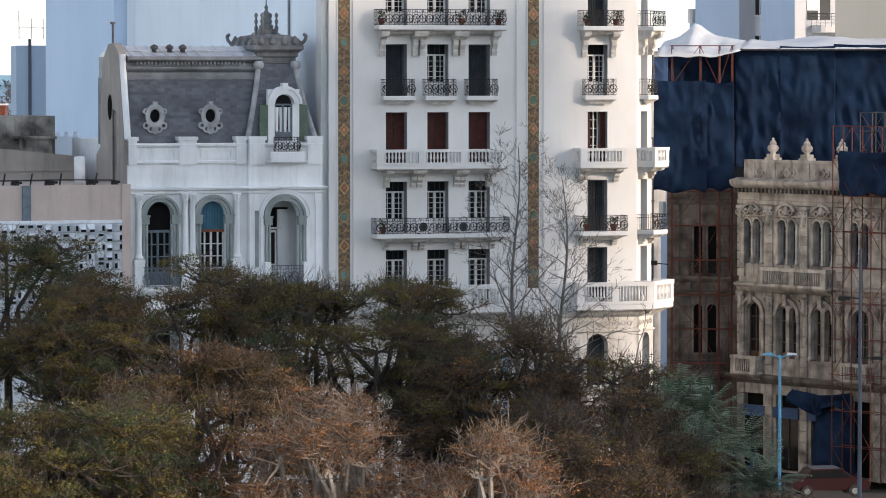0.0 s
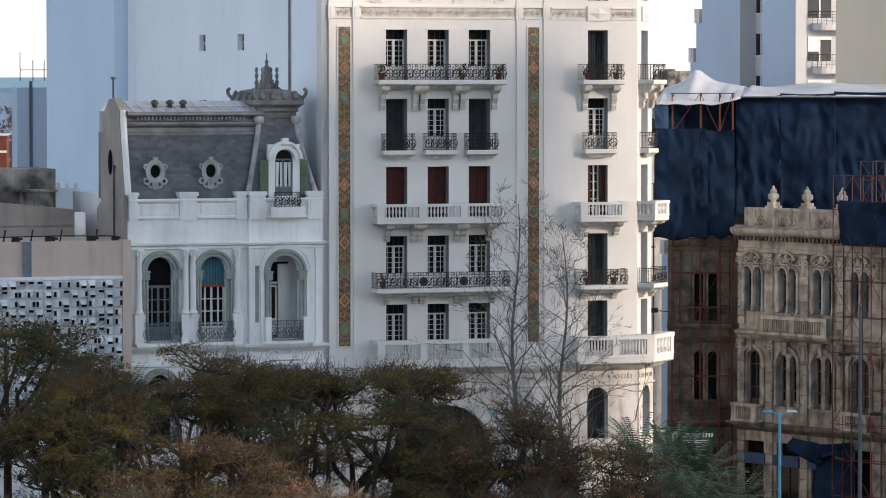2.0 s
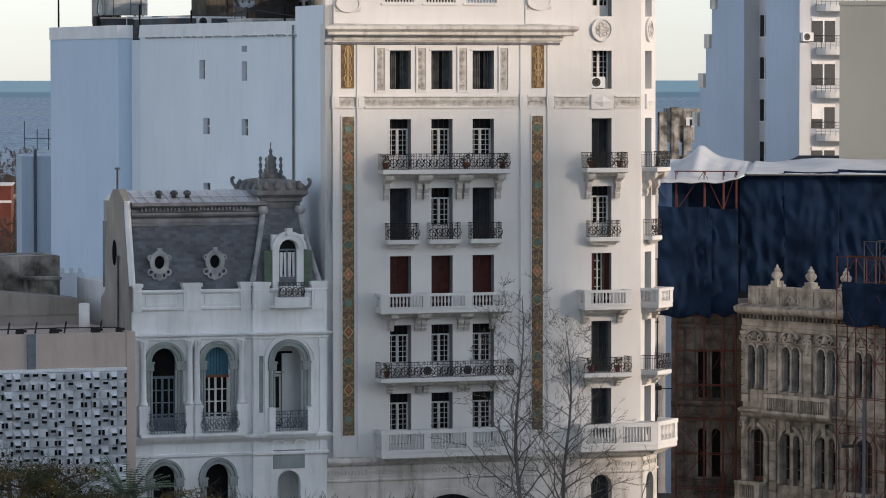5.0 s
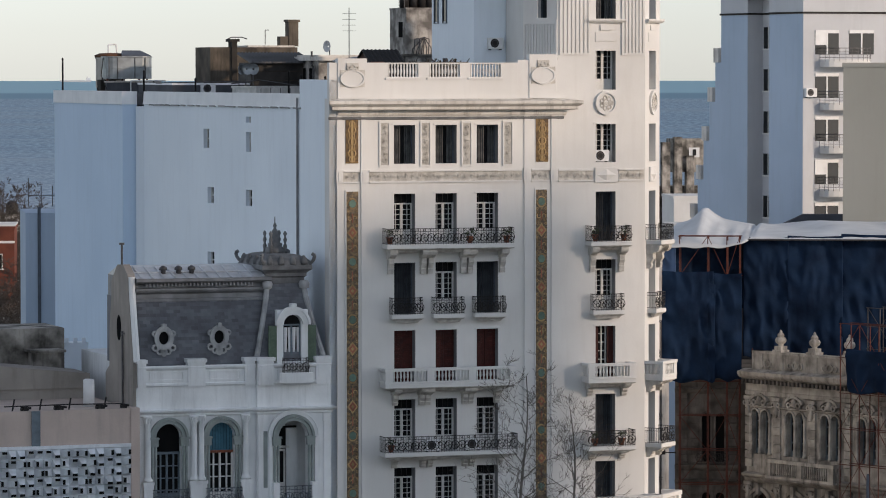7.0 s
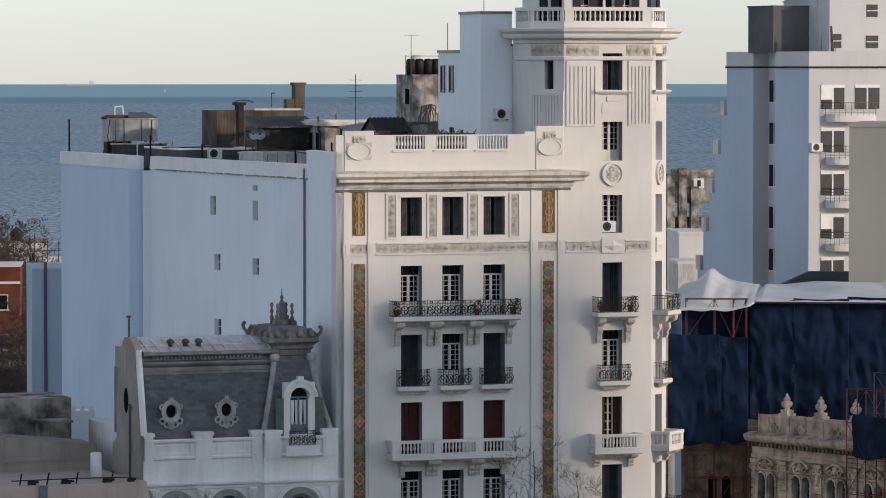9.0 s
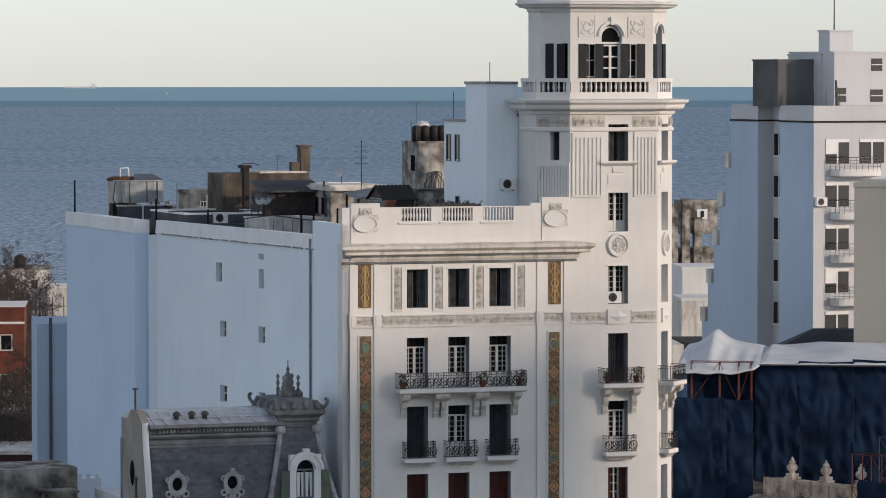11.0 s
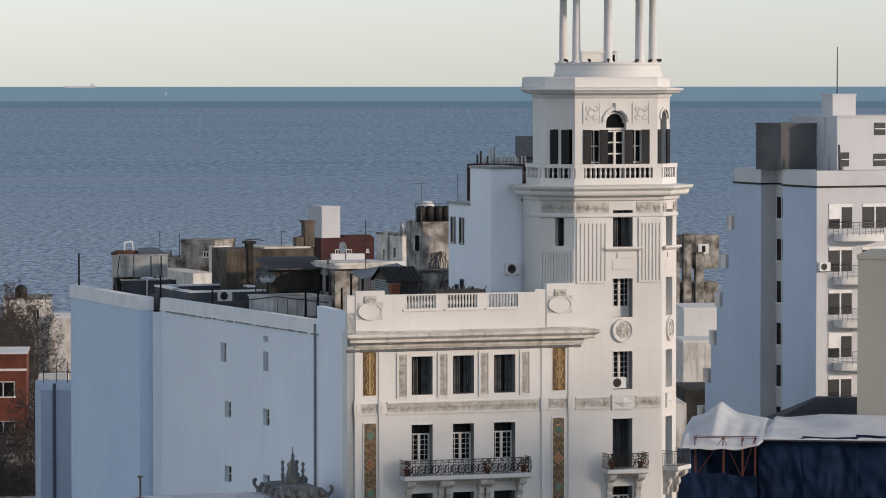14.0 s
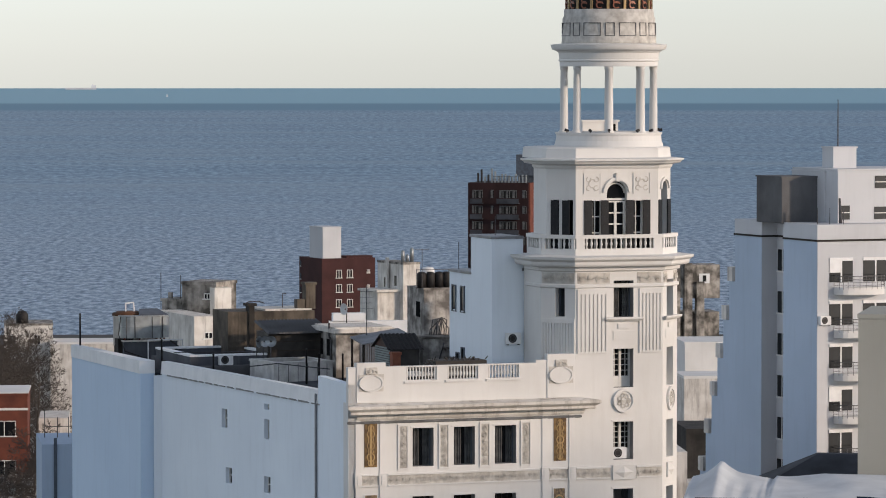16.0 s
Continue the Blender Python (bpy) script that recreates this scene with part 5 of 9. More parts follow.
path_tube(bm, [(-9.55, 2.6, 23.1), (-9.55, 2.6, 24.1)], 0.05, 6), tube(bm, (-9.55, 2.6, 24.05), (-9.55, 2.6, 24.15), 0.13, 0.13, 8, cap=True)
part("vent_pipe", bm, PIPE, villa)
# mansard slope: courses of slates on a battered face
def mansard_y(z):
    return 0.35 + (z - 18.5) * 0.2
bm = B()
loft(bm, [[(-9.4, mansard_y(z) + 0.03, z), (-2.4, mansard_y(z) + 0.03, z), (-2.4, 6, z), (-9.4, 6, z)] for z in (18.3, 21.5)])
part("roof", bm, SLATE, villa, "grey slate mansard slope")
bm = B()
random.seed(5)
for r in range(19):
    z = 18.45 + r * 0.16
    x = -9.35 + (0.17 if r % 2 else 0)
    while x < -2.9:
        y0, y1 = mansard_y(z) - 0.022 - random.uniform(0, 0.008), mansard_y(z + 0.16) + 0.008
        v = [bm.verts.new(p) for p in ((x, y0, z), (x + 0.325, y0, z), (x + 0.325, y1, z + 0.17), (x, y1, z + 0.17), (x, y0 + 0.03, z), (x + 0.325, y0 + 0.03, z))]
        bm.faces.new(v[:4]), bm.faces.new((v[0], v[4], v[5], v[1]))
        x += 0.335
tagged(part("slating", bm, SLATE, villa), kind="stuff")
bm = B()
for pr in ([(0.0, 21.35), (0.12, 21.42), (0.12, 21.52), (0.02, 21.56)], [(0.02, 21.75), (0.2, 21.85), (0.26, 21.95), (0.26, 22.02), (0.05, 22.06)], [(0.1, 22.2), (0.3, 22.28), (0.42, 22.36), (0.42, 22.5), (0.1, 22.56)]):
    moulding(bm, -9.35, -2.7, pr, y=1.0, ret=False)
box(bm, -9.35, -2.7, 0.98, 6, 21.5, 22.5)
part("cornice", bm, ZINC, villa, "weathered zinc roof cornice")
bm = B()
for i in range(30):
    box(bm, -8.9 + i * 0.18, -8.82 + i * 0.18, 0.66, 0.8, 22.14, 22.26)
part("dentil", bm, ZINC, villa)["kind"] = "stuff"
bm = B()
loft(bm, [[(-9.35, 0.6, 22.5), (-2.9, 0.6, 22.5), (-2.9, 6.0, 22.5), (-9.35, 6.0, 22.5)], [(-9.35, 2.4, 23.0), (-2.9, 2.4, 23.0), (-2.9, 4.2, 23.0), (-9.35, 4.2, 23.0)]])
upper = part("roof", bm, PALEZINC, villa, "pale metal upper roof with seams")
for i in range(12):
    x = -9.1 + i * 0.55
    bm = B()
    tube(bm, (x, 0.62, 22.53), (x, 2.4, 23.04), 0.03, k=5)
    part("seam", bm, PALEZINC, upper)
bm = B()
tube(bm, (-9.3, 1.45, 22.77), (-2.95, 1.45, 22.77), 0.03, k=5)
part("seam", bm, PALEZINC, upper)
for x in (-7.85, -7.1, -6.45):
    bm = B()
    lathe(bm, x, 1.4, [(0.12, 22.6), (0.12, 22.85), (0.2, 22.88), (0.18, 23.0), (0.05, 23.08)], 10)
    part("roof_vent", bm, PIPE, villa)
# oval dormers
for xc in (-8.1, -5.38):
    y = mansard_y(19.6) - 0.05
    bm = B()
    disc(bm, xc, y, 19.75, 0.36, 0.48, 0.06, 20, 1)
    ring(bm, xc, y - 0.1, 19.75, 0.4, 0.16, 0.22, 22, 0, rz=1.25)
    ring(bm, xc, y - 0.14, 19.75, 0.52, 0.08, 0.14, 22, 0, rz=1.2)
    ring(bm, xc, y - 0.12, 19.75, 0.3, 0.03, 0.06, 18, 0, rz=1.3)
    box(bm, xc - 0.12, xc + 0.12, y - 0.26, y, 20.3, 20.55)
    for s in (-1, 1):
        ring(bm, xc + s * 0.52, y - 0.12, 20.0, 0.13, 0.1, 0.16, 10), ring(bm, xc + s * 0.5, y - 0.12, 19.2, 0.16, 0.1, 0.16, 10)
        ring(bm, xc + s * 0.22, y - 0.1, 19.0, 0.17, 0.1, 0.16, 10)
        loft(bm, [[(xc + s * (0.12 + i * 0.2), y - 0.14, 18.95), (xc + s * (0.2 + i * 0.2), y - 0.14, 18.95), (xc + s * (0.2 + i * 0.2), y + 0.05, 18.95), (xc + s * (0.12 + i * 0.2), y + 0.05, 18.95)][::s] for i in (0,)] + [[(xc + s * 0.36, y - 0.05, 18.7), (xc + s * 0.4, y - 0.05, 18.7), (xc + s * 0.4, y + 0.05, 18.7), (xc + s * 0.36, y + 0.05, 18.7)][::s]])
    disc(bm, xc, y, 19.0, 0.2, 0.3, 0.18, 12)
    bm.transform(Matrix.Translation((xc, y, 19.62)) @ Matrix.Diagonal((0.84, 1, 0.84, 1)) @ Matrix.Translation((-xc, -y, -19.65)))
    part("dormer", bm, [LEADSTONE, DARK], villa, "oval ornate oeil-de-boeuf dormer")
# turret: battered slate pyramid with plaster ribs
CX, CY = -1.95, 1.75
def sq(h, z, cx=CX, cy=CY):
    return [(cx - h, cy - h, z), (cx + h, cy - h, z), (cx + h, cy + h, z), (cx - h, cy + h, z)]
lev = [(1.72, 18.5), (1.5, 19.3), (1.25, 20.3), (1.0, 21.5), (0.9, 22.2)]
bm = B()
loft(bm, [[(x, y + (1.6 if y > CY else 0), zz) for x, y, zz in sq(h, z)] for h, z in lev])
part("turret_roof", bm, SLATE, villa, "battered slate turret roof")
bm = B()
for r in range(23):
    z = 18.5 + r * 0.16
    hh = lambda q: next(a + (b - a) * (q - za) / (zb - za) for (a, za), (b, zb) in zip(lev, lev[1:] + [(0.88, 22.6)]) if za <= q <= zb)
    h0, h1 = hh(z) + 0.022, hh(min(z + 0.165, 22.4)) - 0.004
    for side in range(2):
        x = -h0 + (0.15 if r % 2 else 0.02)
        while x < h0 - 0.3:
            p = [(x, -h0, z), (x + 0.29, -h0, z), (x + 0.29, -h1, z + 0.165), (x, -h1, z + 0.165)]
            if side:
                p = [(yy, -xx, zz) for xx, yy, zz in p]
            bm.faces.new([bm.verts.new((CX + xx, CY + yy, zz)) for xx, yy, zz in p])
            x += 0.3
tagged(part("slating", bm, SLATE, villa), kind="stuff")
for sx, sy in ((-1, -1), (1, -1), (-1, 1)):
    bm = B()
    path_tube(bm, [(CX + sx * h, CY + sy * h, z) for h, z in lev], 0.135, 8)
    lathe(bm, CX + sx * 0.92, CY + sy * 0.95, [(0.1, 21.9), (0.24, 21.95), (0.28, 22.15), (0.2, 22.3)], 10)
    part("rib", bm, LEADSTONE, villa)
def cap_ring(h, z):
    k = h - 0.14
    return [(CX - k, CY - k, z), (CX + k, CY - k, z), (CX + k, CY + k + CAP, z), (CX - k, CY + k + CAP, z)]


CAP = 1.6                                             # how much deeper than wide the turret is
bm = B()
loft(bm, [cap_ring(h, z) for h, z in ((0.98, 22.1), (1.08, 22.2), (1.08, 22.45), (1.17, 22.52), (1.17, 22.66), (1.3, 22.78), (1.39, 22.84), (1.39, 23.02), (1.33, 23.07), (1.3, 23.24), (1.14, 23.4), (0.85, 23.52), (0.5, 23.57), (0.2, 23.58))], cap=False)
part("turret_cap", bm, LEAD, villa, "moulded lead-grey turret cap")
for sx, sy in ((-1, -1), (1, -1), (1, 1), (-1, 1)):
    bm = B()
    path_tube(bm, [(CX + sx * (1.04 + d), CY + sy * (1.04 + d) + (CAP if sy > 0 else 0), z) for d, z in ((0, 23.02), (0.14, 23.12), (0.26, 23.3), (0.3, 23.5), (0.2, 23.58))], 0.085, 7)
    part("corner_scroll", bm, LEAD, villa)
    bm = B()
    lathe(bm, CX + sx * 0.36, CY + CAP / 2 + sy * 0.5, [(0.13, 23.4), (0.07, 23.7), (0.11, 23.9), (0.045, 24.02), (0.10, 24.2), (0.04, 24.34), (0.1, 24.5), (0.03, 24.62)], 8)
    part("finial", bm, LEAD, villa, "slim turned metal finial")
for d in (-0.85, -0.3, 0.3, 0.85):
    for side in (0, 1):
        bm = B()
        x, y = (CX + d, CY - 1.1) if side == 0 else (CX - 1.1, CY + CAP / 2 + d * 1.8)
        lathe(bm, x, y, [(0.17, 23.06), (0.2, 23.2), (0.12, 23.38), (0.05, 23.5)], 8)
        part("antefix", bm, LEAD, villa)
bm = B()
lathe(bm, CX, CY + CAP / 2, [(0.5, 23.45), (0.46, 23.82), (0.34, 23.86), (0.36, 24.0), (0.2, 24.08), (0.27, 24.3), (0.12, 24.48), (0.16, 24.6), (0.06, 24.75), (0.1, 24.88), (0.03, 25.0), (0.025, 25.3)], 12)
part("finial", bm, LEAD, villa, "ornate metal centre finial")
# turret dormer
DX0, DY0 = -1.88, -0.05
bm = B()
wall(bm, DX0 - 0.78, DX0 + 0.78, 18.4, 20.95, [(DX0 - 0.45, DX0 + 0.45, 18.5, 20.7, True)], 0.3, y=DY0)
ring(bm, DX0, DY0 - 0.08, 20.25, 0.62, 0.28, 0.2, 20, 0, 0, math.pi)
ring(bm, DX0, DY0 - 0.1, 20.25, 0.8, 0.12, 0.3, 20, 0, 0, math.pi)
box(bm, DX0 - 0.14, DX0 + 0.14, DY0 - 0.28, DY0 + 0.1, 20.95, 21.25)
dorm = part("dormer", bm, MANSION, villa, "arched turret dormer with curtained window")
bm = B()
box(bm, DX0 - 0.46, DX0 + 0.46, DY0 + 0.22, DY0 + 0.26, 18.5, 20.7, 1)
for x in (-0.46, -0.04, 0.38):
    box(bm, DX0 + x, DX0 + x + 0.08, DY0 + 0.14, DY0 + 0.22, 18.5, 20.2)
box(bm, DX0 - 0.46, DX0 + 0.46, DY0 + 0.14, DY0 + 0.22, 20.18, 20.26)
for i in range(4):
    x = DX0 - 0.34 + i * 0.21
    loft(bm, [[(x, DY0 + 0.2, 18.6), (x + 0.05, DY0 + 0.19, 18.6), (x + 0.1, DY0 + 0.2, 18.6)], [(x - 0.03, DY0 + 0.2, 20.1), (x + 0.06, DY0 + 0.18, 20.1), (x + 0.15, DY0 + 0.2, 20.1)]], 2)
part("window", bm, [GLAZE_BLUE, GLASS, WHITE], dorm)
for s in (-1, 1):
    bm = B()
    x = DX0 + s * 0.98
    box(bm, x - 0.2, x + 0.2, DY0 - 0.02, DY0 + 0.1, 18.5, 20.2)
    for i in range(4):
        ring(bm, x, DY0 - 0.04, 18.8 + i * 0.35, 0.11, 0.05, 0.04, 8)
    part("side_panel", bm, GREENPANEL, dorm, "green carved panel")
bm = B()
moulding(bm, DX0 - 0.5, DX0 + 0.5, [(0.2, 17.4), (0.34, 17.5), (0.34, 17.95), (0.3, 18.0)], y=BAY - 0.1)
bl = part("balcony", bm, MANSION, villa)
bm = B()
iron_rail(bm, 1.2, 0.34, 0.7)
part("railing", bm, IRON, bl, loc=(DX0, BAY - 0.1, 17.98))

# ---- low house with the block screen ----
screen_house = thing("screen_house", "low pink rendered building with white concrete block screen", "building", FRONT)
LY = -0.6
bm = B()
box(bm, -26, -9.98, LY + 0.06, 10, 0, 16.5)
box(bm, -9.98, -9.56, LY - 0.02, 3, 0, 16.52)
part("wall", bm, PINK, screen_house)
bm = B()
box(bm, -26, -10.0, LY - 0.1, LY + 0.06, 14.72, 14.86)
box(bm, -26, -10.0, LY + 0.0, LY + 0.06, 4, 14.72)
part("screen_back", bm, LATTICE, screen_house)
bm = B()
box(bm, -14.75, -14.35, LY - 0.06, LY + 0.06, 14.86, 16.5)
part("downpipe_casing", bm, GLAZE_BLUE, screen_house, "blue-grey vertical casing")


def screen_block(k):
    bm = B()
    a, b = 0.205, 0.212
    base = [(-a, 0, -b), (a, 0, -b), (a, 0, b), (-a, 0, b)]
    mid = [(-a + 0.015, -0.02, -b + 0.015), (a - 0.015, -0.02, -b + 0.015), (a - 0.015, -0.02, b - 0.015), (-a + 0.015, -0.02, b - 0.015)]
    top = [(-0.13, -0.31, -0.175), (0.13, -0.31, -0.175), (0.12, -0.34, -0.05), (-0.12, -0.34, -0.05)]
    loft(bm, [base, mid, top], 0, True)
    # solid black box paints the shaded slot on the lip
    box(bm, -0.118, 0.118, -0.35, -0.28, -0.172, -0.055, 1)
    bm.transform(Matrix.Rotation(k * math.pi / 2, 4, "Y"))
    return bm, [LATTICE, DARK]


random.seed(11)
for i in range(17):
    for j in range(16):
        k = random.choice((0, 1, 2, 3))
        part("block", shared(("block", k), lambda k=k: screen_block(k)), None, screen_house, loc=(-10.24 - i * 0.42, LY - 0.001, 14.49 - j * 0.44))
bm = B()
for x in (-15.6, -14.3, -12.9, -11.2):
    tube(bm, (x, LY + 0.3, 16.5), (x + 0.1, LY + 0.3, 17.05), 0.04, k=6)
path_tube(bm, [(-16, LY + 0.3, 16.72), (-13, LY + 0.3, 16.75), (-10.4, LY + 0.3, 16.72)], 0.03, 5)
part("roof_rail", bm, IRON, screen_house)
for x, s in ((-15.2, 1), (-13.6, 1.2), (-11.6, 1.1), (-10.4, 0.8)):
    bm = B()
    for i in range(3):
        box(bm, x + i * 0.13 * s, x + i * 0.13 * s + 0.1 * s, LY + 0.2, LY + 0.45, 16.5, 16.62 + 0.1 * (i % 2))
    tube(bm, (x, LY + 0.3, 16.68), (x + 0.5 * s, LY + 0.3, 16.62), 0.06, k=6)
    part("floodlight", bm, IRON, screen_house)
bm = B()
lathe(bm, -11.55, 1.2, [(0.27, 16.5), (0.27, 17.75), (0.2, 17.8)], 14)
tagged(part("water_heater", bm, WHITE), "white upright cylinder tank on flat roof", "tank").matrix_world = FRONT
# sheds and roofs behind it
rear = thing("rear_roofs", "grey cement rear building with blackened roof shed", "building", FRONT)
bm = B()
prism(bm, [(-26, 6), (-10.2, 6), (-10.2, 9), (-26, 9)], 0, 17.0)
loft(bm, [[(-26, 5.9, 17), (-10.3, 5.9, 17), (-10.3, 9, 17), (-26, 9, 17)], [(-26, 5.9, 19.3), (-10.3, 5.9, 17.7), (-10.3, 9, 17.7), (-26, 9, 19.3)]])
part("wall", bm, PARTY, rear)
bm = B()
box(bm, -26, -10.3, 11, 15, 14, 19.6)
part("shed", bm, CONCRETE, rear, "blackened concrete shed")
bm = B()
box(bm, -12.2, -10.8, 9.6, 10.8, 17, 18.5), box(bm, -12.4, -10.6, 9.4, 10.95, 18.5, 18.62)
part("hut", bm, CONCRETE, rear)
bm = B()
box(bm, -10.6, -7.8, 16, 17, 10, 18.5)
for i in range(6):
    box(bm, -10.4 + i * 0.45, -10.2 + i * 0.45, 15.9, 16.0, 18.5, 18.75)
part("wall", bm, SIDE, rear)


# ---- old stone building under repair ----
SM, LM = pose(17.56, 224, 0, 0, 0, -50), pose(14.3, 226, 0, 0, 0, -8)
old = thing("stone_building", "sooty ornate old stone building wrapped for repair", "building", SM)
BAYS = (1.4, 4.08, 6.74, 9.5, 12.3)
END = 14.0
ops2 = [(c + s * 0.38 - 0.27, c + s * 0.38 + 0.27, 11.3, 13.75, True) for c in BAYS for s in (-1, 1)]
ops1 = [(BAYS[0] - 0.5, BAYS[0] + 0.5, 6.2, 9.2, True)] + [(c + s * 0.42 - 0.3, c + s * 0.42 + 0.3, 6.2, 9.0, True) for c in BAYS[1:3] for s in (-1, 1)] + [(c - 0.62, c + 0.62, 6.2, 9.1, True) for c in BAYS[3:]]
ops0 = [(c - 0.85, c + 0.85, 0.1, 4.2) for c in BAYS]
bm = B()
wall(bm, 0.3, END, 10.3, 15.6, ops2, 0.5)
part("wall", bm, STONE, old)
bm = B()
wall(bm, 0.3, END, 0, 10.3, ops1 + ops0, 0.5)
part("wall", bm, STONE_M, old, "dirty grey lower wall")
# black core paints the darkness behind the windows
bm = B()
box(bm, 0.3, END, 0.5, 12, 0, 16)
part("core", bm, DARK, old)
def tall_sash(w, h, mat):
    bm = B()
    box(bm, -w / 2, w / 2, 0.34, 0.38, 0, h, 1)
    for x in (-w / 2, w / 2 - 0.06, -0.025):
        box(bm, x, x + 0.06, 0.27, 0.34, 0, h)
    for z in (h * 0.3, h * 0.72):
        box(bm, -w / 2, w / 2, 0.27, 0.34, z, z + 0.05)
    box(bm, -w / 2, w / 2, 0.3, 0.34, 0, h * 0.72 if mat is TERRA else 0.3)
    return bm, [mat, GLASS]
for a, b, c, d, _ in ops2:
    part("window", shared(("sash", 0.54), lambda: tall_sash(0.54, 2.45, GLAZE_BLUE)), None, old, loc=((a + b) / 2, 0, c))
for a, b, c, d, _ in ops1:
    w = round(b - a, 2)
    part("window", shared(("sash1", w), lambda w=w, h=d - c: tall_sash(w, h, BROWN if w == 1.0 else STONE_D)), None, old, "arched brown shutters" if w == 1.0 else "", loc=((a + b) / 2, 0, c))
# columns, pediments and rusticated piers, bay by bay
for c in BAYS:
    bm = B()
    for s in (-1, 0, 1):
        lathe(bm, c + s * 0.74, -0.06, [(0.12, 11.3), (0.12, 11.42), (0.085, 11.46), (0.08, 13.2), (0.07, 13.3), (0.12, 13.5), (0.12, 13.56)], 10)
    for s in (-1, 1):
        ring(bm, c + s * 0.38, -0.06, 13.48, 0.32, 0.09, 0.12, 12, 0, 0, math.pi)
    moulding(bm, c - 0.9, c + 0.9, [(0.05, 13.85), (0.14, 13.9), (0.16, 13.98), (0.05, 14.0)])
    ring(bm, c, -0.12, 13.85, 0.75, 0.14, 0.24, 14, 0, 0.5, math.pi - 0.5)
    ring(bm, c - 0.35, -0.12, 14.15, 0.14, 0.1, 0.2, 9), ring(bm, c + 0.35, -0.12, 14.15, 0.14, 0.1, 0.2, 9)
    lathe(bm, c, -0.12, [(0.05, 14.0), (0.2, 14.1), (0.16, 14.4), (0.08, 14.55)], 8)
    part("window_surround", bm, STONE, old, "carved paired-window surround")
    bm = B()
    for s in (-1, 1):
        lathe(bm, c + s * 0.86, -0.08, [(0.15, 6.2), (0.15, 6.4), (0.1, 6.45), (0.095, 8.2), (0.15, 8.5), (0.15, 8.56)], 10)
    ring(bm, c, -0.08, 8.55, 0.86, 0.2, 0.16, 16, 0, 0, math.pi)
    box(bm, c - 0.13, c + 0.13, -0.3, 0, 9.1, 9.7)
    part("window_surround", bm, STONE_M, old)
piers = (0.56, 2.73, 5.4, 8.1, 10.88, 13.6)
for x in piers:
    for z0, z1, m, n in ((10.6, 14.3, STONE, 8), (5.3, 9.7, STONE_M, 8), (0.0, 4.8, STONE_M, 8)):
        for i in range(n):
            bm = B()
            h = (z1 - z0) / n
            box(bm, x - 0.26, x + 0.26, -0.12, 0, z0 + i * h, z0 + (i + 1) * h - 0.06)
            part("stone_block", bm, m, old)
    for z, m in ((14.3, STONE), (9.6, STONE_M)):
        bm = B()
        box(bm, x - 0.3, x + 0.3, -0.2, 0, z, z + 0.18)
        for s in (-1, 1):
            ring(bm, x + s * 0.2, -0.16, z - 0.2, 0.11, 0.08, 0.14, 8)
        lathe(bm, x, -0.12, [(0.06, z - 0.9), (0.17, z - 0.7), (0.12, z - 0.4), (0.2, z)], 8)
        part("capital", bm, m, old)
# entablatures
bm = B()
moulding(bm, 0.3, END, [(0.02, 14.5), (0.12, 14.55), (0.14, 14.75), (0.08, 14.8), (0.08, 15.15), (0.25, 15.25), (0.3, 15.4), (0.62, 15.55), (0.72, 15.68), (0.75, 15.85), (0.2, 15.98)], ret=False)
part("cornice", bm, STONE, old, "stone cornice with dark soot streaks")
for i in range(45):
    bm = B()
    x = 0.35 + i * 0.3
    box(bm, x, x + 0.14, -0.5, -0.1, 15.2, 15.42)
    part("modillion", shared(("modillion",), lambda: (bm, [STONE_D])) if i == 0 else made[("modillion",)], None, old, loc=(i * 0.3, 0, 0))
bm = B()
moulding(bm, 0.3, END, [(0.05, 9.75), (0.15, 9.85), (0.2, 10.0), (0.38, 10.1), (0.42, 10.22), (0.1, 10.3)], ret=False)
part("string_course", bm, STONE, old)
bm = B()
moulding(bm, 0.3, END, [(0.05, 4.75), (0.15, 4.85), (0.3, 5.0), (0.35, 5.15), (0.1, 5.25)], ret=False)
part("string_course", bm, STONE_D, old)
bm = B()
box(bm, 0.95, 8.55, -0.1, 0.3, 15.95, 16.85), box(bm, 0.9, 8.6, -0.18, 0.36, 16.85, 16.98)
for x in (2.83, 5.41, 8.03, 1.25):
    box(bm, x - 0.4, x + 0.4, -0.16, 0.36, 15.95, 16.98)
for a, b in ((1.5, 2.5), (3.4, 4.9), (6.0, 7.5)):
    ring(bm, (a + b) / 2, -0.12, 16.3, 0.2, 0.1, 0.1, 10), ring(bm, (a + b) / 2 - 0.4, -0.12, 16.28, 0.15, 0.08, 0.1, 10), ring(bm, (a + b) / 2 + 0.4, -0.12, 16.28, 0.15, 0.08, 0.1, 10)
part("parapet", bm, STONE, old)
def urn():
    bm = B()
    box(bm, -0.42, 0.42, -0.42, 0.42, 0, 0.16), box(bm, -0.32, 0.32, -0.32, 0.32, 0.16, 0.42)
    lathe(bm, 0, 0, [(0.22, 0.42), (0.16, 0.5), (0.36, 0.68), (0.4, 0.85), (0.34, 1.0), (0.2, 1.08), (0.26, 1.14), (0.2, 1.28), (0.08, 1.4), (0.1, 1.48), (0.02, 1.56)], 16)
    return bm, [STONE]
for x in (2.83, 5.41, 8.03):
    part("urn", shared(("urn",), urn), None, old, loc=(x, 0.1, 16.98)).scale = (0.78, 0.78, 0.78)
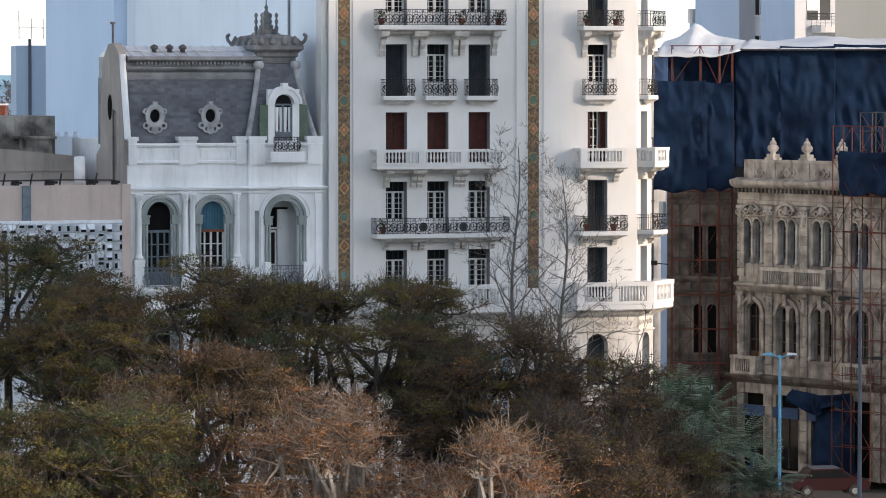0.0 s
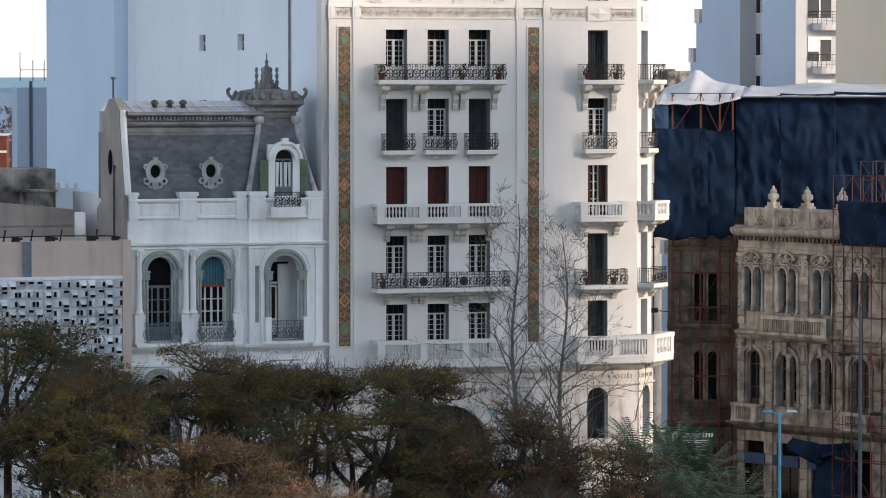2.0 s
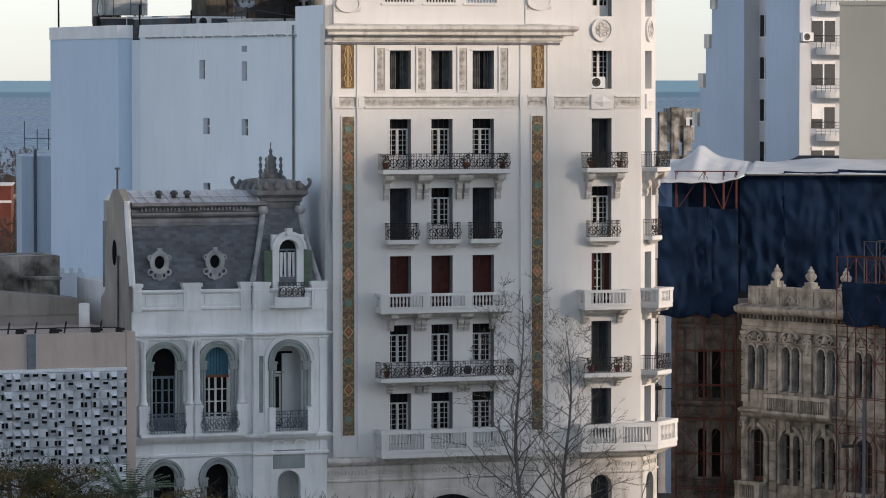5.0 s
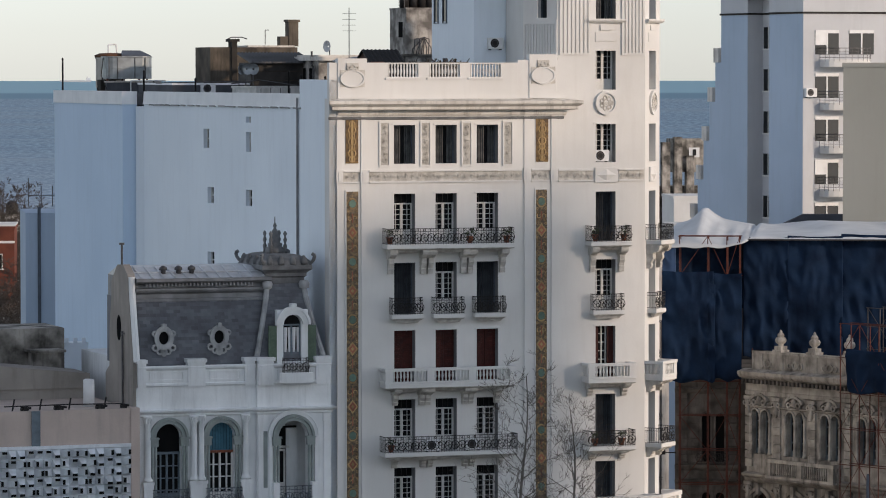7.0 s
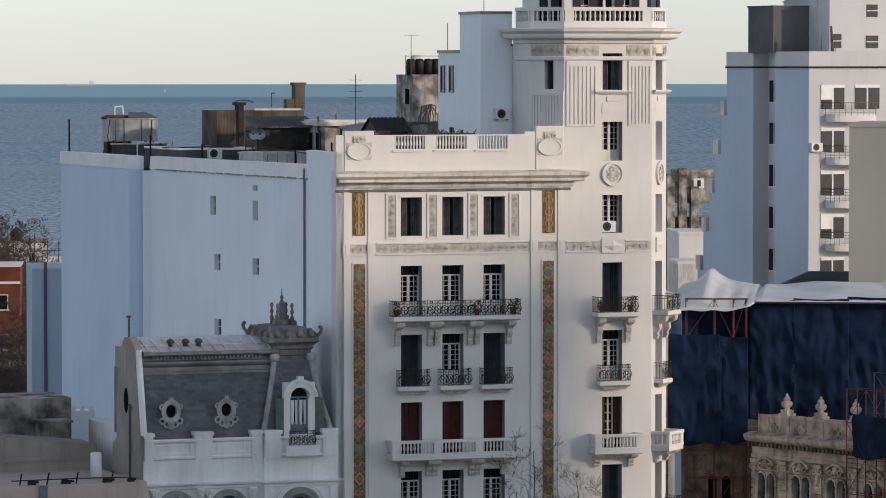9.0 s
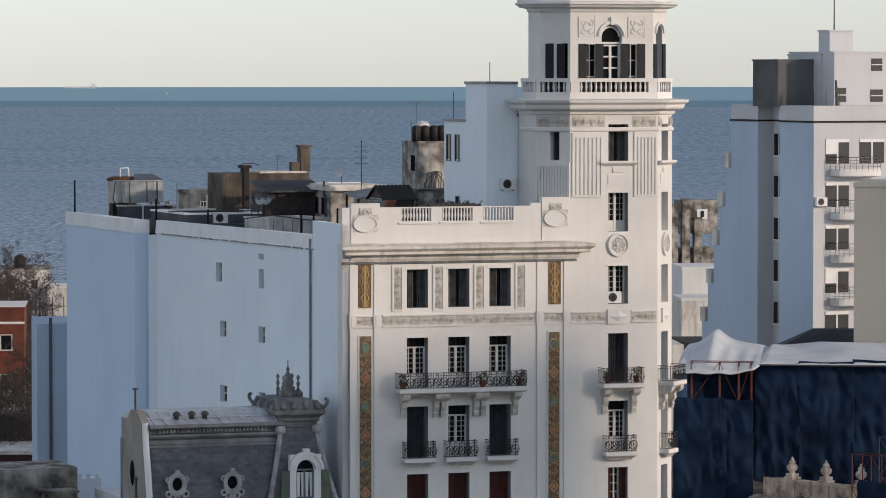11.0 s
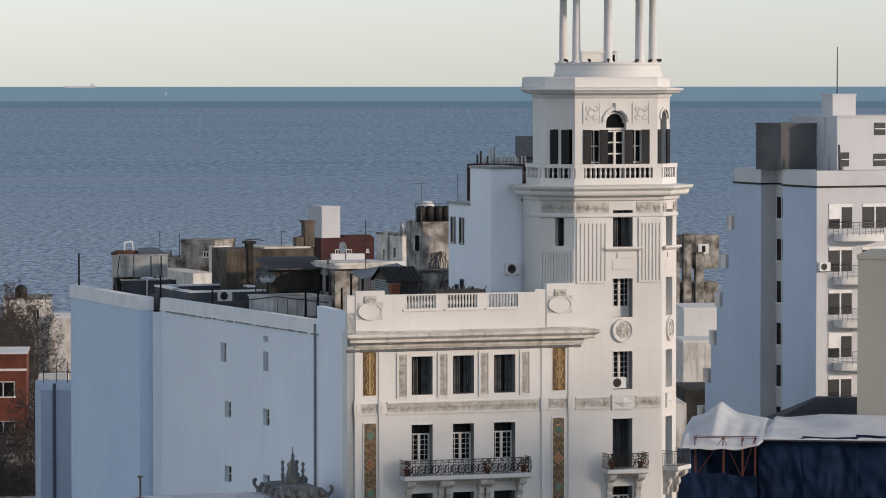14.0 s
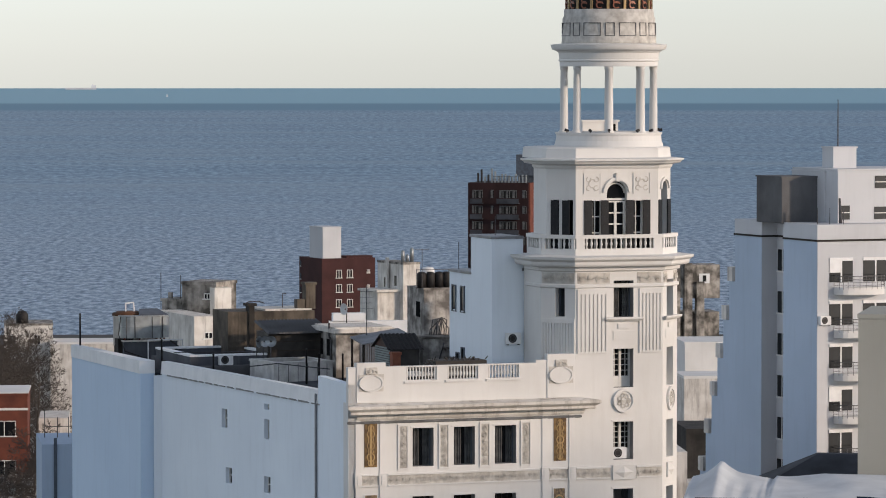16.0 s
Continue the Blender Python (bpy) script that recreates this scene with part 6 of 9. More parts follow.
# stone balconies
for x0, x1, z, h in ((2.5, 7.6, 10.1, 1.05), (0.4, 2.3, 5.25, 1.0), (8.7, 10.6, 5.25, 1.0)):
    w = x1 - x0
    bm = B()
    moulding(bm, x0 + 0.3, x1 - 0.3, [(0.3, z - 0.3), (0.5, z - 0.2), (0.7, z - 0.08), (0.75, z), (0.0, z + 0.02)])
    sl = part("balcony", bm, STONE if z > 9 else STONE_M, old)
    def mk(w=w, h=h):
        bm, _ = balustrade_mesh(w, 0.7, h)
        return bm, [STONE]
    part("balustrade", shared(("stone_balustrade", w), mk), None, sl, loc=((x0 + x1) / 2, 0, z + 0.02))
# ground floor: blue shop fascia and hoarding
bm = B()
for a, b in ((0.35, 2.4), (3.1, 5.0), (5.75, 6.5)):
    bm = B()
    box(bm, a, b, -0.12, 0.1, 2.95, 3.55)
    part("fascia", bm, TARP_L, old, "blue shop fascia")
for a, b in ((0.5, 2.3), (3.2, 4.9), (5.9, 7.5)):
    bm = B()
    box(bm, a, b, 0.2, 0.28, 0.2, 2.95), box(bm, (a + b) / 2 - 0.05, (a + b) / 2 + 0.05, 0.15, 0.2, 0.2, 2.95, 1)
    part("shop_window", bm, [GLASS, SOOT], old)

# narrow set-back wing of it
wing = thing("stone_wing", "dark sooty stone wing behind red scaffolding", "building", LM)
wops = [(c - 0.24, c + 0.24, z, z + 2.7, True) for c in (1.38, 2.15) for z in (10.6, 6.2)]
bm = B()
wall(bm, -0.35, 3.7, 0, 15.6, wops + [(0.6, 2.4, 0.2, 3.6)], 0.5)
box(bm, -0.35, 3.7, 1.2, 10, 0, 15.6)
part("wall", bm, STONE_D, wing)
for a, b, c, d, _ in wops:
    bm = B()
    box(bm, a, b, 0.35, 0.4, c, d)
    part("window", bm, DARK, wing)
    bm = B()
    ring(bm, (a + b) / 2, -0.05, d - 0.24, 0.3, 0.1, 0.1, 10, 0, 0, math.pi)
    box(bm, a - 0.12, a, -0.1, 0, c, d - 0.2), box(bm, b, b + 0.12, -0.1, 0, c, d - 0.2)
    part("window_surround", bm, STONE_D, wing)
for z, h in ((10.1, 0.35), (4.7, 0.4), (14.4, 0.3), (9.4, 0.2)):
    bm = B()
    moulding(bm, -0.35, 3.3, [(0.05, z), (0.25, z + h * 0.6), (0.3, z + h), (0.05, z + h + 0.03)], ret=False)
    part("string_course", bm, STONE_D, wing)
for x in (0.1, 0.75, 2.85):
    for i in range(22):
        z = 4.9 + i * 0.44
        bm = B()
        box(bm, x - 0.22, x + 0.22, -0.1, 0, z, z + 0.38)
        part("stone_block", shared(("wing_block", x), lambda: (bm, [STONE_D])) if i == 0 else made[("wing_block", x)], None, wing, loc=(0, 0, i * 0.44))
bm = B()
iron_rail(bm, 1.7, 0.4, 0.9)
part("railing", bm, IRON, wing, loc=(1.75, 0, 10.5))
bm = B()
iron_rail(bm, 1.7, 0.4, 0.9)
part("railing", bm, IRON, wing, loc=(1.75, 0, 5.2))


# scaffolding: standards, ledgers and braces, one object a pipe run
def scaffold(name, label, m, xs, ys, zs, mat, r=0.03):
    t = thing(name, label, "scaffold", m)
    for x in xs:
        for y in ys:
            bm = B()
            tube(bm, (x, y, zs[0]), (x, y, zs[-1]), r, k=6)
            part("standard", bm, mat, t)
    for z in zs[1:]:
        for y in ys:
            bm = B()
            tube(bm, (xs[0] - 0.1, y, z), (xs[-1] + 0.1, y, z), r * 0.8, k=5)
            part("ledger", bm, mat, t)
    for i, (z0, z1) in enumerate(zip(zs, zs[1:])):
        for j, (xa, xb) in enumerate(zip(xs, xs[1:])):
            bm = B()
            p, q = ((xa, z0), (xb, z1)) if (i + j) % 2 else ((xa, z1), (xb, z0))
            tube(bm, (p[0], ys[0], p[1]), (q[0], ys[0], q[1]), r * 0.6, k=5)
            part("brace", bm, mat, t)
    return t


zz = [0.0, 1.9, 3.8, 5.7, 7.6, 9.5, 11.4, 13.3, 15.2]
scaffold("scaffold", "red steel scaffold in front of the dark wing", LM, (0.0, 1.55, 2.6, 3.3), (-1.5, -0.6), zz + [17.1, 19.0, 21.0, 23.2], RUST)
scaffold("scaffold", "red steel scaffold along the sooty facade", SM, (8.9, 10.3, 11.7, 13.1), (-1.5, -0.7), zz + [17.1, 18.9], RUST)
scaffold("scaffold", "grey steel scaffold in the side street", pose(13.1, 232, 0, 0, 0, -5), (-1.3, -0.45, 0.4), (0.0, 1.0), [0, 1.8, 3.6, 5.4, 7.2, 9.0, 10.8, 12.6, 14.4, 16.2, 18.0], PIPE, 0.03)
scaffold("scaffold", "red steel scaffold on the roof terrace", LM, (3.9, 5.1, 6.0), (0.35, 1.0), [16, 18.0, 19.6, 21.2, 22.8], RUST)
scaffold("scaffold", "grey roof-edge scaffold with blue sheet", SM, (8.3, 9.2, 10.1, 11.0, 12.0), (1.2, 2.4), [16, 17.4, 18.6, 19.6], PIPE)

# dark blue nets and white cover
nets = thing("debris_netting", "dark blue debris nets hung over the scaffold", "netting", LM)


def sheet(name, x0, x1, z0, z1, y, mat, label="", fold=0.12, sag=0.1, seed=1, cols=40, rows=24, parent=nets):
    random.seed(seed)
    ph = [random.uniform(0, 6.3) for _ in range(8)]
    vs, fs = [], []
    for j in range(rows + 1):
        v = j / rows
        for i in range(cols + 1):
            u = i / cols
            x = x0 + (x1 - x0) * u
            z = z1 + (z0 - z1) * v + sag * math.sin(u * math.pi * 3 + ph[0]) * v - sag * 0.6 * math.sin(u * math.pi) * (1 - v)
            d = fold * (0.25 * math.sin(x * 3.1 + ph[1] + v * 1.5) + 0.12 * math.sin(x * 8.5 + ph[2] - v * 2.5) * (0.4 + v) + 0.4 * math.sin(v * 5 + ph[3] + x))
            d += fold * 2.2 * noise.noise(Vector((x * 0.7, z * 0.7, seed * 3.1))) + fold * 2.6 * abs(noise.noise(Vector((x * 1.3 + z * 0.5, z * 0.9 - x * 0.4, seed * 1.7))))
            vs.append((x, y + d, z))
    for j in range(rows):
        for i in range(cols):
            a = j * (cols + 1) + i
            fs.append((a, a + cols + 1, a + cols + 2, a + 1))
    me = free_mesh(name, vs, fs, mat)
    for p in me.polygons:
        p.use_smooth = True
    ob = part(name, me, None, parent, label)
    sol = ob.modifiers.new("thickness", "SOLIDIFY")
    sol.thickness = 0.02
    return ob


sheet("net", -0.95, 1.9, 15.2, 21.3, -1.95, TARP, seed=1)
sheet("net", 1.85, 3.45, 15.3, 21.2, -1.92, TARP, seed=2)
sheet("net", 1.6, 2.0, 15.3, 21.2, -2.05, TARP, seed=12, cols=10)
sheet("net", 3.4, 5.9, 16.4, 23.1, 0.1, TARP, seed=3)
sheet("net", 5.85, 8.9, 16.3, 23.2, 0.05, TARP, seed=4)
sheet("net", 8.8, 12.8, 16.2, 23.3, 0.1, TARP, seed=5)
sheet("net", -0.9, 3.4, 19.0, 23.0, 1.2, TARP, seed=6)
sheet("net", -0.95, -0.2, 21.0, 22.6, -1.7, TARP_L, "torn lighter blue sheet", seed=7, cols=14)
cover = thing("blue_sheet", "blue tarpaulin hung on the front scaffold", "tarpaulin", SM)
sheet("sheet", 9.5, 13.9, 15.3, 17.6, -1.65, TARP, parent=cover, seed=9)
sheet("sheet", 9.6, 11.8, 17.9, 18.9, 1.1, TARP_L, parent=cover, seed=10, cols=20)

awning = thing("blue_awning", "dark blue tarpaulin awning and hoarding over the shop", "tarpaulin", SM)
sheet("awning", 5.0, 9.6, 3.6, 4.7, -1.0, TARP, parent=awning, seed=21, fold=0.3, sag=0.35)
sheet("hoarding", 6.6, 9.6, 0.1, 3.7, -0.6, TARP, parent=awning, seed=22, fold=0.1, sag=0.0)

tent = thing("roof_cover", "white tarpaulin roof stretched over the scaffold", "tarpaulin", LM)
vs, fs = [], []
nx, ny = 70, 16
random.seed(4)
for j in range(ny + 1):
    v = j / ny
    for i in range(nx + 1):
        u = i / nx
        x = -0.8 + 13.8 * u
        y = -1.9 + 12.5 * v + (0.0 if u > 0.34 else 0.0)
        edge = 23.0 if x > 3.9 else 22.62 + 0.4 * max(0.0, (x - 2.7) / 1.2) + 0.03 * math.sin(x * 5)
        if x > 3.6:
            y = max(y, -0.25 + 12 * v)
        ridge = 23.75 + 0.1 * math.sin(x * 0.9)
        peak = 0.75 * math.exp(-abs(x - 0.85) / 0.9) - (0.25 if x < 3.9 else 0.0) * min(1.0, abs(x - 0.85))
        f = min(1.0, v * 1.9)
        z = edge + (ridge + peak - edge) * (f ** 0.75)
        z += 0.05 * noise.noise(Vector((x * 0.8, y * 0.5, 2))) + (0.05 * math.sin(x * 7 + 0.8) * f * (1 - f) * 4 if x < 3.6 else -0.16 * abs(math.sin(x * 0.62 + y * 0.25)) * f)
        if v > 0.75:
            z -= (v - 0.75) * 5
        vs.append((x, y, z))
for j in range(ny):
    for i in range(nx):
        a = j * (nx + 1) + i
        fs.append((a, a + 1, a + nx + 2, a + nx + 1))
me = free_mesh("cover", vs, fs, TENT)
for p in me.polygons:
    p.use_smooth = True
ob = part("cover", me, None, tent)
ob.modifiers.new("thickness", "SOLIDIFY").thickness = 0.03
bm = B()
path_tube(bm, [(3.5, -0.3, 22.98), (12.9, -0.3, 22.98)], 0.05, 6)
part("edge_pole", bm, PIPE, tent)

# sign on the street corner
sign = thing("shop_sign", "dark green shop sign with white lettering", "sign", LM)
bm = B()
box(bm, -0.25, 2.45, -2.35, -2.25, 3.9, 4.85)
part("board", bm, SIGNGREEN, sign)
bm = B()
for z, x0, x1 in ((4.12, 0.75, 2.2), (4.02, 0.95, 2.0)):
    box(bm, x0, x1, -2.36, -2.35, z, z + 0.05)
for x in (1.78, 1.94, 2.1, 2.26):
    box(bm, x, x + 0.1, -2.365, -2.35, 4.36, 4.56)
ring(bm, 0.28, -2.36, 4.42, 0.13, 0.06, 0.02, 12, 0, 0, math.pi)
box(bm, 0.12, 0.18, -2.37, -2.35, 4.1, 4.42), box(bm, 0.38, 0.44, -2.37, -2.35, 4.1, 4.42)
part("emblem", bm, WHITE, sign)
cu = bpy.data.curves.new("lettering", "FONT")
cu.body, cu.size, cu.extrude = "ESTUDIO", 0.27, 0.004
cu.materials.append(WHITE)
lt = new("lettering", cu)
lt.parent = sign
lt.matrix_local = pose(0.62, -2.358, 4.36, 90, 0, 0)
bm = B()
tube(bm, (-0.1, -2.2, 0), (-0.1, -2.2, 4.0), 0.05, k=8), tube(bm, (2.3, -2.2, 0), (2.3, -2.2, 4.0), 0.05, k=8)
part("post", bm, PIPE, sign)


# ---- street furniture ----
def street_lamp(x, y, h, mat, label, arm=0.55):
    t = thing("street_lamp", label, "street lamp", pose(x, y, 0), "lamps along the square")
    bm = B()
    lathe(bm, 0, 0, [(0.14, 0), (0.14, 0.8), (0.085, 0.9), (0.06, h - 0.1), (0.06, h)], 12)
    part("pole", bm, mat, t)
    for s in (-1, 1):
        bm = B()
        path_tube(bm, [(0, 0, h - 0.12), (s * arm * 0.5, 0, h - 0.02), (s * arm, 0, h)], 0.035, 6)
        a = part("arm", bm, mat, t)
        bm = B()
        loft(bm, [[(s * (arm - 0.25), -0.1, h), (s * (arm + 0.25), -0.07, h), (s * (arm + 0.25), 0.07, h), (s * (arm - 0.25), 0.1, h)][::s], [(s * (arm - 0.2), -0.06, h + 0.12), (s * (arm + 0.2), -0.04, h + 0.08), (s * (arm + 0.2), 0.04, h + 0.08), (s * (arm - 0.2), 0.06, h + 0.12)][::s]])
        part("lantern", bm, WHITE if s > 0 else mat, a, "pale lamp head")
    return t


street_lamp(16.65, 186, 8.85, LAMPBLUE, "pale blue double street lamp on slim pole")
street_lamp(4.1, 186, 8.8, LAMPBLUE, "pale blue double street lamp on slim pole")
pole = thing("lamp_post", "tall dark grey lamp post beside the street", "lamp post", pose(20.75, 190, 0))
bm = B()
lathe(bm, 0, 0, [(0.16, 0), (0.16, 1.0), (0.1, 1.1), (0.07, 13.4), (0.05, 13.5)], 10)
part("pole", bm, LAMPGREY, pole)
for z, s in ((11.2, -1), (8.4, 1)):
    bm = B()
    path_tube(bm, [(0, 0, z), (s * 0.5, 0, z + 0.05)], 0.03, 5)
    box(bm, s * 0.75 - 0.28, s * 0.75 + 0.28, -0.12, 0.12, z - 0.05, z + 0.1)
    part("floodlight", bm, IRON, pole)
for x, y, z in ((13.0, 225, 11.1), (12.9, 225, 4.6)):
    cl = thing("wall_floodlight", "small black floodlight on a bracket", "floodlight", pose(x, y, z))
    bm = B()
    path_tube(bm, [(1.0, 0.9, 0), (0.3, 0, 0.1)], 0.03, 5), box(bm, -0.1, 0.35, -0.15, 0.15, 0.0, 0.25)
    part("housing", bm, IRON, cl)
ps = thing("parking_sign", "blue square parking sign on a post", "sign", pose(15.5, 186, 0))
bm = B()
tube(bm, (0, 0, 0), (0, 0, 4.2), 0.04, k=8)
part("post", bm, PIPE, ps)
bm = B()
box(bm, -0.22, 0.22, -0.06, -0.03, 3.55, 4.1), box(bm, -0.22, 0.22, -0.06, -0.03, 3.3, 3.5, 1)
part("plate", bm, [TARP_L, WHITE], ps)
cu = bpy.data.curves.new("lettering", "FONT")
cu.body, cu.size, cu.extrude, cu.align_x = "E", 0.42, 0.004, "CENTER"
cu.materials.append(WHITE)
lt = new("lettering", cu)
lt.parent = ps
lt.matrix_local = pose(0, -0.065, 3.68, 90, 0, 0)


# ---- roof of the white building ----
RT = 30.45


def roof_thing(name, label, category, group=""):
    return thing(name, label, category, FRONT, group)


ph = roof_thing("penthouse", "pale grey rendered stair and lift penthouse", "rooftop building")
for b in ((8.7, 10.34, 3.8, 6.9, RT, 38.6), (10.34, 15.5, 3.8, 8.3, RT, 37.0), (8.75, 10.34, 6.9, 10.3, RT, 36.7)):
    bm = B()
    box(bm, *b)
    part("wall", bm, SIDE, ph)
    bm = B()
    box(bm, b[0] - 0.06, b[1], b[2] - 0.06, b[3] + 0.06, b[5], b[5] + 0.13)
    part("coping", bm, ZINC, ph)
for y, z0, z1, w in ((9.3, 34.8, 36.0, 0.5), (8.0, 34.8, 36.0, 0.5), (9.6, 31.3, 32.3, 0.4), (8.8, 31.3, 32.6, 0.4), (8.0, 31.3, 32.9, 0.4)):
    bm = B()
    for a, b, c, d in ((y - 0.06, y, z0 - 0.06, z1 + 0.06), (y + w, y + w + 0.06, z0 - 0.06, z1 + 0.06), (y, y + w, z1, z1 + 0.06), (y - 0.1, y + w + 0.1, z0 - 0.1, z0 - 0.06)):
        box(bm, 8.69, 8.76, a, b, c, d)
    win = part("window", bm, LAMPGREY, ph)
    bm = B()
    box(bm, 8.735, 8.76, y, y + w, z0, z1)
    part("pane", bm, GLASS, win)
bm = B()
for x, y, z0, z1 in ((9.3, 5, 38.7, 39.7), (9.0, 9.6, 36.8, 38.2), (9.4, 8.6, 36.8, 38.0)):
    tube(bm, (x, y, z0), (x, y, z1), 0.02, k=5)
part("antenna", bm, PIPE, ph)


def ac_unit(m, label="white air-conditioner outdoor unit"):
    t = thing("air_conditioner", label, "air conditioner", m, "air conditioners")
    bm = B()
    box(bm, -0.38, 0.38, -0.3, 0, 0, 0.55)
    part("casing", bm, WHITE, t)
    bm = B()
    disc(bm, -0.08, -0.3, 0.28, 0.22, 0.22, 0.015, 16), ring(bm, -0.08, -0.32, 0.28, 0.15, 0.03, 0.01, 12, 1)
    part("fan_grille", bm, [IRON, PIPE], t)
    bm = B()
    box(bm, -0.3, -0.26, -0.3, 0.02, -0.05, 0), box(bm, 0.26, 0.3, -0.3, 0.02, -0.05, 0)
    part("bracket", bm, PIPE, t)


ac_unit(FRONT @ pose(9.75, 3.78, 33.4))
ac_unit(FRONT @ pose(4.95, -0.55, 14.05), "grey air-conditioner on a balcony floor")
ac_unit(FRONT @ pose(7.0, -0.55, 14.05), "grey air-conditioner on a balcony floor")
ac_unit(FRONT @ pose(14.0, 0.36, 27.9), "white air-conditioner in a window opening")
ac_unit(pose(-11.6, 218.92, RT + 0.64, 0, 0, 20))
random.seed(21)
for xc, z, y in [(2.85, 24.02, -0.55), (6.9, 24.02, -0.65), (8.8, 24.02, -0.6), (2.9, 14.02, -0.6), (14.8, 14.02, -0.6), (13.4, 14.02, -0.6), (14.9, 24.02, -0.6), (13.4, 24.02, -0.6)]:
    t = roof_thing("flower_pot", "terracotta flower pot with a small shrub on a balcony", "plant pot", "balcony pots")
    t.matrix_world = FRONT @ pose(xc, y, z)
    bm = B()
    lathe(bm, 0, 0, [(0.11, 0), (0.17, 0.28), (0.19, 0.3), (0.19, 0.34)], 10)
    part("pot", bm, TERRA, t)
    vs = [(Vector((random.gauss(0, 0.1), random.gauss(0, 0.1), 0.42 + random.random() * 0.25)), Vector((0, 0, 1))) for _ in range(12)]
    part("shrub", leaf_mesh_simple(vs, random.random()), None, t)["kind"] = "stuff"

RUSTLID = material("rusty tank lid", (0.13, 0.06, 0.03), (0.05, 0.03, 0.02), 0.8, 3, 14, 0.2)
tank = thing("water_tanks", "rooftop water tanks on a concrete plinth", "water tank", pose(-18.2, 229, RT, 0, 0, 19))
bm = B()
lathe(bm, 0.9, 0.9, [(0.82, 0.9), (0.82, 2.5), (0.86, 2.53), (0.86, 2.68), (0.5, 2.78), (0.02, 2.8)], 20), box(bm, 0.3, 1.5, 0.4, 1.4, 0, 1.0)
part("tank", bm, STUCCO_OLD, tank, "cream painted drum with rusty lid")
bm = B()
lathe(bm, 0.9, 0.9, [(0.88, 2.6), (0.9, 2.72), (0.6, 2.84), (0.02, 2.86)], 20)
part("lid", bm, RUSTLID, tank)
bm = B()
oval = lambda r: [(0.85 + r * math.cos(a), r * math.sin(a)) for a in [math.pi / 2 + i * math.pi / 10 for i in range(11)]] + [(2.35 + r * math.cos(a), r * math.sin(a)) for a in [-math.pi / 2 + i * math.pi / 10 for i in range(11)]]
loft(bm, [[(x, y, z) for x, y in oval(r)] for r, z in ((0.68, 1.4), (0.68, 2.0), (0.71, 2.01), (0.71, 2.05), (0.68, 2.06), (0.68, 2.58), (0.72, 2.6), (0.72, 2.66))])
oval_tank = part("tank", bm, STEEL, tank, "galvanised oval tank")
bm = B()
loft(bm, [[(1.2, -0.5, 2.66), (2.9, -0.55, 2.66), (2.6, 0.45, 2.66), (1.4, 0.5, 2.66)], [(1.25, -0.45, 2.74), (2.85, -0.5, 2.72), (2.5, 0.4, 3.0), (1.45, 0.45, 3.0)]])
part("cover", bm, LAMPGREY, oval_tank, "tilted dark cover sheet")
for x in (0.4, 0.9, 1.9, 2.5):
    bm = B()
    box(bm, x - 0.02, x + 0.02, -0.715, -0.68, 1.4, 2.6)
    part("strap", bm, PIPE, oval_tank)
for x, y in ((0.35, -0.5), (0.35, 0.6), (1.2, -0.55), (2.2, -0.55), (2.7, -0.3), (2.7, 0.5)):
    bm = B()
    tube(bm, (x, y, 0), (x, y, 1.42), 0.045, k=6)
    part("leg", bm, RUST, tank)
bm = B()
box(bm, 0.1, 1.0, 0.0, 0.9, 0, 1.35)
part("pier", bm, SOOT, tank, "dark brick pier under the tanks")
bm = B()
path_tube(bm, [(0.7, 0.6, 2.8), (0.7, 0.6, 3.3), (1.15, 0.6, 3.35), (1.2, 0.6, 2.8)], 0.04, 6)
part("pipe", bm, WHITE, tank, "white bent water pipe")
bm = B()
path_tube(bm, [(1.6, -0.9, 0), (1.6, -0.9, 1.3), (3.6, -0.9, 1.3), (3.6, -0.9, 0)], 0.035, 6)
part("rail", bm, WHITE, tank)
bm = B()
path_tube(bm, [(0.2, -0.2, 2.6), (0.0, -0.5, 1.6), (0.3, -0.8, 0.7), (1.4, -1.0, 0.3)], 0.03, 5)
path_tube(bm, [(2.9, -0.9, 1.25), (3.4, -1.6, 0.8), (4.0, -2.2, 0.5), (5.2, -2.6, 0.7), (6.4, -2.4, 1.1), (7.0, -2.0, 0.7)], 0.035, 5)
part("cable", bm, IRON, tank, "slack black cable")

dark = thing("service_block", "blackened concrete service block with chimney", "rooftop building", pose(-11.7, 224.2, RT, 0, 0, 19))
bm = B()
box(bm, 0, 5.0, 0, 3, 0.5, 3.15)
part("wall", bm, SERVICE, dark)
bm = B()
box(bm, 1.2, 1.5, -0.12, 0.6, 0, 3.45), box(bm, 1.08, 1.62, -0.2, 0.7, 3.45, 3.6)
part("flue", bm, SOOT, dark, "blackened square flue")
bm = B()
box(bm, 2.2, 4.9, 0.2, 2.9, 3.15, 3.25)
part("roof", bm, STUCCO_OLD, dark)
bm = B()
box(bm, 4.6, 5.15, 0.3, 1.0, 3.2, 4.55), box(bm, 4.53, 5.22, 0.23, 1.07, 4.55, 4.68), box(bm, 4.1, 4.55, 0.3, 0.9, 3.2, 3.75)
part("chimney", bm, SERVICE, dark)
bm = B()
path_tube(bm, [(3.2, 0.2, 3.3), (3.2, 0.2, 4.1), (3.4, 0.2, 4.1)], 0.025, 5), path_tube(bm, [(1.0, 0, 3.6), (1.2, 0, 3.7), (1.8, 0, 3.7), (2.1, 0, 3.6)], 0.03, 5)
part("pipe", bm, PIPE, dark)
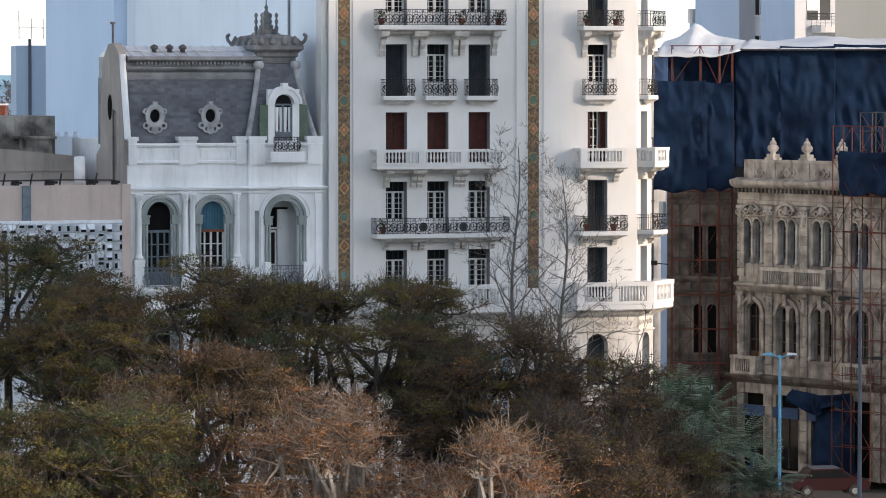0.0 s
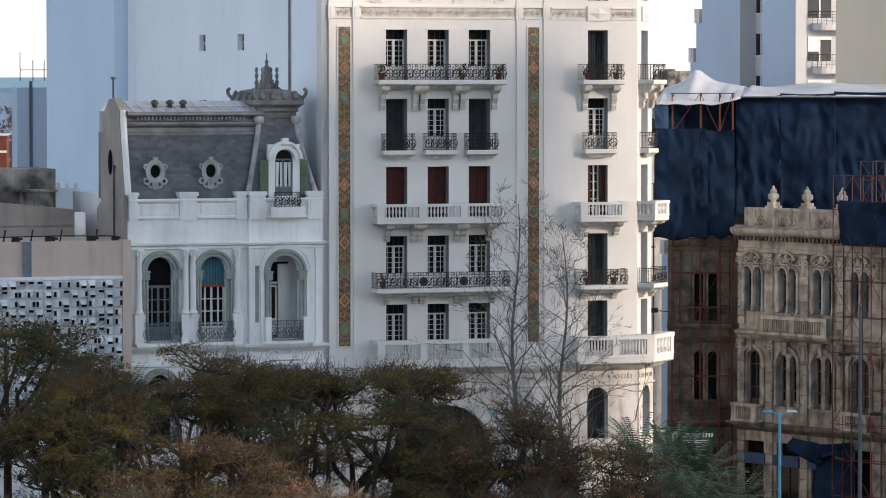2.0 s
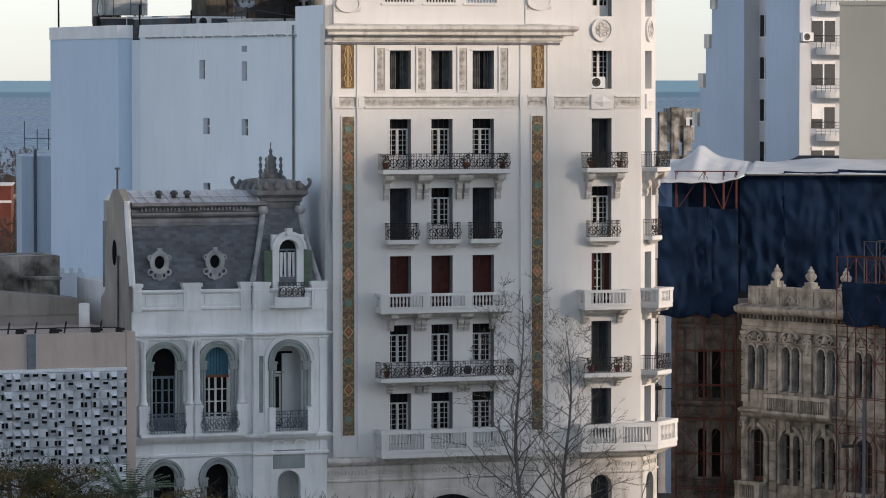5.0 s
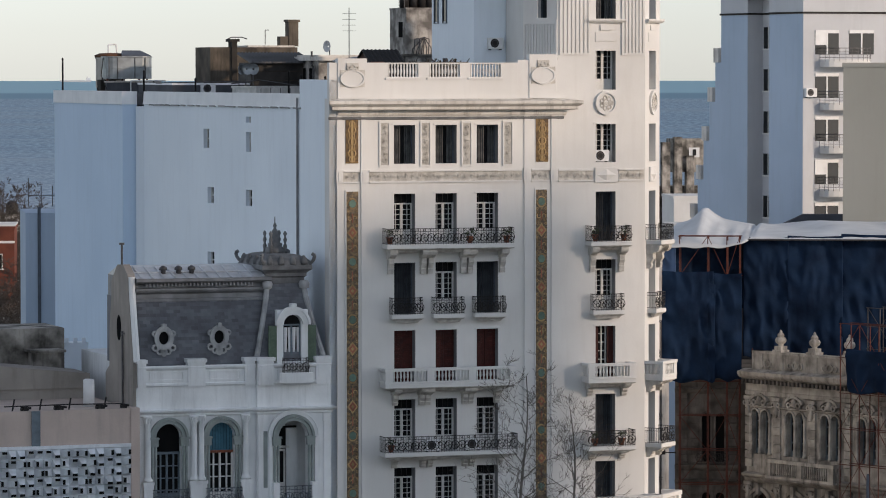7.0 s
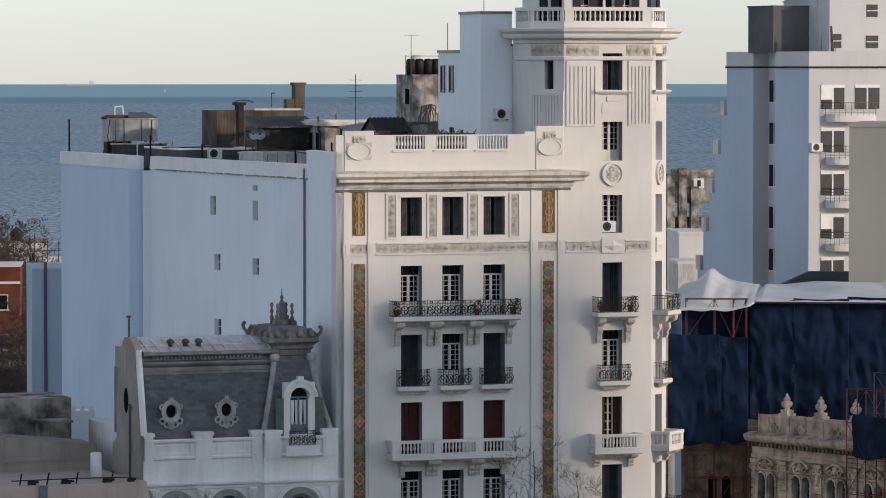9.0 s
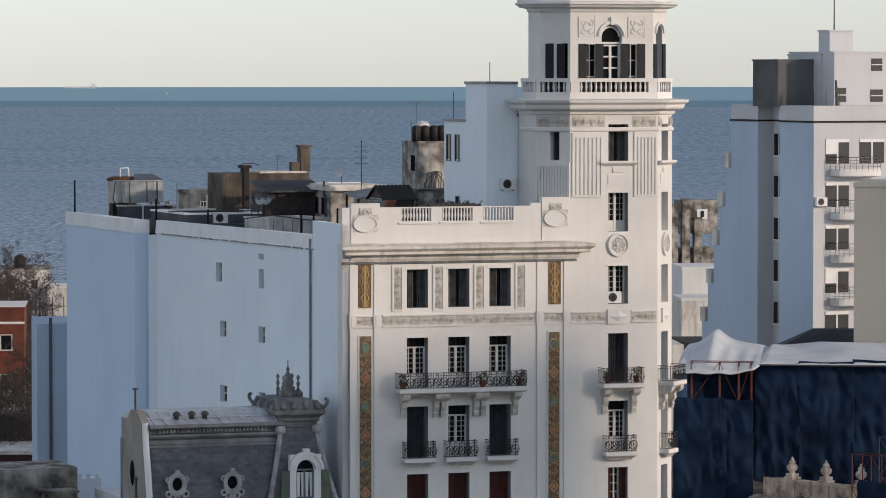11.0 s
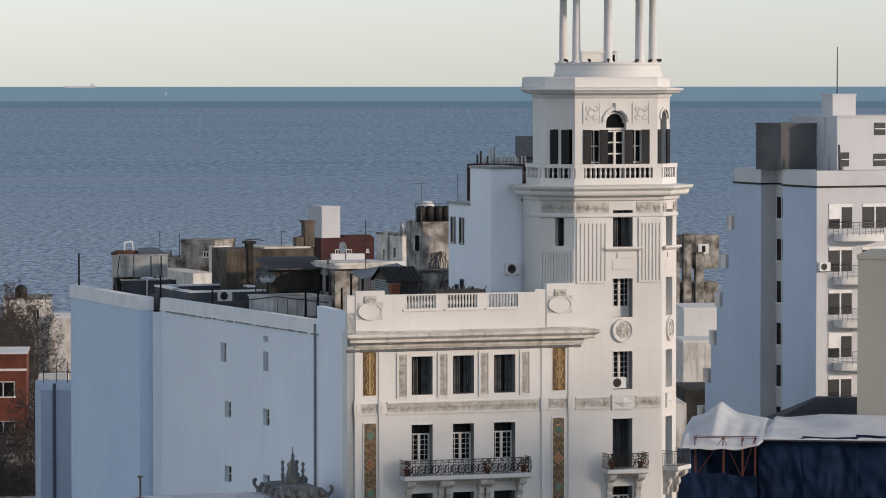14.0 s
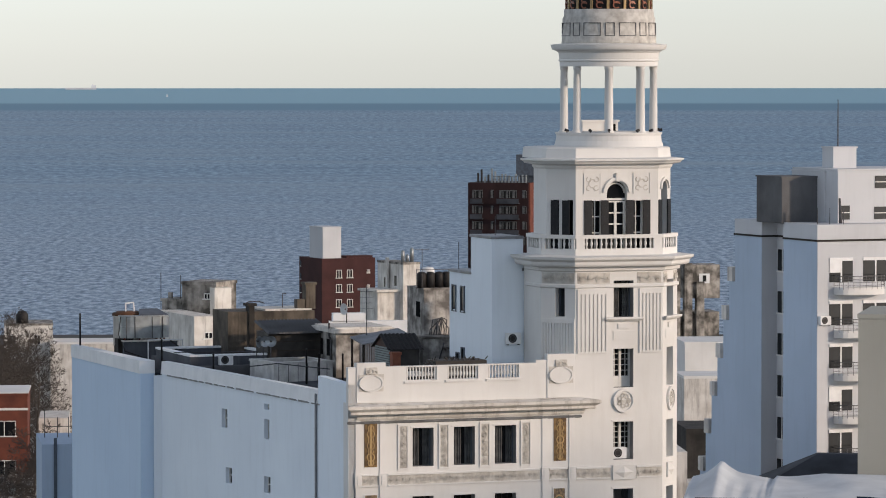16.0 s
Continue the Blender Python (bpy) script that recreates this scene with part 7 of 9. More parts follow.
for i in range(6):
    bm = B()
    box(bm, 0.2 + i * 0.8, 0.35 + i * 0.8, 0, 0.3, 0, 0.7)
    part("pier", bm, CONCRETE, dark)

shed = thing("tin_shed", "dark wooden rooftop shed with corrugated tin roof", "shed", pose(-9.3, 219.6, RT + 0.3, 0, 0, 19))
bm = B()
box(bm, 0, 3.2, 0, 2.2, 0, 2.0)
part("wall", bm, TIN, shed)
bm = B()
edge = [(-0.1 + 0.1 * i, 0.1 * (i % 2)) for i in range(36)]
loft(bm, [[(x, y, z + dz) for x, dz in edge] + [(x, y, z - 0.04) for x, dz in edge[::-1]] for y, z in ((-0.35, 2.0), (2.3, 2.5))])
part("roof", bm, GREYWALL, shed)
bm = B()
box(bm, -0.1, 3.4, -0.1, 2.4, -0.32, 0.0)
part("plinth", bm, FOIL, shed)
bm = B()
for z in (0.5, 1.0, 1.5):
    box(bm, 0.1, 3.1, -0.03, 0, z, z + 0.06)
part("batten", bm, BARK, shed)
for x in (0.0, 0.36, 0.75):
    d = thing("satellite_dish", "small grey satellite dish", "satellite dish", pose(-9.85 + x, 217.9 + x * 0.4, RT + 1.0, 0, 0, 50 - 60 * x), "dishes")
    bm = B()
    tube(bm, (0, 0, 0), (0, 0, 0.9), 0.03, k=6)
    part("mast", bm, PIPE, d)
    bm = B()
    loft(bm, [[(r * math.cos(i * math.pi / 8), -0.1 - b, 0.95 + r * math.sin(i * math.pi / 8)) for i in range(16)] for r, b in ((0.05, 0.0), (0.18, 0.04), (0.3, 0.1))], cap=False)
    part("dish", bm, STEEL, d)

# low parapets, rails and pipes on the roof
deck = roof_thing("roof_deck", "stained light-coloured raised roof slab and kerbs", "roof")
for x0, x1, y0, y1, h, m in ((-1.6, 1.5, 36.0, 36.3, 1.2, TERRACE), (0.2, 2.4, 27.4, 27.7, 0.9, STUCCO_OLD), (4.0, 7.5, 9.5, 12, 1.0, TIN)):
    bm = B()
    box(bm, x0, x1, y0, y1, RT, RT + h), box(bm, x0 - 0.06, x1 + 0.06, y0 - 0.06, y1 + 0.06, RT + h, RT + h + 0.09, 1)
    part("kerb", bm, [m, STUCCO_OLD], deck)
# dark painted well with pale coping, and a box lined with aluminium foil
for m, w, d, h, t, mat, cap in ((pose(-13.4, 218.3, RT + 0.6, 0, 0, 20), 4.9, 6.6, 0.5, 0.3, TERRACE, COPING), (pose(-8.8, 214.9, RT, 0, 0, 26), 3.4, 3.2, 0.95, 0.22, FOIL, FOIL)):
    for x0, x1, y0, y1 in ((0, w, 0, t), (0, w, d - t, d), (0, t, t, d - t), (w - t, w, t, d - t)):
        bm = B()
        box(bm, x0, x1, y0, y1, 0, h), box(bm, x0 - 0.05, x1 + 0.05, y0 - 0.05, y1 + 0.05, h, h + 0.1, 1)
        part("kerb", bm, [mat, cap], deck).matrix_local = FRONT.inverted() @ m
bm = B()
box(bm, 0, 8.0, 0, 9.0, 0, 0.62)
part("raised_slab", bm, GREYWALL, deck).matrix_local = FRONT.inverted() @ pose(-13.0, 217.6, RT, 0, 0, 20)
bm = B()
for i in range(6):
    box(bm, 0.25 + i * 0.56, 0.28 + i * 0.56, -0.012, 0, 0, 0.95)
part("foil_seam", bm, GREYWALL, deck).matrix_local = FRONT.inverted() @ pose(-8.8, 214.9, RT, 0, 0, 26)
bm = B()
path_tube(bm, [(-1.2, 27, RT + 1.2), (3, 25, RT + 1.3)], 0.03, 5)
part("pipe", bm, PIPE, deck)
bm = B()
path_tube(bm, [(-0.2, 16, RT + 1.2), (1, 15, RT + 1.4), (4, 15.5, RT + 1.0)], 0.03, 5)
part("pipe", bm, PIPE, deck)
for x, y, h in ((-1.6, 28, 1.9), (4.2, 18.0, 1.7), (3.7, 18.6, 1.9), (5.6, 18.3, 1.6), (-0.4, 22, 1.5), (-3.0, 40.5, 2.6)):
    bm = B()
    lathe(bm, x, y, [(0.06, RT), (0.05, RT + h - 0.12), (0.075, RT + h - 0.1), (0.02, RT + h)], 8)
    part("vent_pipe", bm, IRON, deck)
bm = B()
for i in range(14):
    tube(bm, (0.6 + i * 0.62, 0.75, RT), (0.6 + i * 0.62, 0.75, 32.4), 0.015, k=4)
part("rail", bm, PIPE, deck)
# tangle of old cane matting above the parapet
bm = B()
random.seed(33)
for i in range(60):
    x = 5.0 + random.random() * 2.6
    tube(bm, (x, 2.0 + random.random(), 32.0 + random.random() * 0.4), (x + random.uniform(-0.8, 0.8), 2.5, 32.6 + random.random() * 0.35), 0.025, k=4)
box(bm, 5.2, 7.85, 2.2, 3.6, 31.9, 32.75)
tagged(part("cane_awning", bm, TIN), "dark rooftop pergola with ragged cane matting", "pergola").matrix_world = FRONT

lift = thing("lift_tower", "stained concrete lift tower with black water tanks", "rooftop building", pose(-0.89, 212, RT, 0, 0, 19))
bm = B()
box(bm, 0, 1.5, 0, 2.7, 0, 5.1), box(bm, -0.03, 1.5, -0.03, 2.7, 5.06, 5.14)
part("wall", bm, LIFTWALL, lift)
bm = B()
box(bm, -0.03, -0.005, 0.6, 1.2, 3.6, 4.4), box(bm, -0.03, -0.005, 1.5, 1.9, 1.6, 2.4)
part("window", bm, DARK, lift)
bm = B()
box(bm, -0.15, 0.9, -0.9, 0, 1.9, 2.05), box(bm, -0.15, -0.05, -0.9, 0, 2.05, 2.55), box(bm, -0.15, 0.9, -0.9, -0.8, 2.05, 2.5)
part("ledge", bm, CONCRETE, lift)
for x in (0.05, 0.52, 1.0, 1.42):
    bm = B()
    lathe(bm, x, 0.5, [(0.02, 5.13), (0.24, 5.13), (0.25, 5.85), (0.17, 5.95), (0.02, 5.97)], 14)
    part("tank", bm, IRON, lift)
bm = B()
lathe(bm, 0.7, 1.4, [(0.02, 5.13), (0.34, 5.13), (0.35, 6.05), (0.25, 6.15), (0.02, 6.18)], 16)
part("tank", bm, WHITE, lift, "white water tank")
bm = B()
for x in (-0.4, 1.5):
    tube(bm, (x, 0, 5.1), (x, 0, 6.15), 0.02, k=4)
path_tube(bm, [(-0.4, 0, 6.1), (1.5, 0, 6.1)], 0.02, 4), path_tube(bm, [(-0.1, 0, 5.1), (-0.1, 0, 7.2)], 0.02, 4), path_tube(bm, [(-0.5, 0, 7.15), (0.3, 0, 7.15)], 0.015, 4)
for i in range(9):
    path_tube(bm, [(0.1 + i * 0.14, -0.3, 1.9 + (i % 3) * 0.3), (0.2 + i * 0.13, -0.4, 3.0 + (i % 2) * 0.5), (0.9, -0.2, 3.6)], 0.03, 4)
part("pipework", bm, PIPE, lift)


# ---- plain city buildings ----
def city_block(name, label, m, w, d, z0, z1, mat, front=(), side=(), coping=None, roof=None):
    """A block with its windows; front and side list (x, z, width, height)."""
    t = thing(name, label, "building", m)
    bm = B()
    box(bm, 0, w, 0, d, z0, z1)
    part("wall", bm, mat, t)
    if coping:
        bm = B()
        box(bm, -0.06, w + 0.06, -0.06, d + 0.06, z1, z1 + 0.25)
        part("coping", bm, coping, t)
    for x, z, ww, hh in front:
        def mk(ww=ww, hh=hh):
            bm = B()
            box(bm, -ww / 2, ww / 2, -0.01, 0.02, 0, hh, 1)
            for a in (-ww / 2, ww / 2 - 0.08, -0.04):
                box(bm, a, a + 0.08, -0.05, -0.01, 0, hh)
            box(bm, -ww / 2, ww / 2, -0.05, -0.01, hh - 0.08, hh), box(bm, -ww / 2 - 0.1, ww / 2 + 0.1, -0.12, 0, -0.1, 0)
            return bm, [FRAME, GLASS]
        key = ("city_window", ww, hh)
        if key not in made:
            split_glass(key, *mk())
        part("pane", made[(*key, "pane")], None, part("window", made[key], None, t, loc=(x, 0, z)))
    for y, z, ww, hh in side:
        bm = B()
        box(bm, -0.02, 0.02, y - ww / 2, y + ww / 2, z, z + hh), box(bm, -0.06, 0, y - ww / 2 - 0.05, y + ww / 2 + 0.05, z - 0.1, z, 1)
        part("window", bm, [GLASS, FRAME], t)
    return t


# apartment block with curved balconies; its side is coloured for blue sky shade
RB = pose(24.12, 259.6, 0, 0, 0, 23)
apt = thing("balcony_apartments", "pale apartment block with blue-shaded side and curved balconies", "building", RB)
for a in ((0, 9.5, 0, 4.6, 0, 36.0), (1.1, 9.5, 4.6, 7.6, 0, 36.0), (0, 9.5, 7.6, 11.4, 0, 36.0)):
    bm = B()
    box(bm, *a)
    part("wall", bm, APT, apt)
for a in ((-0.03, 9.5, -0.03, 4.62, 36.0, 36.97), (1.08, 9.5, 4.62, 7.58, 36.0, 36.97), (-0.03, 9.5, 7.58, 11.43, 36.0, 36.97)):
    bm = B()
    box(bm, *a)
    part("parapet", bm, APT, apt)
# thin skins that paint the blue shade onto the gable
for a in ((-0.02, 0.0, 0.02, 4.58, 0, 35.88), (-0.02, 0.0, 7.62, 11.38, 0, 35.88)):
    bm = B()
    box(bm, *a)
    part("gable_face", bm, SHADE_BLUE, apt, "render toned blue for sky shade")
bm = B()
for a in ((-0.08, 9.5, -0.08, 4.6, 35.9, 36.02), (-0.08, 1.0, 7.55, 11.5, 35.9, 36.02), (1.02, 1.1, 4.6, 7.6, 35.9, 36.02)):
    box(bm, *a)
part("band", bm, SOOT, apt, "thin dark band under the parapet")
for i in range(9):
    z = 33.7 - i * 2.75
    bm = B()
    box(bm, 1.06, 1.12, 6.0, 7.4, z, z + 1.4), box(bm, 1.0, 1.1, 5.9, 7.5, z - 0.1, z, 1), box(bm, 1.02, 1.06, 6.66, 6.74, z, z + 1.4, 1)
    split_glass(("well_window", i), bm, [GLASS, FRAME])
    part("pane", made[("well_window", i, "pane")], None, part("window", made[("well_window", i)], None, apt))
    for j, (x, w) in enumerate(((1.7, 1.7), (4.2, 1.8), (7.6, 1.8))):
        bm = B()
        box(bm, x - w / 2, x + w / 2, -0.02, 0.02, z - 0.4, z + 1.1), box(bm, x - 0.05, x + 0.05, -0.06, -0.02, z - 0.4, z + 1.1, 1), box(bm, x - w / 2, x + w / 2, -0.07, -0.02, z + 0.95, z + 1.15, 1)
        key = ("flat_window", i, j)
        split_glass(key, bm, [GLASS, WHITE])
        win = part("window", made[key], None, apt)
        part("pane", made[(*key, "pane")], None, win)
        if (i + j) % 3 == 0:
            bm = B()
            box(bm, x - w / 2, x - 0.05, -0.05, -0.024, z + (0.2, 0.45, 0.05)[(i * 2 + j) % 3], z + 0.95)
            part("blind", bm, WHITE, win)
    bm = B()
    pts = [(1.2, 0.0)] + [(2.9 + 1.7 * math.cos(math.pi + a), -0.15 - 1.0 * math.sin(a) ** 0.6) for a in [math.pi * q / 12 for q in range(1, 12)]] + [(4.6, 0.0)]
    prism(bm, pts, z - 1.2, z - 0.72)
    bl = part("balcony", bm, STUCCO, apt)
    bm = B()
    for p, q in zip(pts, pts[1:]):
        tube(bm, (*p, z + 0.0), (*q, z + 0.0), 0.03, k=4), tube(bm, (*p, z - 0.4), (*q, z - 0.4), 0.015, k=4)
        tube(bm, (*p, z - 0.85), (*p, z), 0.015, k=4)
        tube(bm, (*p, z - 0.6), (*q, z - 0.6), 0.015, k=4), tube(bm, (*p, z - 0.2), (*q, z - 0.2), 0.015, k=4)
    part("railing", bm, PIPE, bl)
    bm = B()
    back = 11.4 + 0.85 * (i + 1)
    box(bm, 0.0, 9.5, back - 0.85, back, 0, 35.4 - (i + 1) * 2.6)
    part("rear_step", bm, SHADE_BLUE, apt, "stepped rear of the flats toned for blue shade")
    bm = B()
    box(bm, -0.1, 0.8, back - 0.6, back + 0.1, 35.4 - (i + 1) * 2.6, 35.4 - (i + 1) * 2.6 + 0.95)
    part("terrace_wall", bm, STUCCO_OLD, apt)
for b, m in (((-0.2, 2.4, 4.5, 8.0, 36.9, 39.85), GREYWALL), ((2.4, 3.2, 3.5, 8.0, 36.9, 40.2), APT), ((2.5, 9.0, 1.9, 8.0, 36.9, 40.35), APT), ((3.3, 5.0, 4.0, 5.5, 40.3, 41.75), APT)):
    bm = B()
    box(bm, *b), box(bm, b[0] - 0.06, b[1] + 0.06, b[2] - 0.06, b[3] + 0.06, b[5], b[5] + 0.1)
    part("rooftop_room", bm, m, apt)
for x, z, w, h in ((3.0, 37.2, 0.7, 0.9), (5.6, 37.2, 0.9, 0.8), (5.6, 39.2, 0.8, 0.8), (8, 37.3, 1.0, 0.9)):
    bm = B()
    box(bm, x - w / 2, x + w / 2, 1.86, 1.9, z, z + h), box(bm, x - w / 2, x + w / 2, 1.84, 1.87, z + h / 2 - 0.03, z + h / 2 + 0.03, 1)
    part("window", bm, [GLASS, FRAME], apt)
for p, q, r in (((3.9, 4.5, 41.7), (3.9, 4.5, 44.9), 0.05), ((0.3, 0.6, 36.9), (0.3, 0.6, 38.0), 0.03), ((1.2, 0.6, 36.9), (1.2, 0.6, 38.0), 0.03), ((2.2, 0.6, 36.9), (2.2, 0.6, 38.0), 0.03), ((2.5, 1.5, 36.9), (2.4, 1.5, 38.6), 0.12)):
    bm = B()
    tube(bm, p, q, r, r * 0.6, k=6)
    part("antenna", bm, PIPE, apt)
ac_unit(RB @ pose(0.45, -0.02, 30.6))
city_block("beige_block", "plain beige rendered blind gable wall", pose(24.25, 236, 0, 0, 0, -12), 12, 8, 0, 32.5, BEIGE, coping=BEIGE)
hip = thing("hipped_roof", "dark grey hipped roof behind the white cover", "roof", pose(17.5, 243, 0, 0, 0, -6))
bm = B()
loft(bm, [[(1, 0, 0), (12, 0, 0), (12, 9, 0), (1, 9, 0)], [(1, 0, 21.6), (12, 0, 21.6), (12, 9, 21.6), (1, 9, 21.6)], [(5, 4, 23.6), (12, 4, 23.6), (12, 5, 23.6), (5, 5, 23.6)]])
part("slope", bm, ROOFING, hip)

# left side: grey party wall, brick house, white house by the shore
# this wall's colour holds its blue-grey shade as well
gw = city_block("grey_house", "narrow rendered house side toned for blue shade", pose(-24.9, 255, 0, 0, 0, 8), 6, 8, 0, 23.4, SHADE_BLUE)
bm = B()
box(bm, 0.75, 0.95, -0.08, 0, 4, 23.8)
part("pipe_chase", bm, LAMPGREY, gw)
bm = B()
for x in (0.2, 1.0, 1.7, 2.3):
    tube(bm, (x, 0.3, 23.8), (x, 0.3, 25.1 + 0.5 * (x == 0.2)), 0.03, k=5)
path_tube(bm, [(0.2, 0.3, 24.5), (2.4, 0.3, 24.5)], 0.025, 5)
part("roof_rail", bm, PIPE, gw)
bm = B()
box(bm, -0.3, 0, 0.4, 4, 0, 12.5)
part("wall", bm, SHADE_BLUE, gw)
city_block("brick_house", "orange brick house with white window frames", pose(-41.2, 350, 0, 0, 0, 4), 6.0, 8, -3, 18.6, BRICK_O, [(4.0, z, 2.0, 1.3) for z in (15.2, 11.8, 8.4)] + [(1.2, z, 1.6, 1.3) for z in (15.2, 11.8, 8.4)], coping=BRICK_O)
bm = B()
box(bm, -0.05, 6.05, -0.05, 0, 17.4, 17.6), box(bm, -0.1, 6.1, -0.1, 8.1, 18.86, 18.94)
part("band", bm, STUCCO, bpy.data.objects["brick_house"], "white painted bands")
city_block("pale_house", "pale rendered house with small windows", pose(-34.8, 356, 0, 0, 0, 4), 2.6, 8, -3, 16.2, STUCCO_OLD, [(1.3, 13, 0.7, 1.0), (1.3, 9.6, 0.7, 1.0)])
city_block("white_house", "white house near the shore", pose(-55.4, 525, 0, 0, 0, 6), 6.2, 8, -12, 13.4, STUCCO_OLD, [(1.0, 11.0, 0.9, 1.2), (4.2, 11.0, 0.9, 1.2)], coping=CONCRETE)
wt = thing("water_tank", "dark round water tank on a white roof", "water tank", pose(-53.2, 526, 13.6))
bm = B()
lathe(bm, 0, 0, [(0.8, 0), (0.8, 1.2), (0.5, 1.6), (0.1, 1.75)], 16)
part("drum", bm, IRON, wt)
city_block("low_house", "long low white roofed house", pose(-49.2, 522, 0, 0, 0, 3), 9, 8, -12, 11.2, STUCCO_OLD, coping=STUCCO)
# middle distance behind the roof
ch = city_block("concrete_house", "stained concrete rooftop house", pose(-20.7, 331, 0, 0, 0, -24), 3.1, 3.6, -3, 29.3, CONCRETE, [(2.3, 28.2, 0.6, 0.45), (2.1, 26.6, 0.9, 0.35)], coping=CONCRETE)
bm = B()
box(bm, -2.0, 0.1, 0.3, 3.0, 20, 27.9), box(bm, -2.1, 0.1, 0.2, 3.1, 27.9, 28.1), box(bm, -1.6, -1.3, 0.6, 0.9, 28.1, 28.6)
part("annex", bm, CONCRETE, ch)
bm = B()
for x, h in ((-2.2, 30.2), (-0.4, 30.0)):
    tube(bm, (x, 0.5, 27), (x, 0.5, h), 0.03, k=4)
part("aerial", bm, PIPE, ch)
city_block("white_gable_house", "weathered white house block with stained lit wall", pose(-17.95, 329, 0, 0, 0, 24), 1.45, 3.4, -3, 29.1, STUCCO_OLD)
city_block("white_annex", "pale blue and white stained low house between rooftops", pose(-19.2, 322, 0, 0, 0, 22), 2.05, 9.5, -3, 27.25, STUCCO_OLD, [(1.2, 25.5, 0.75, 0.5)])
brick = city_block("brick_apartments", "dark red brick apartment house with white windows", pose(-17.76, 650, 0, 0, 0, 25), 9.3, 9.2, -14, 16.0, BRICK, [(x, z, 1.0, 1.25) for x in (2.95, 4.85) for z in (12.9, 10.6, 8.2, 5.8)] + [(8.1, z, 0.5, 0.5) for z in (13.6, 11.2)], [(8.6, z, 0.5, 0.9) for z in (14.5, 12.4, 10.2)])
bm = B()
box(bm, 0.4, 3.6, 0.6, 5.9, 16.0, 20.9), box(bm, 0.3, 3.7, 0.5, 6.0, 20.9, 21.05)
part("stair_tower", bm, APT, brick, "pale grey stair tower")
bm = B()
box(bm, 4.4, 9.0, 0.3, 3, 16.0, 16.35)
part("parapet", bm, BRICK, brick)
wb = city_block("white_blocks", "stained white house with grey side", pose(-3.69, 480, 0, 0, 0, 28), 2.2, 6.6, -10, 23.5, STUCCO_OLD, [], [(2.0, 20.9, 0.6, 1.2), (4.6, 20.6, 0.6, 1.2)], coping=CONCRETE)
bm = B()
box(bm, -2.9, 0.0, 1.0, 5.5, 10, 20.3), box(bm, -3.2, 0.0, 0.6, 5.6, 20.3, 20.55), box(bm, -0.4, -0.1, 3.4, 3.8, 20.5, 24.2)
part("annex", bm, STUCCO_OLD, wb)
bm = B()
for x, h in ((0.3, 1.3), (0.9, 0.8), (1.5, 1.6)):
    lathe(bm, x, 0.7, [(0.22, 23.7), (0.24, 23.7 + h), (0.05, 23.9 + h)], 10)
part("tank", bm, STEEL, wb)
city_block("white_blocks", "white house with stained upper wall", pose(-1.2, 505, -2, 0, 0, 8), 4.0, 8, -10, 22.4, STUCCO_OLD)
# roof houses just behind the parapet
hut = thing("roof_hut", "cream rendered rooftop hut with flat slab roof", "rooftop hut", pose(-5.6, 218, RT, 0, 0, 19), "roof huts")
bm = B()
box(bm, 0, 2.9, 0, 3.4, 0, 2.4)
part("wall", bm, LIFTWALL, hut)
bm = B()
box(bm, -0.25, 3.3, -0.35, 3.6, 2.4, 2.62), box(bm, -0.1, 3.1, -0.15, 3.5, 2.62, 2.7)
part("roof", bm, STUCCO_OLD, hut, "stained flat roof slab with fascia")
bm = B()
for i in range(9):
    box(bm, 1.35 + i * 0.13, 1.45 + i * 0.13, -0.05 - 0.02 * (i % 2), 0.0, 0.1, 2.1)
part("curtain_door", bm, LAMPGREY, hut, "blue-grey pleated door")
for y in (1.1, 2.3):
    bm = B()
    box(bm, -0.03, 0.02, y, y + 0.5, 1.1, 2.0)
    part("window", bm, GLASS, hut)
bm = B()
path_tube(bm, [(-0.1, 0.6, 0.2), (-0.1, 0.6, 2.0), (-0.2, 0.6, 2.2), (-0.2, 0.6, 2.9)], 0.06, 8)
part("downpipe", bm, PIPE, hut)
gable = thing("gable_shed", "dark rooftop shed with corrugated gable roof", "shed", pose(-2.64, 208, RT, 0, 0, 19))
bm = B()
box(bm, 0.04, 1.6, 0.02, 2.4, 0, 2.3)
part("wall", bm, TIN, gable)
for i in range(12):
    bm = B()
    box(bm, -0.02, 0.04, 0.05, 2.35, 0.9 + i * 0.12, 0.98 + i * 0.12)
    part("louvre", bm, TRIMGREY, gable)
bm = B()
loft(bm, [[(x, 0.0, 2.3), (x, 1.2, 2.9), (x, 2.4, 2.3)] for x in (0.0, 0.06)])
part("gable_end", bm, BROWN, gable)
for s in (0, 1):
    bm = B()
    n = 18
    edge = [(-0.15 + 1.95 * i / n, 0.05 * (i % 2)) for i in range(n + 1)]
    ya, yb = (-0.2, 1.2) if s == 0 else (2.6, 1.2)
    loft(bm, [[(x, y, z + dz) for x, dz in edge] + [(x, y, z - 0.03) for x, dz in edge[::-1]] for y, z in ((ya, 2.22), (yb, 2.93))])
    part("roof", bm, IRON, gable, "blackened corrugated sheet")
lean = thing("lean_to_roof", "blue-grey sloping sheet roof on posts", "roof", pose(-4.1, 213, RT, 0, 0, 19))
bm = B()
loft(bm, [[(0, 0, 2.1), (2.7, 0, 2.5), (2.7, 2.2, 2.75), (0, 2.2, 2.35)], [(0, 0, 2.16), (2.7, 0, 2.56), (2.7, 2.2, 2.81), (0, 2.2, 2.41)]])
part("sheet", bm, ZINC, lean)
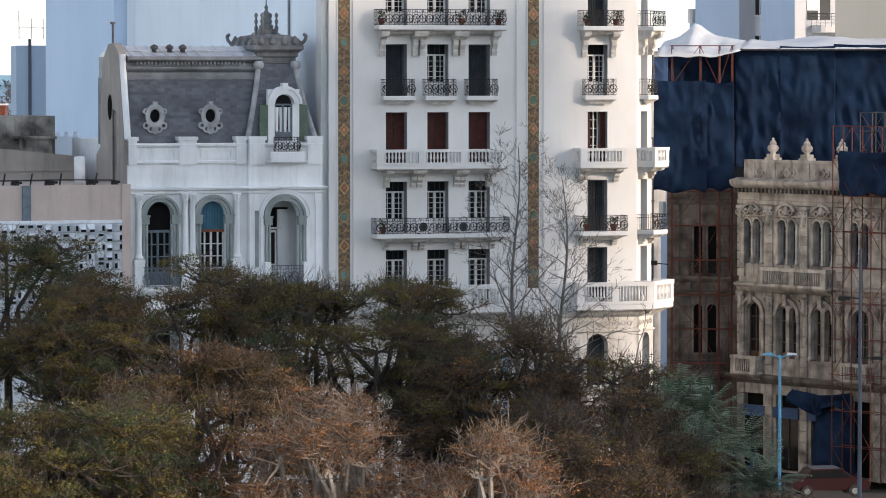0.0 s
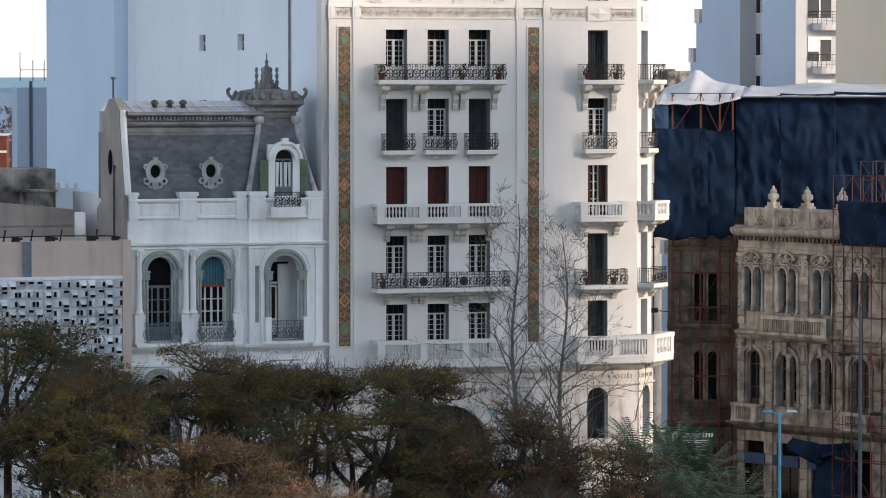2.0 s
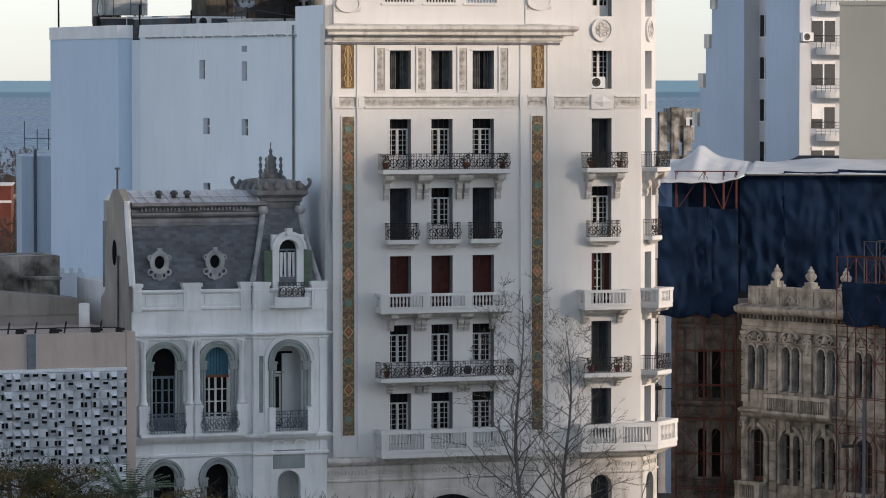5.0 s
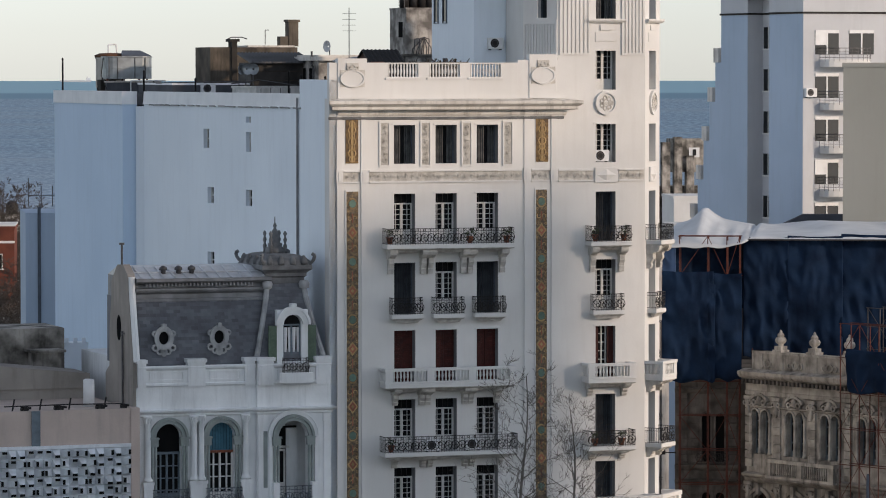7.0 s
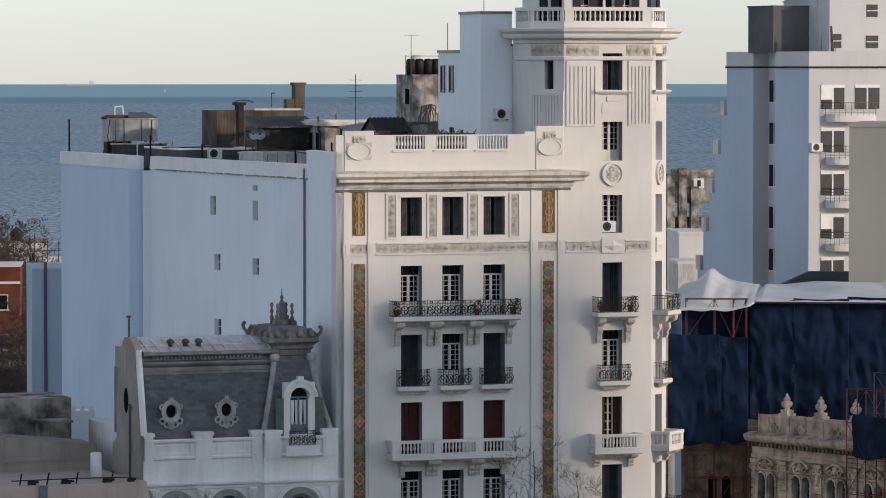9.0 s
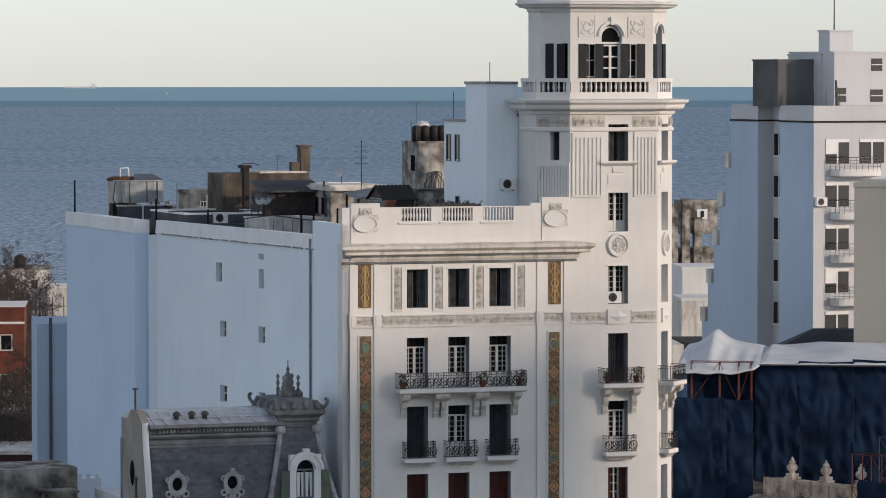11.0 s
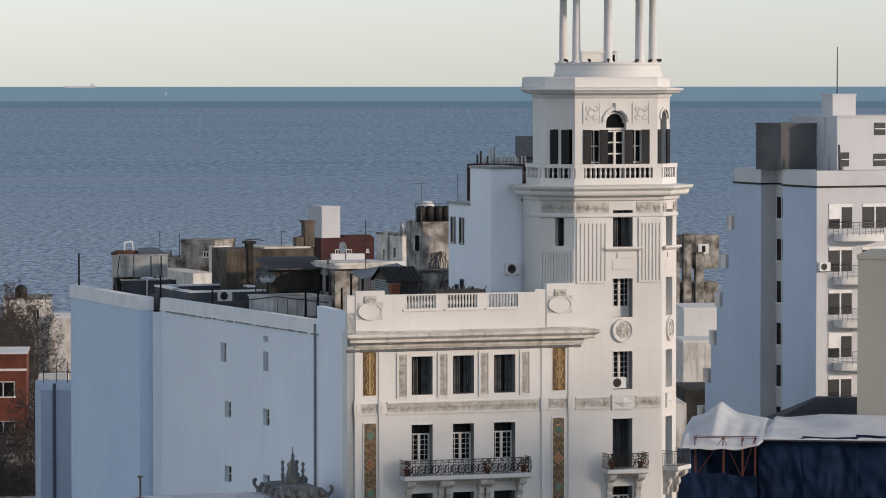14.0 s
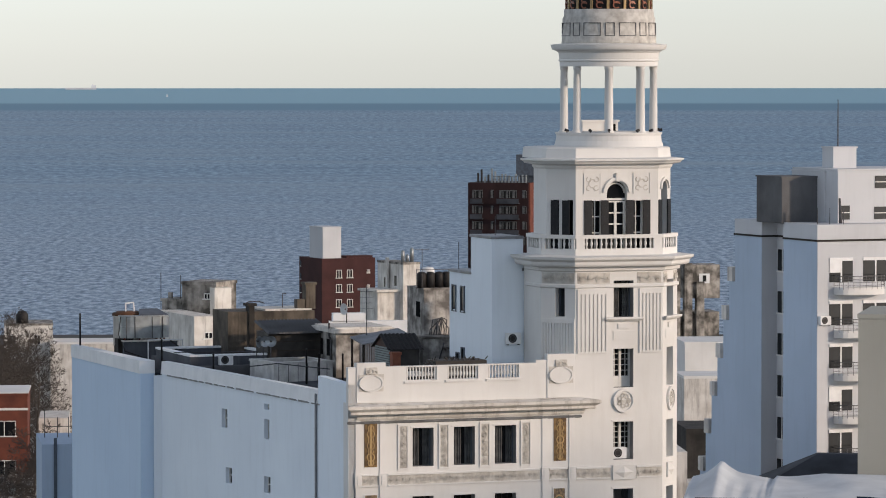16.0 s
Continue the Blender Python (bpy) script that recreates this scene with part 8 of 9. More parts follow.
for x, y, h in ((0.1, 0.1, 2.1), (2.6, 0.1, 2.5), (0.1, 2.1, 2.3), (2.6, 2.1, 2.7)):
    bm = B()
    box(bm, x - 0.05, x + 0.05, y - 0.05, y + 0.05, 0, h)
    part("post", bm, BARK, lean)
pot = thing("chimney_stack", "terracotta chimney stack on the roof", "chimney", pose(-2.45, 204.6, RT, 0, 0, 19))
bm = B()
box(bm, 0, 0.42, 0, 0.42, 0, 2.2), box(bm, -0.05, 0.47, -0.05, 0.47, 2.2, 2.32)
part("stack", bm, TERRA, pot)
annex = thing("lift_annex", "cream stained annex at the foot of the lift tower", "rooftop hut", pose(-0.95, 210.2, RT, 0, 0, 19))
bm = B()
box(bm, 0, 2.0, 0, 1.6, 0, 2.6), box(bm, 1.25, 2.0, -0.7, 0, 0, 2.1)
part("wall", bm, LIFTWALL, annex)
bm = B()
box(bm, -0.12, 2.1, -0.12, 1.7, 2.6, 2.72), box(bm, 1.18, 2.06, -0.78, 0.0, 2.1, 2.2)
part("roof", bm, CONCRETE, annex)
bm = B()
box(bm, 1.45, 1.75, -0.72, -0.7, 1.35, 1.75)
part("window", bm, DARK, annex)
bm = B()
path_tube(bm, [(0.55, -0.1, 0), (0.75, -0.06, 1.1), (1.15, -0.06, 2.4)], 0.035, 5)
part("pipe", bm, PIPE, annex)
wall_w = thing("roof_wall", "whitewashed rear parapet of the flat roof", "wall", pose(-6.4, 236, RT, 0, 0, 8))
bm = B()
box(bm, 0, 6.0, 0, 0.35, 0, 1.9), box(bm, 0.2, 2.1, -0.1, 0.6, 1.9, 2.35)
part("parapet", bm, COPING, wall_w)
for x, y, z in ((-5.2, 226, 33.6), (-16.2, 232, 32.4)):
    d = thing("satellite_dish", "white satellite dish on a mast", "satellite dish", pose(x, y, z - 0.9, 0, 0, -50), "dishes")
    bm = B()
    tube(bm, (0, 0, RT - z + 0.9), (0, 0, 0.9), 0.03, k=6)
    part("mast", bm, PIPE, d)
    bm = B()
    loft(bm, [[(r * math.cos(i * math.pi / 8), -0.1 - b, 0.95 + r * math.sin(i * math.pi / 8)) for i in range(16)] for r, b in ((0.05, 0.0), (0.2, 0.04), (0.33, 0.1))], cap=False)
    part("dish", bm, WHITE, d)
mast = thing("aerial", "tall lattice television aerial on a mast", "aerial", pose(-3.9, 214, 33))
bm = B()
tube(bm, (0, 0, 0), (0, 0, 2.6), 0.025, k=5)
for z in (1.4, 1.7, 2.0, 2.3):
    tube(bm, (-0.35, 0, z), (0.35, 0, z), 0.012, k=4)
part("pole", bm, PIPE, mast)

# dark brick tower beyond, with balconies and rooftop flues
bt = thing("brick_tower", "dark brick apartment tower with balconies and rooftop flues", "building", pose(6.2, 720, 0, 0, 0, -15))
bm = B()
box(bm, 0, 11.0, 0, 10, -14, 26.1), box(bm, 11.0, 11.3, 0, 10, -14, 26.1, 1)
part("wall", bm, [SHADEBRICK, BRICK_O], bt)
for i in range(6):
    z = 23.4 - i * 2.75
    for x, w in ((1.7, 1.9), (4.4, 0.5), (7.3, 3.2), (10.2, 0.6)):
        bm = B()
        box(bm, x - w / 2, x + w / 2, -0.03, 0, z, z + 1.4), box(bm, x - w / 2, x + w / 2, -0.1, -0.03, z + 1.25, z + 1.4, 1)
        for k in range(int(w / 0.6) + 1):
            box(bm, x - w / 2 + k * 0.6, x - w / 2 + k * 0.6 + (0.14 if k % 2 else 0.4), -0.1, -0.03, z, z + 1.3, 1)
        part("window", bm, [GLASS, CURTAIN], bt)
    for x0, x1 in ((0.6, 2.8), (5.4, 9.4)):
        bm = B()
        box(bm, x0, x1, -0.9, 0, z - 1.0, z - 0.85), box(bm, x0, x1, -0.92, -0.86, z - 0.85, z - 0.1)
        part("balcony", bm, ROOFING, bt)
bm = B()
box(bm, 8.0, 12.0, 3, 7, 27.3, 31.0), box(bm, 8.4, 8.6, 3.2, 3.4, 26.1, 27.3)
box(bm, 11.2, 11.4, 3.2, 3.4, 26.1, 27.3), box(bm, 8.2, 11.8, 4, 6.6, 26.1, 27.3)
part("lift_house", bm, LAMPGREY, bt)
random.seed(40)
for i in range(15):
    x = 1.6 + i * 0.62
    bm = B()
    tube(bm, (x, 1.0, 26.1), (x, 1.0, 27.1 + random.random() * 1.5 * (1.0 if i < 8 else 0.4)), 0.19, 0.19, 8, cap=True)
    part("flue", bm, IRON if i in (0, 1, 3) else STEEL, bt)
bm = B()
for z in (26.6, 27.2):
    tube(bm, (4.5, 0.2, z), (11.0, 0.2, z), 0.04, k=4)
for i in range(11):
    tube(bm, (4.6 + i * 0.64, 0.2, 26.1), (4.6 + i * 0.64, 0.2, 27.2), 0.04, k=4)
part("rail", bm, PIPE, bt)
# right of the tower: pillared concrete frame and low white houses
pf = thing("pillared_house", "unfinished concrete house with tall pillars", "building", pose(25.3, 460, 0, 0, 0, 10))
bm = B()
box(bm, 0, 7.4, 1.5, 6, -6, 19.0), box(bm, 3.0, 7.2, 0.5, 4, 20.6, 24.4)
part("wall", bm, CONCRETE, pf)
for x, h in ((0.2, 24.6), (1.6, 24.0), (3.0, 24.6), (4.4, 22.5)):
    bm = B()
    box(bm, x, x + 0.9, 0, 1.0, 0, h)
    part("pillar", bm, CONCRETE, pf)
bm = B()
box(bm, 4.8, 6.0, 0.44, 0.5, 22.3, 23.4), box(bm, 5.2, 5.6, 0.4, 0.46, 22.5, 23.2, 1)
part("window", bm, [WHITE, GLASS], pf)
city_block("white_low_house", "low white house in the side street", pose(24.5, 400, 0, 0, 0, 5), 8, 8, -5, 19.6, STUCCO, coping=STUCCO)
city_block("white_low_house", "low white house in the side street", pose(23.5, 385, 0, 0, 0, 5), 8, 6, -5, 17.4, STUCCO_OLD, coping=STUCCO)
city_block("dark_yard_house", "dark sheds and yard behind a wall", pose(21.5, 350, 0, 0, 0, 5), 9, 8, -3, 15.8, SOOT)
city_block("grey_green_wall", "dull grey-green street wall", pose(15.0, 300, 0, 0, 0, 4), 12, 8, -1, 15.0, BEIGE, [(1.5, 10, 1.0, 1.6), (1.5, 6, 1.0, 1.6)])
city_block("pale_street_wall", "pale rendered house wall at the end of the side street", pose(11.5, 285, 0, 0, 0, 4), 6, 8, -1, 20.0, STUCCO_OLD, [(3.0, z, 0.9, 1.6) for z in (15, 11.5, 8)])

# low roofs filling the slope down to the shore
random.seed(52)
for i in range(150):
    y = random.uniform(285, 930)
    x = random.uniform(-0.135, 0.135) * y + 1
    g = -14 * max(0, (y - 300)) / 400 if y < 700 else -14 - 5 * (y - 700) / 300
    h = random.uniform(6, 14) if y < 600 else random.uniform(4, 9)
    if g + h > 47.1 - y * (0.0458 + 0.074 * 1.0) + 14 or (11 < x < 22 and y < 420):
        continue
    w, d = random.uniform(6, 14), random.uniform(7, 14)
    m = random.choice((STUCCO_OLD, CONCRETE, PARTY, STUCCO, BEIGE, BRICK, ROOFING))
    rows = [(w * (k + 0.5) / 3, g + h - 2.6, 1.0, 1.2) for k in range(3)] if y < 650 else []
    city_block("low_house", "low rendered town house with flat roof", pose(x - w / 2, y, 0, 0, 0, random.choice((4, 8, 12))), w, d, g - 2, g + h, m, rows, coping=random.choice((CONCRETE, STUCCO_OLD)))

# unseen tall block across the square, added so its shade falls on lower houses
sh = FRONT @ Vector((13.8, 0, 24.8)) + sun_way * 135
oc = thing("shade_block", "unseen plain block added to shade the lower houses", "building", Matrix.Translation((sh.x, sh.y, 0)) @ pose(0, 0, 0, 0, 0, -28))
bm = B()
box(bm, -10, 10, -81, 0, 0, sh.z)
part("wall", bm, CONCRETE, oc)

# hidden block behind the white building, added to keep sun off the grey house
rear_shade_block = thing("rear_shade_block", "unseen plain block added to shade the grey house", "building", pose(-16.5, 236, 0, 0, 0, 12))
bm = B()
box(bm, 0, 26, 0, 26, 0, 27.0)
part("wall", bm, SIDE, rear_shade_block)

# ship on the horizon
sz = -19 + 35 * (4800 - 970) / 3930
ship = thing("cargo_ship", "long low cargo ship on the horizon", "ship", pose(-410, 4800, sz, 0, 0, 0))
bm = B()
loft(bm, [[(-18, -3, 0), (17, -3, 0), (17, 3, 0), (-18, 3, 0)], [(-19, -3, 2.0), (18.5, -3, 2.0), (18.5, 3, 2.0), (-19, 3, 2.0)]])
part("hull", bm, APT, ship)
bm = B()
box(bm, 12, 17, -2.5, 2.5, 2.0, 5.2), box(bm, 13, 14, -1, 1, 5.2, 6.4)
part("bridge", bm, WHITE, ship)
boat = thing("sail_boat", "tiny white sail far out on the water", "boat", pose(-277, 4300, -19 + 35 * (4300 - 970) / 3930))
bm = B()
loft(bm, [[(-0.9, 0, 0.3), (0.9, 0, 0.3), (0.9, 0.1, 0.3), (-0.9, 0.1, 0.3)], [(-0.05, 0, 3.6), (0.05, 0, 3.6), (0.05, 0.1, 3.6), (-0.05, 0.1, 3.6)]])
part("sail", bm, WHITE, boat)


# ---- trees ----
def limb_mesh(name, segs, mat, k=5, scale=1.0):
    vs, fs = [], []
    for a, b, r0, r1, lv in segs:
        d = (b - a)
        if d.length < 1e-4:
            continue
        s = d.orthogonal().normalized()
        t = d.normalized().cross(s)
        kk = 7 if lv < 2 else (5 if lv < 3 else 3)
        base = len(vs)
        for o, r in ((a, r0 * scale), (b, r1 * scale)):
            for i in range(kk):
                c = 2 * math.pi * i / kk
                vs.append(o + (s * math.cos(c) + t * math.sin(c)) * r)
        for i in range(kk):
            fs.append((base + i, base + (i + 1) % kk, base + kk + (i + 1) % kk, base + kk + i))
    return free_mesh(name, vs, fs, mat)


def leaf_mesh(name, tips, mats, weights, per, size, clump, seed, flatness=0.5, pads=None):
    """Many small leaf blades in loose clumps round the twig tips."""
    rs = np.random.RandomState(seed)
    P = np.array([p for p, _ in tips])
    n = len(P)
    if pads:
        q = len(pads)
        pad = np.repeat(np.arange(q), pads)
        kind, full = rs.choice(len(mats), size=q, p=weights)[pad], np.where(rs.rand(q) < 0.15, 0.15, rs.uniform(0.5, 1.5, q))[pad]
    else:
        kind, full = rs.choice(len(mats), size=n, p=weights), np.ones(n)
    cnt = np.maximum(1, (per * full * rs.uniform(0.3, 1.6, n)).astype(int))
    idx = np.repeat(np.arange(n), cnt)
    m = len(idx)
    off = rs.normal(size=(m, 3)) * clump
    off[:, 2] *= flatness
    C = P[idx] + off
    d = rs.normal(size=(m, 3))
    d[:, 2] *= 0.6
    d /= np.linalg.norm(d, axis=1)[:, None]
    e = np.cross(d, rs.normal(size=(m, 3)))
    e /= np.linalg.norm(e, axis=1)[:, None]
    ln = size * rs.uniform(0.6, 1.5, m)[:, None]
    wd = ln * rs.uniform(0.28, 0.5, m)[:, None]
    V = np.stack([C - d * ln + e * wd, C - d * ln - e * wd, C + d * ln], axis=1).reshape(-1, 3)
    F = np.arange(3 * m).reshape(-1, 3)
    mi = kind[idx]
    flip = rs.rand(m) < 0.08
    mi = np.where(flip, rs.choice(len(mats), size=m, p=weights), mi)
    return free_mesh(name, V.tolist(), F.tolist(), mats, mi.astype(int).tolist())


def twigs(tips, seed, n, ln, r):
    rng = random.Random(seed)
    out = []
    for p, d in tips:
        for _ in range(n):
            e = (d + Vector((rng.uniform(-1, 1), rng.uniform(-1, 1), rng.uniform(-0.5, 0.8)))).normalized()
            b = p + e * ln * rng.uniform(0.4, 1.2)
            out.append((p, b, r, r * 0.6, 9))
            c = p + (b - p) * 0.5
            f = (e + Vector((rng.uniform(-1, 1), rng.uniform(-1, 1), rng.uniform(-0.5, 0.8))) * 0.9).normalized()
            out.append((c, c + f * ln * 0.5, r * 0.8, r * 0.5, 9))
    return out


def umbrella(seed, h, radius, base, thick, k=(7, 5, 7, 4)):
    """A broad flat-topped crown: limbs fork towards pads of foliage that lie in tiers under a dome."""
    rng = random.Random(seed)
    segs, tips, pads, inner = [], [], [], []
    surf = lambda r: h - thick * 0.75 * (r / radius) ** 2

    def bend(p, q, r0, r1, lv, n=3):
        d = (q - p).length
        last = p
        for i in range(1, n + 1):
            f = i / n
            e = p.lerp(q, f) + (Vector((rng.gauss(0, 1), rng.gauss(0, 1), rng.gauss(0, 1))) * d * 0.06 if i < n else Vector())
            e.z -= math.sin(f * math.pi) * d * 0.08
            segs.append((last, e, r0 + (r1 - r0) * (i - 1) / n, r0 + (r1 - r0) * f, lv))
            last = e

    top = Vector((0, 0, base))
    segs.append((Vector((0, 0, -0.2)), Vector((0.15, 0.1, base * 0.5)), 0.36, 0.3, 0))
    segs.append((Vector((0.15, 0.1, base * 0.5)), top, 0.3, 0.27, 0))
    for i in range(k[0]):
        a = 6.283 * (i + rng.uniform(-0.3, 0.3)) / k[0]
        r = radius * rng.uniform(0.25, 0.5)
        p1 = Vector((r * math.cos(a), r * math.sin(a), base + (h - base) * rng.uniform(0.35, 0.55)))
        bend(top, p1, 0.19, 0.12, 1, 4)
        for j in range(k[1]):
            b = a + rng.uniform(-1.2, 1.2)
            r2 = min(radius * 0.95, r + radius * rng.uniform(0.05, 0.42))
            p2 = Vector((r2 * math.cos(b), r2 * math.sin(b), 0))
            p2.z = max(p1.z + 0.3, surf(r2) - thick * rng.choice((0.12, 0.12, 0.2, 0.35, 0.6)))
            bend(p1, p2, 0.10, 0.055, 2)
            for f in (0.2, 0.4, 0.6, 0.8):
                inner.append((p1.lerp(p2, f) + Vector((rng.gauss(0, 0.4), rng.gauss(0, 0.4), rng.gauss(-0.3, 0.4))), Vector((0, 0, 1))))
            for m in range(k[2]):
                c = rng.uniform(0, 6.283)
                q = radius * rng.uniform(0.08, 0.24)
                p3 = p2 + Vector((q * math.cos(c), q * math.sin(c), rng.uniform(0.1, 0.5)))
                lim = surf(min(radius * 1.05, math.hypot(p3.x, p3.y)))
                p3.z = min(p3.z, lim)
                bend(p2, p3, 0.045, 0.02, 3)
                for f in (0.35, 0.7):
                    e = p2.lerp(p3, f) + Vector((rng.gauss(0, 0.3), rng.gauss(0, 0.3), rng.gauss(-0.1, 0.3)))
                    inner.append((e, Vector((0, 0, 1))))
                for o in range(k[3]):
                    e = p3 + Vector((rng.gauss(0, 0.32), rng.gauss(0, 0.32), rng.uniform(-0.05, 0.4)))
                    segs.append((p3, e, 0.018, 0.009, 4))
                    tips.append((e, (e - p3).normalized()))
                pads.append(k[3])
    return segs, tips, pads, inner


def tree(x, y, h, radius, seed, mats, weights, label, per=20, size=0.036, bark=BARK, twig=BARK_R, tw=3, clump=0.17, thick=5.6, flatness=0.35, dry=False):
    t = thing("tree", label, "tree", pose(x, y, 0, 0, 0, (seed * 77) % 360), "trees of the square")
    segs, tips, pads, inner = umbrella(seed, h, radius * 1.18, h * 0.42, thick)
    part("trunk", limb_mesh("trunk", [s for s in segs if s[4] < 4], bark), None, t)
    part("twig_work", limb_mesh("twig_work", [s for s in segs if s[4] == 4] + twigs(tips, seed + 1, tw, 0.5, 0.008) + twigs(inner, seed + 5, 1 if dry else 2, 0.8, 0.009), twig), None, t)["kind"] = "stuff"
    if per:
        part("crown", leaf_mesh("crown", tips + inner * (not dry), mats, weights, per, size, clump, seed + 2, flatness, pads + [1] * (len(inner) * (not dry))), None, t)["kind"] = "stuff"
    return t


olive = ([LEAF, LEAF_B, LEAF_G, LEAF_Y], [0.50, 0.30, 0.15, 0.05])
brown = ([LEAF_B, LEAF, LEAF_R], [0.60, 0.28, 0.12])
rusty = ([LEAF_R, LEAF_B], [0.7, 0.3])
green = ([LEAF, LEAF_G, LEAF_Y], [0.55, 0.33, 0.12])
OL, BR, RU, GR = "broad tree with dark olive winter foliage", "broad tree with thin brown winter foliage", "half-bare tree with rusty dry leaves", "broad tree with olive and yellowish leaves"
for i, (x, y, h, r, pal, lab, per) in enumerate((
        (-13.0, 125, 17.9, 4.2, green, GR, 36), (-7.6, 121, 16.8, 4.4, olive, OL, 44), (-1.9, 123, 16.3, 4.6, olive, OL, 44), (2.4, 121, 14.9, 3.2, brown, BR, 20),
        (5.2, 119, 13.9, 2.7, brown, BR, 26), (7.3, 119, 11.9, 2.2, olive, OL, 32), (10.2, 121, 9.6, 2.2, brown, BR, 24),
        (-9.0, 108, 14.0, 3.8, green, GR, 40), (-2.3, 106, 14.0, 2.0, rusty, RU, 20), (1.5, 105, 13.4, 2.1, rusty, RU, 20), (4.9, 107, 12.7, 2.2, brown, BR, 17),
        (8.0, 104, 10.9, 2.6, brown, BR, 18), (-13.2, 105, 13.0, 3.4, olive, OL, 34), (11.6, 104, 10.4, 2.6, rusty, RU, 14), (-5.9, 113, 14.6, 3.6, brown, BR, 30), (3.2, 112, 13.0, 3.0, brown, BR, 15), (-16.5, 116, 15.2, 3.6, brown, BR, 30))):
    dry = pal is rusty
    tree(x, y, h, r, 20 + i, *pal, lab, per=round(per * (2.0 if not dry else 1.5)), bark=BARK_G if dry else BARK, twig=TWIG_L if dry else BARK_R, tw=1, dry=dry)


def bare_tree(x, y, h, seed, radius, label, bark=BARK_P, twig=BARK_R, first=5.5, thick=0.17, category="tree", group="bare trees before the building", n=34, tw=2, tr=0.008):
    """A single leader with rising side branches, finer towards the top, and no leaves."""
    rng = random.Random(seed)
    t = thing("bare_tree", label, category, pose(x, y, 0), group)
    segs, tips = [], []

    def branch(p, d, ln, r, lv):
        q, m = p, 5
        for i in range(m):
            d = (d + Vector((rng.gauss(0, 1), rng.gauss(0, 1), rng.gauss(0.35, 0.7))) * 0.16).normalized()
            e = q + d * ln / m
            segs.append((q, e, r * (1 - 0.75 * i / m), r * (1 - 0.75 * (i + 1) / m), lv))
            q = e
            if lv < 4 and i > 0 and rng.random() < 0.8:
                o = d.orthogonal().normalized()
                a = rng.uniform(0, 6.283)
                o = o * math.cos(a) + d.cross(o) * math.sin(a)
                branch(q, (d * 0.7 + o * 0.75).normalized(), ln * rng.uniform(0.35, 0.55), r * 0.5, lv + 1)
        tips.append((q, d))

    p, m = Vector((0, 0, -0.2)), 16
    lead = [p]
    for i in range(m):
        p = Vector((0.18 * math.sin(i * 0.7 + seed), 0.15 * math.cos(i * 0.9 + seed), h * 0.97 * (i + 1) / m))
        lead.append(p)
    rad = lambda z: thick * max(0.06, 1 - z / h) + 0.012
    for u, v in zip(lead, lead[1:]):
        segs.append((u, v, rad(u.z), rad(v.z), 1))
    for i in range(n):
        z = first + (h * 0.95 - first) * (i / n) ** 0.9
        j = min(m - 1, int(z / (h * 0.97) * m))
        f = (z - lead[j].z) / max(0.01, lead[j + 1].z - lead[j].z)
        s0 = lead[j].lerp(lead[j + 1], max(0, min(1, f)))
        a = i * 2.4 + rng.uniform(-0.4, 0.4)
        up = rng.uniform(0.45, 0.95)
        ln = radius * (1.25 - 0.95 * (z - first) / (h - first)) * rng.uniform(0.7, 1.15)
        branch(s0, Vector((math.cos(a) * math.cos(up), math.sin(a) * math.cos(up), math.sin(up))), ln, rad(z) * 0.5, 2)
    part("trunk", limb_mesh("trunk", segs, bark), None, t)
    part("twig_work", limb_mesh("twig_work", twigs(tips, seed + 1, tw, 0.45, tr), twig), None, t)["kind"] = "stuff"
    return t


bare_tree(4.6, 187, 18.9, 61, 3.4, "tall bare plane tree with pale bark")
bare_tree(6.75, 186, 17.4, 62, 3.2, "tall bare plane tree with pale bark")


def palm(x, y, h, seed, n=60, ln=2.6):
    rng = random.Random(seed)
    t = thing("palm", "grey-green feathery palm beside the street", "palm", pose(x, y, 0), "palms beside the street")
    bm = B()
    lathe(bm, 0, 0, [(0.22, 0), (0.16, h * 0.5), (0.14, h)], 10)
    part("trunk", bm, BARK, t)
    vs, fs = [], []
    for i in range(n):
        a, up = rng.uniform(0, 6.28), rng.uniform(-0.1, 1.3)
        d = Vector((math.cos(a) * math.cos(up), math.sin(a) * math.cos(up), math.sin(up)))
        p = Vector((0, 0, h - 0.1))
        pts = []
        for s in range(10):
            pts.append(p.copy())
            p = p + d * ln / 10
            d = (d + Vector((0, 0, -0.10))).normalized()
        for s in range(1, 9):
            q, dd = pts[s], (pts[s + 1] - pts[s]).normalized()
            w = dd.cross(Vector((0, 0, 1))).normalized()
            for sgn in (-1, 1):
                for e in (0.0, 0.5):
                    o = q + dd * e * ln / 10
                    tip = o + (w * sgn * 0.8 + dd * 0.5 + Vector((0, 0, -0.35))).normalized() * 0.5 * (1 - s / 14)
                    b = len(vs)
                    vs += [o, o + dd * 0.06, tip]
                    fs.append((b, b + 1, b + 2))
        for s in range(9):
            b = len(vs)
            w = Vector((0.012, 0.012, 0.012))
            vs += [pts[s] - w, pts[s] + w, pts[s + 1] + w, pts[s + 1] - w]
            fs.append((b, b + 1, b + 2, b + 3))
    part("fronds", free_mesh("fronds", vs, fs, PALM), None, t)["kind"] = "stuff"


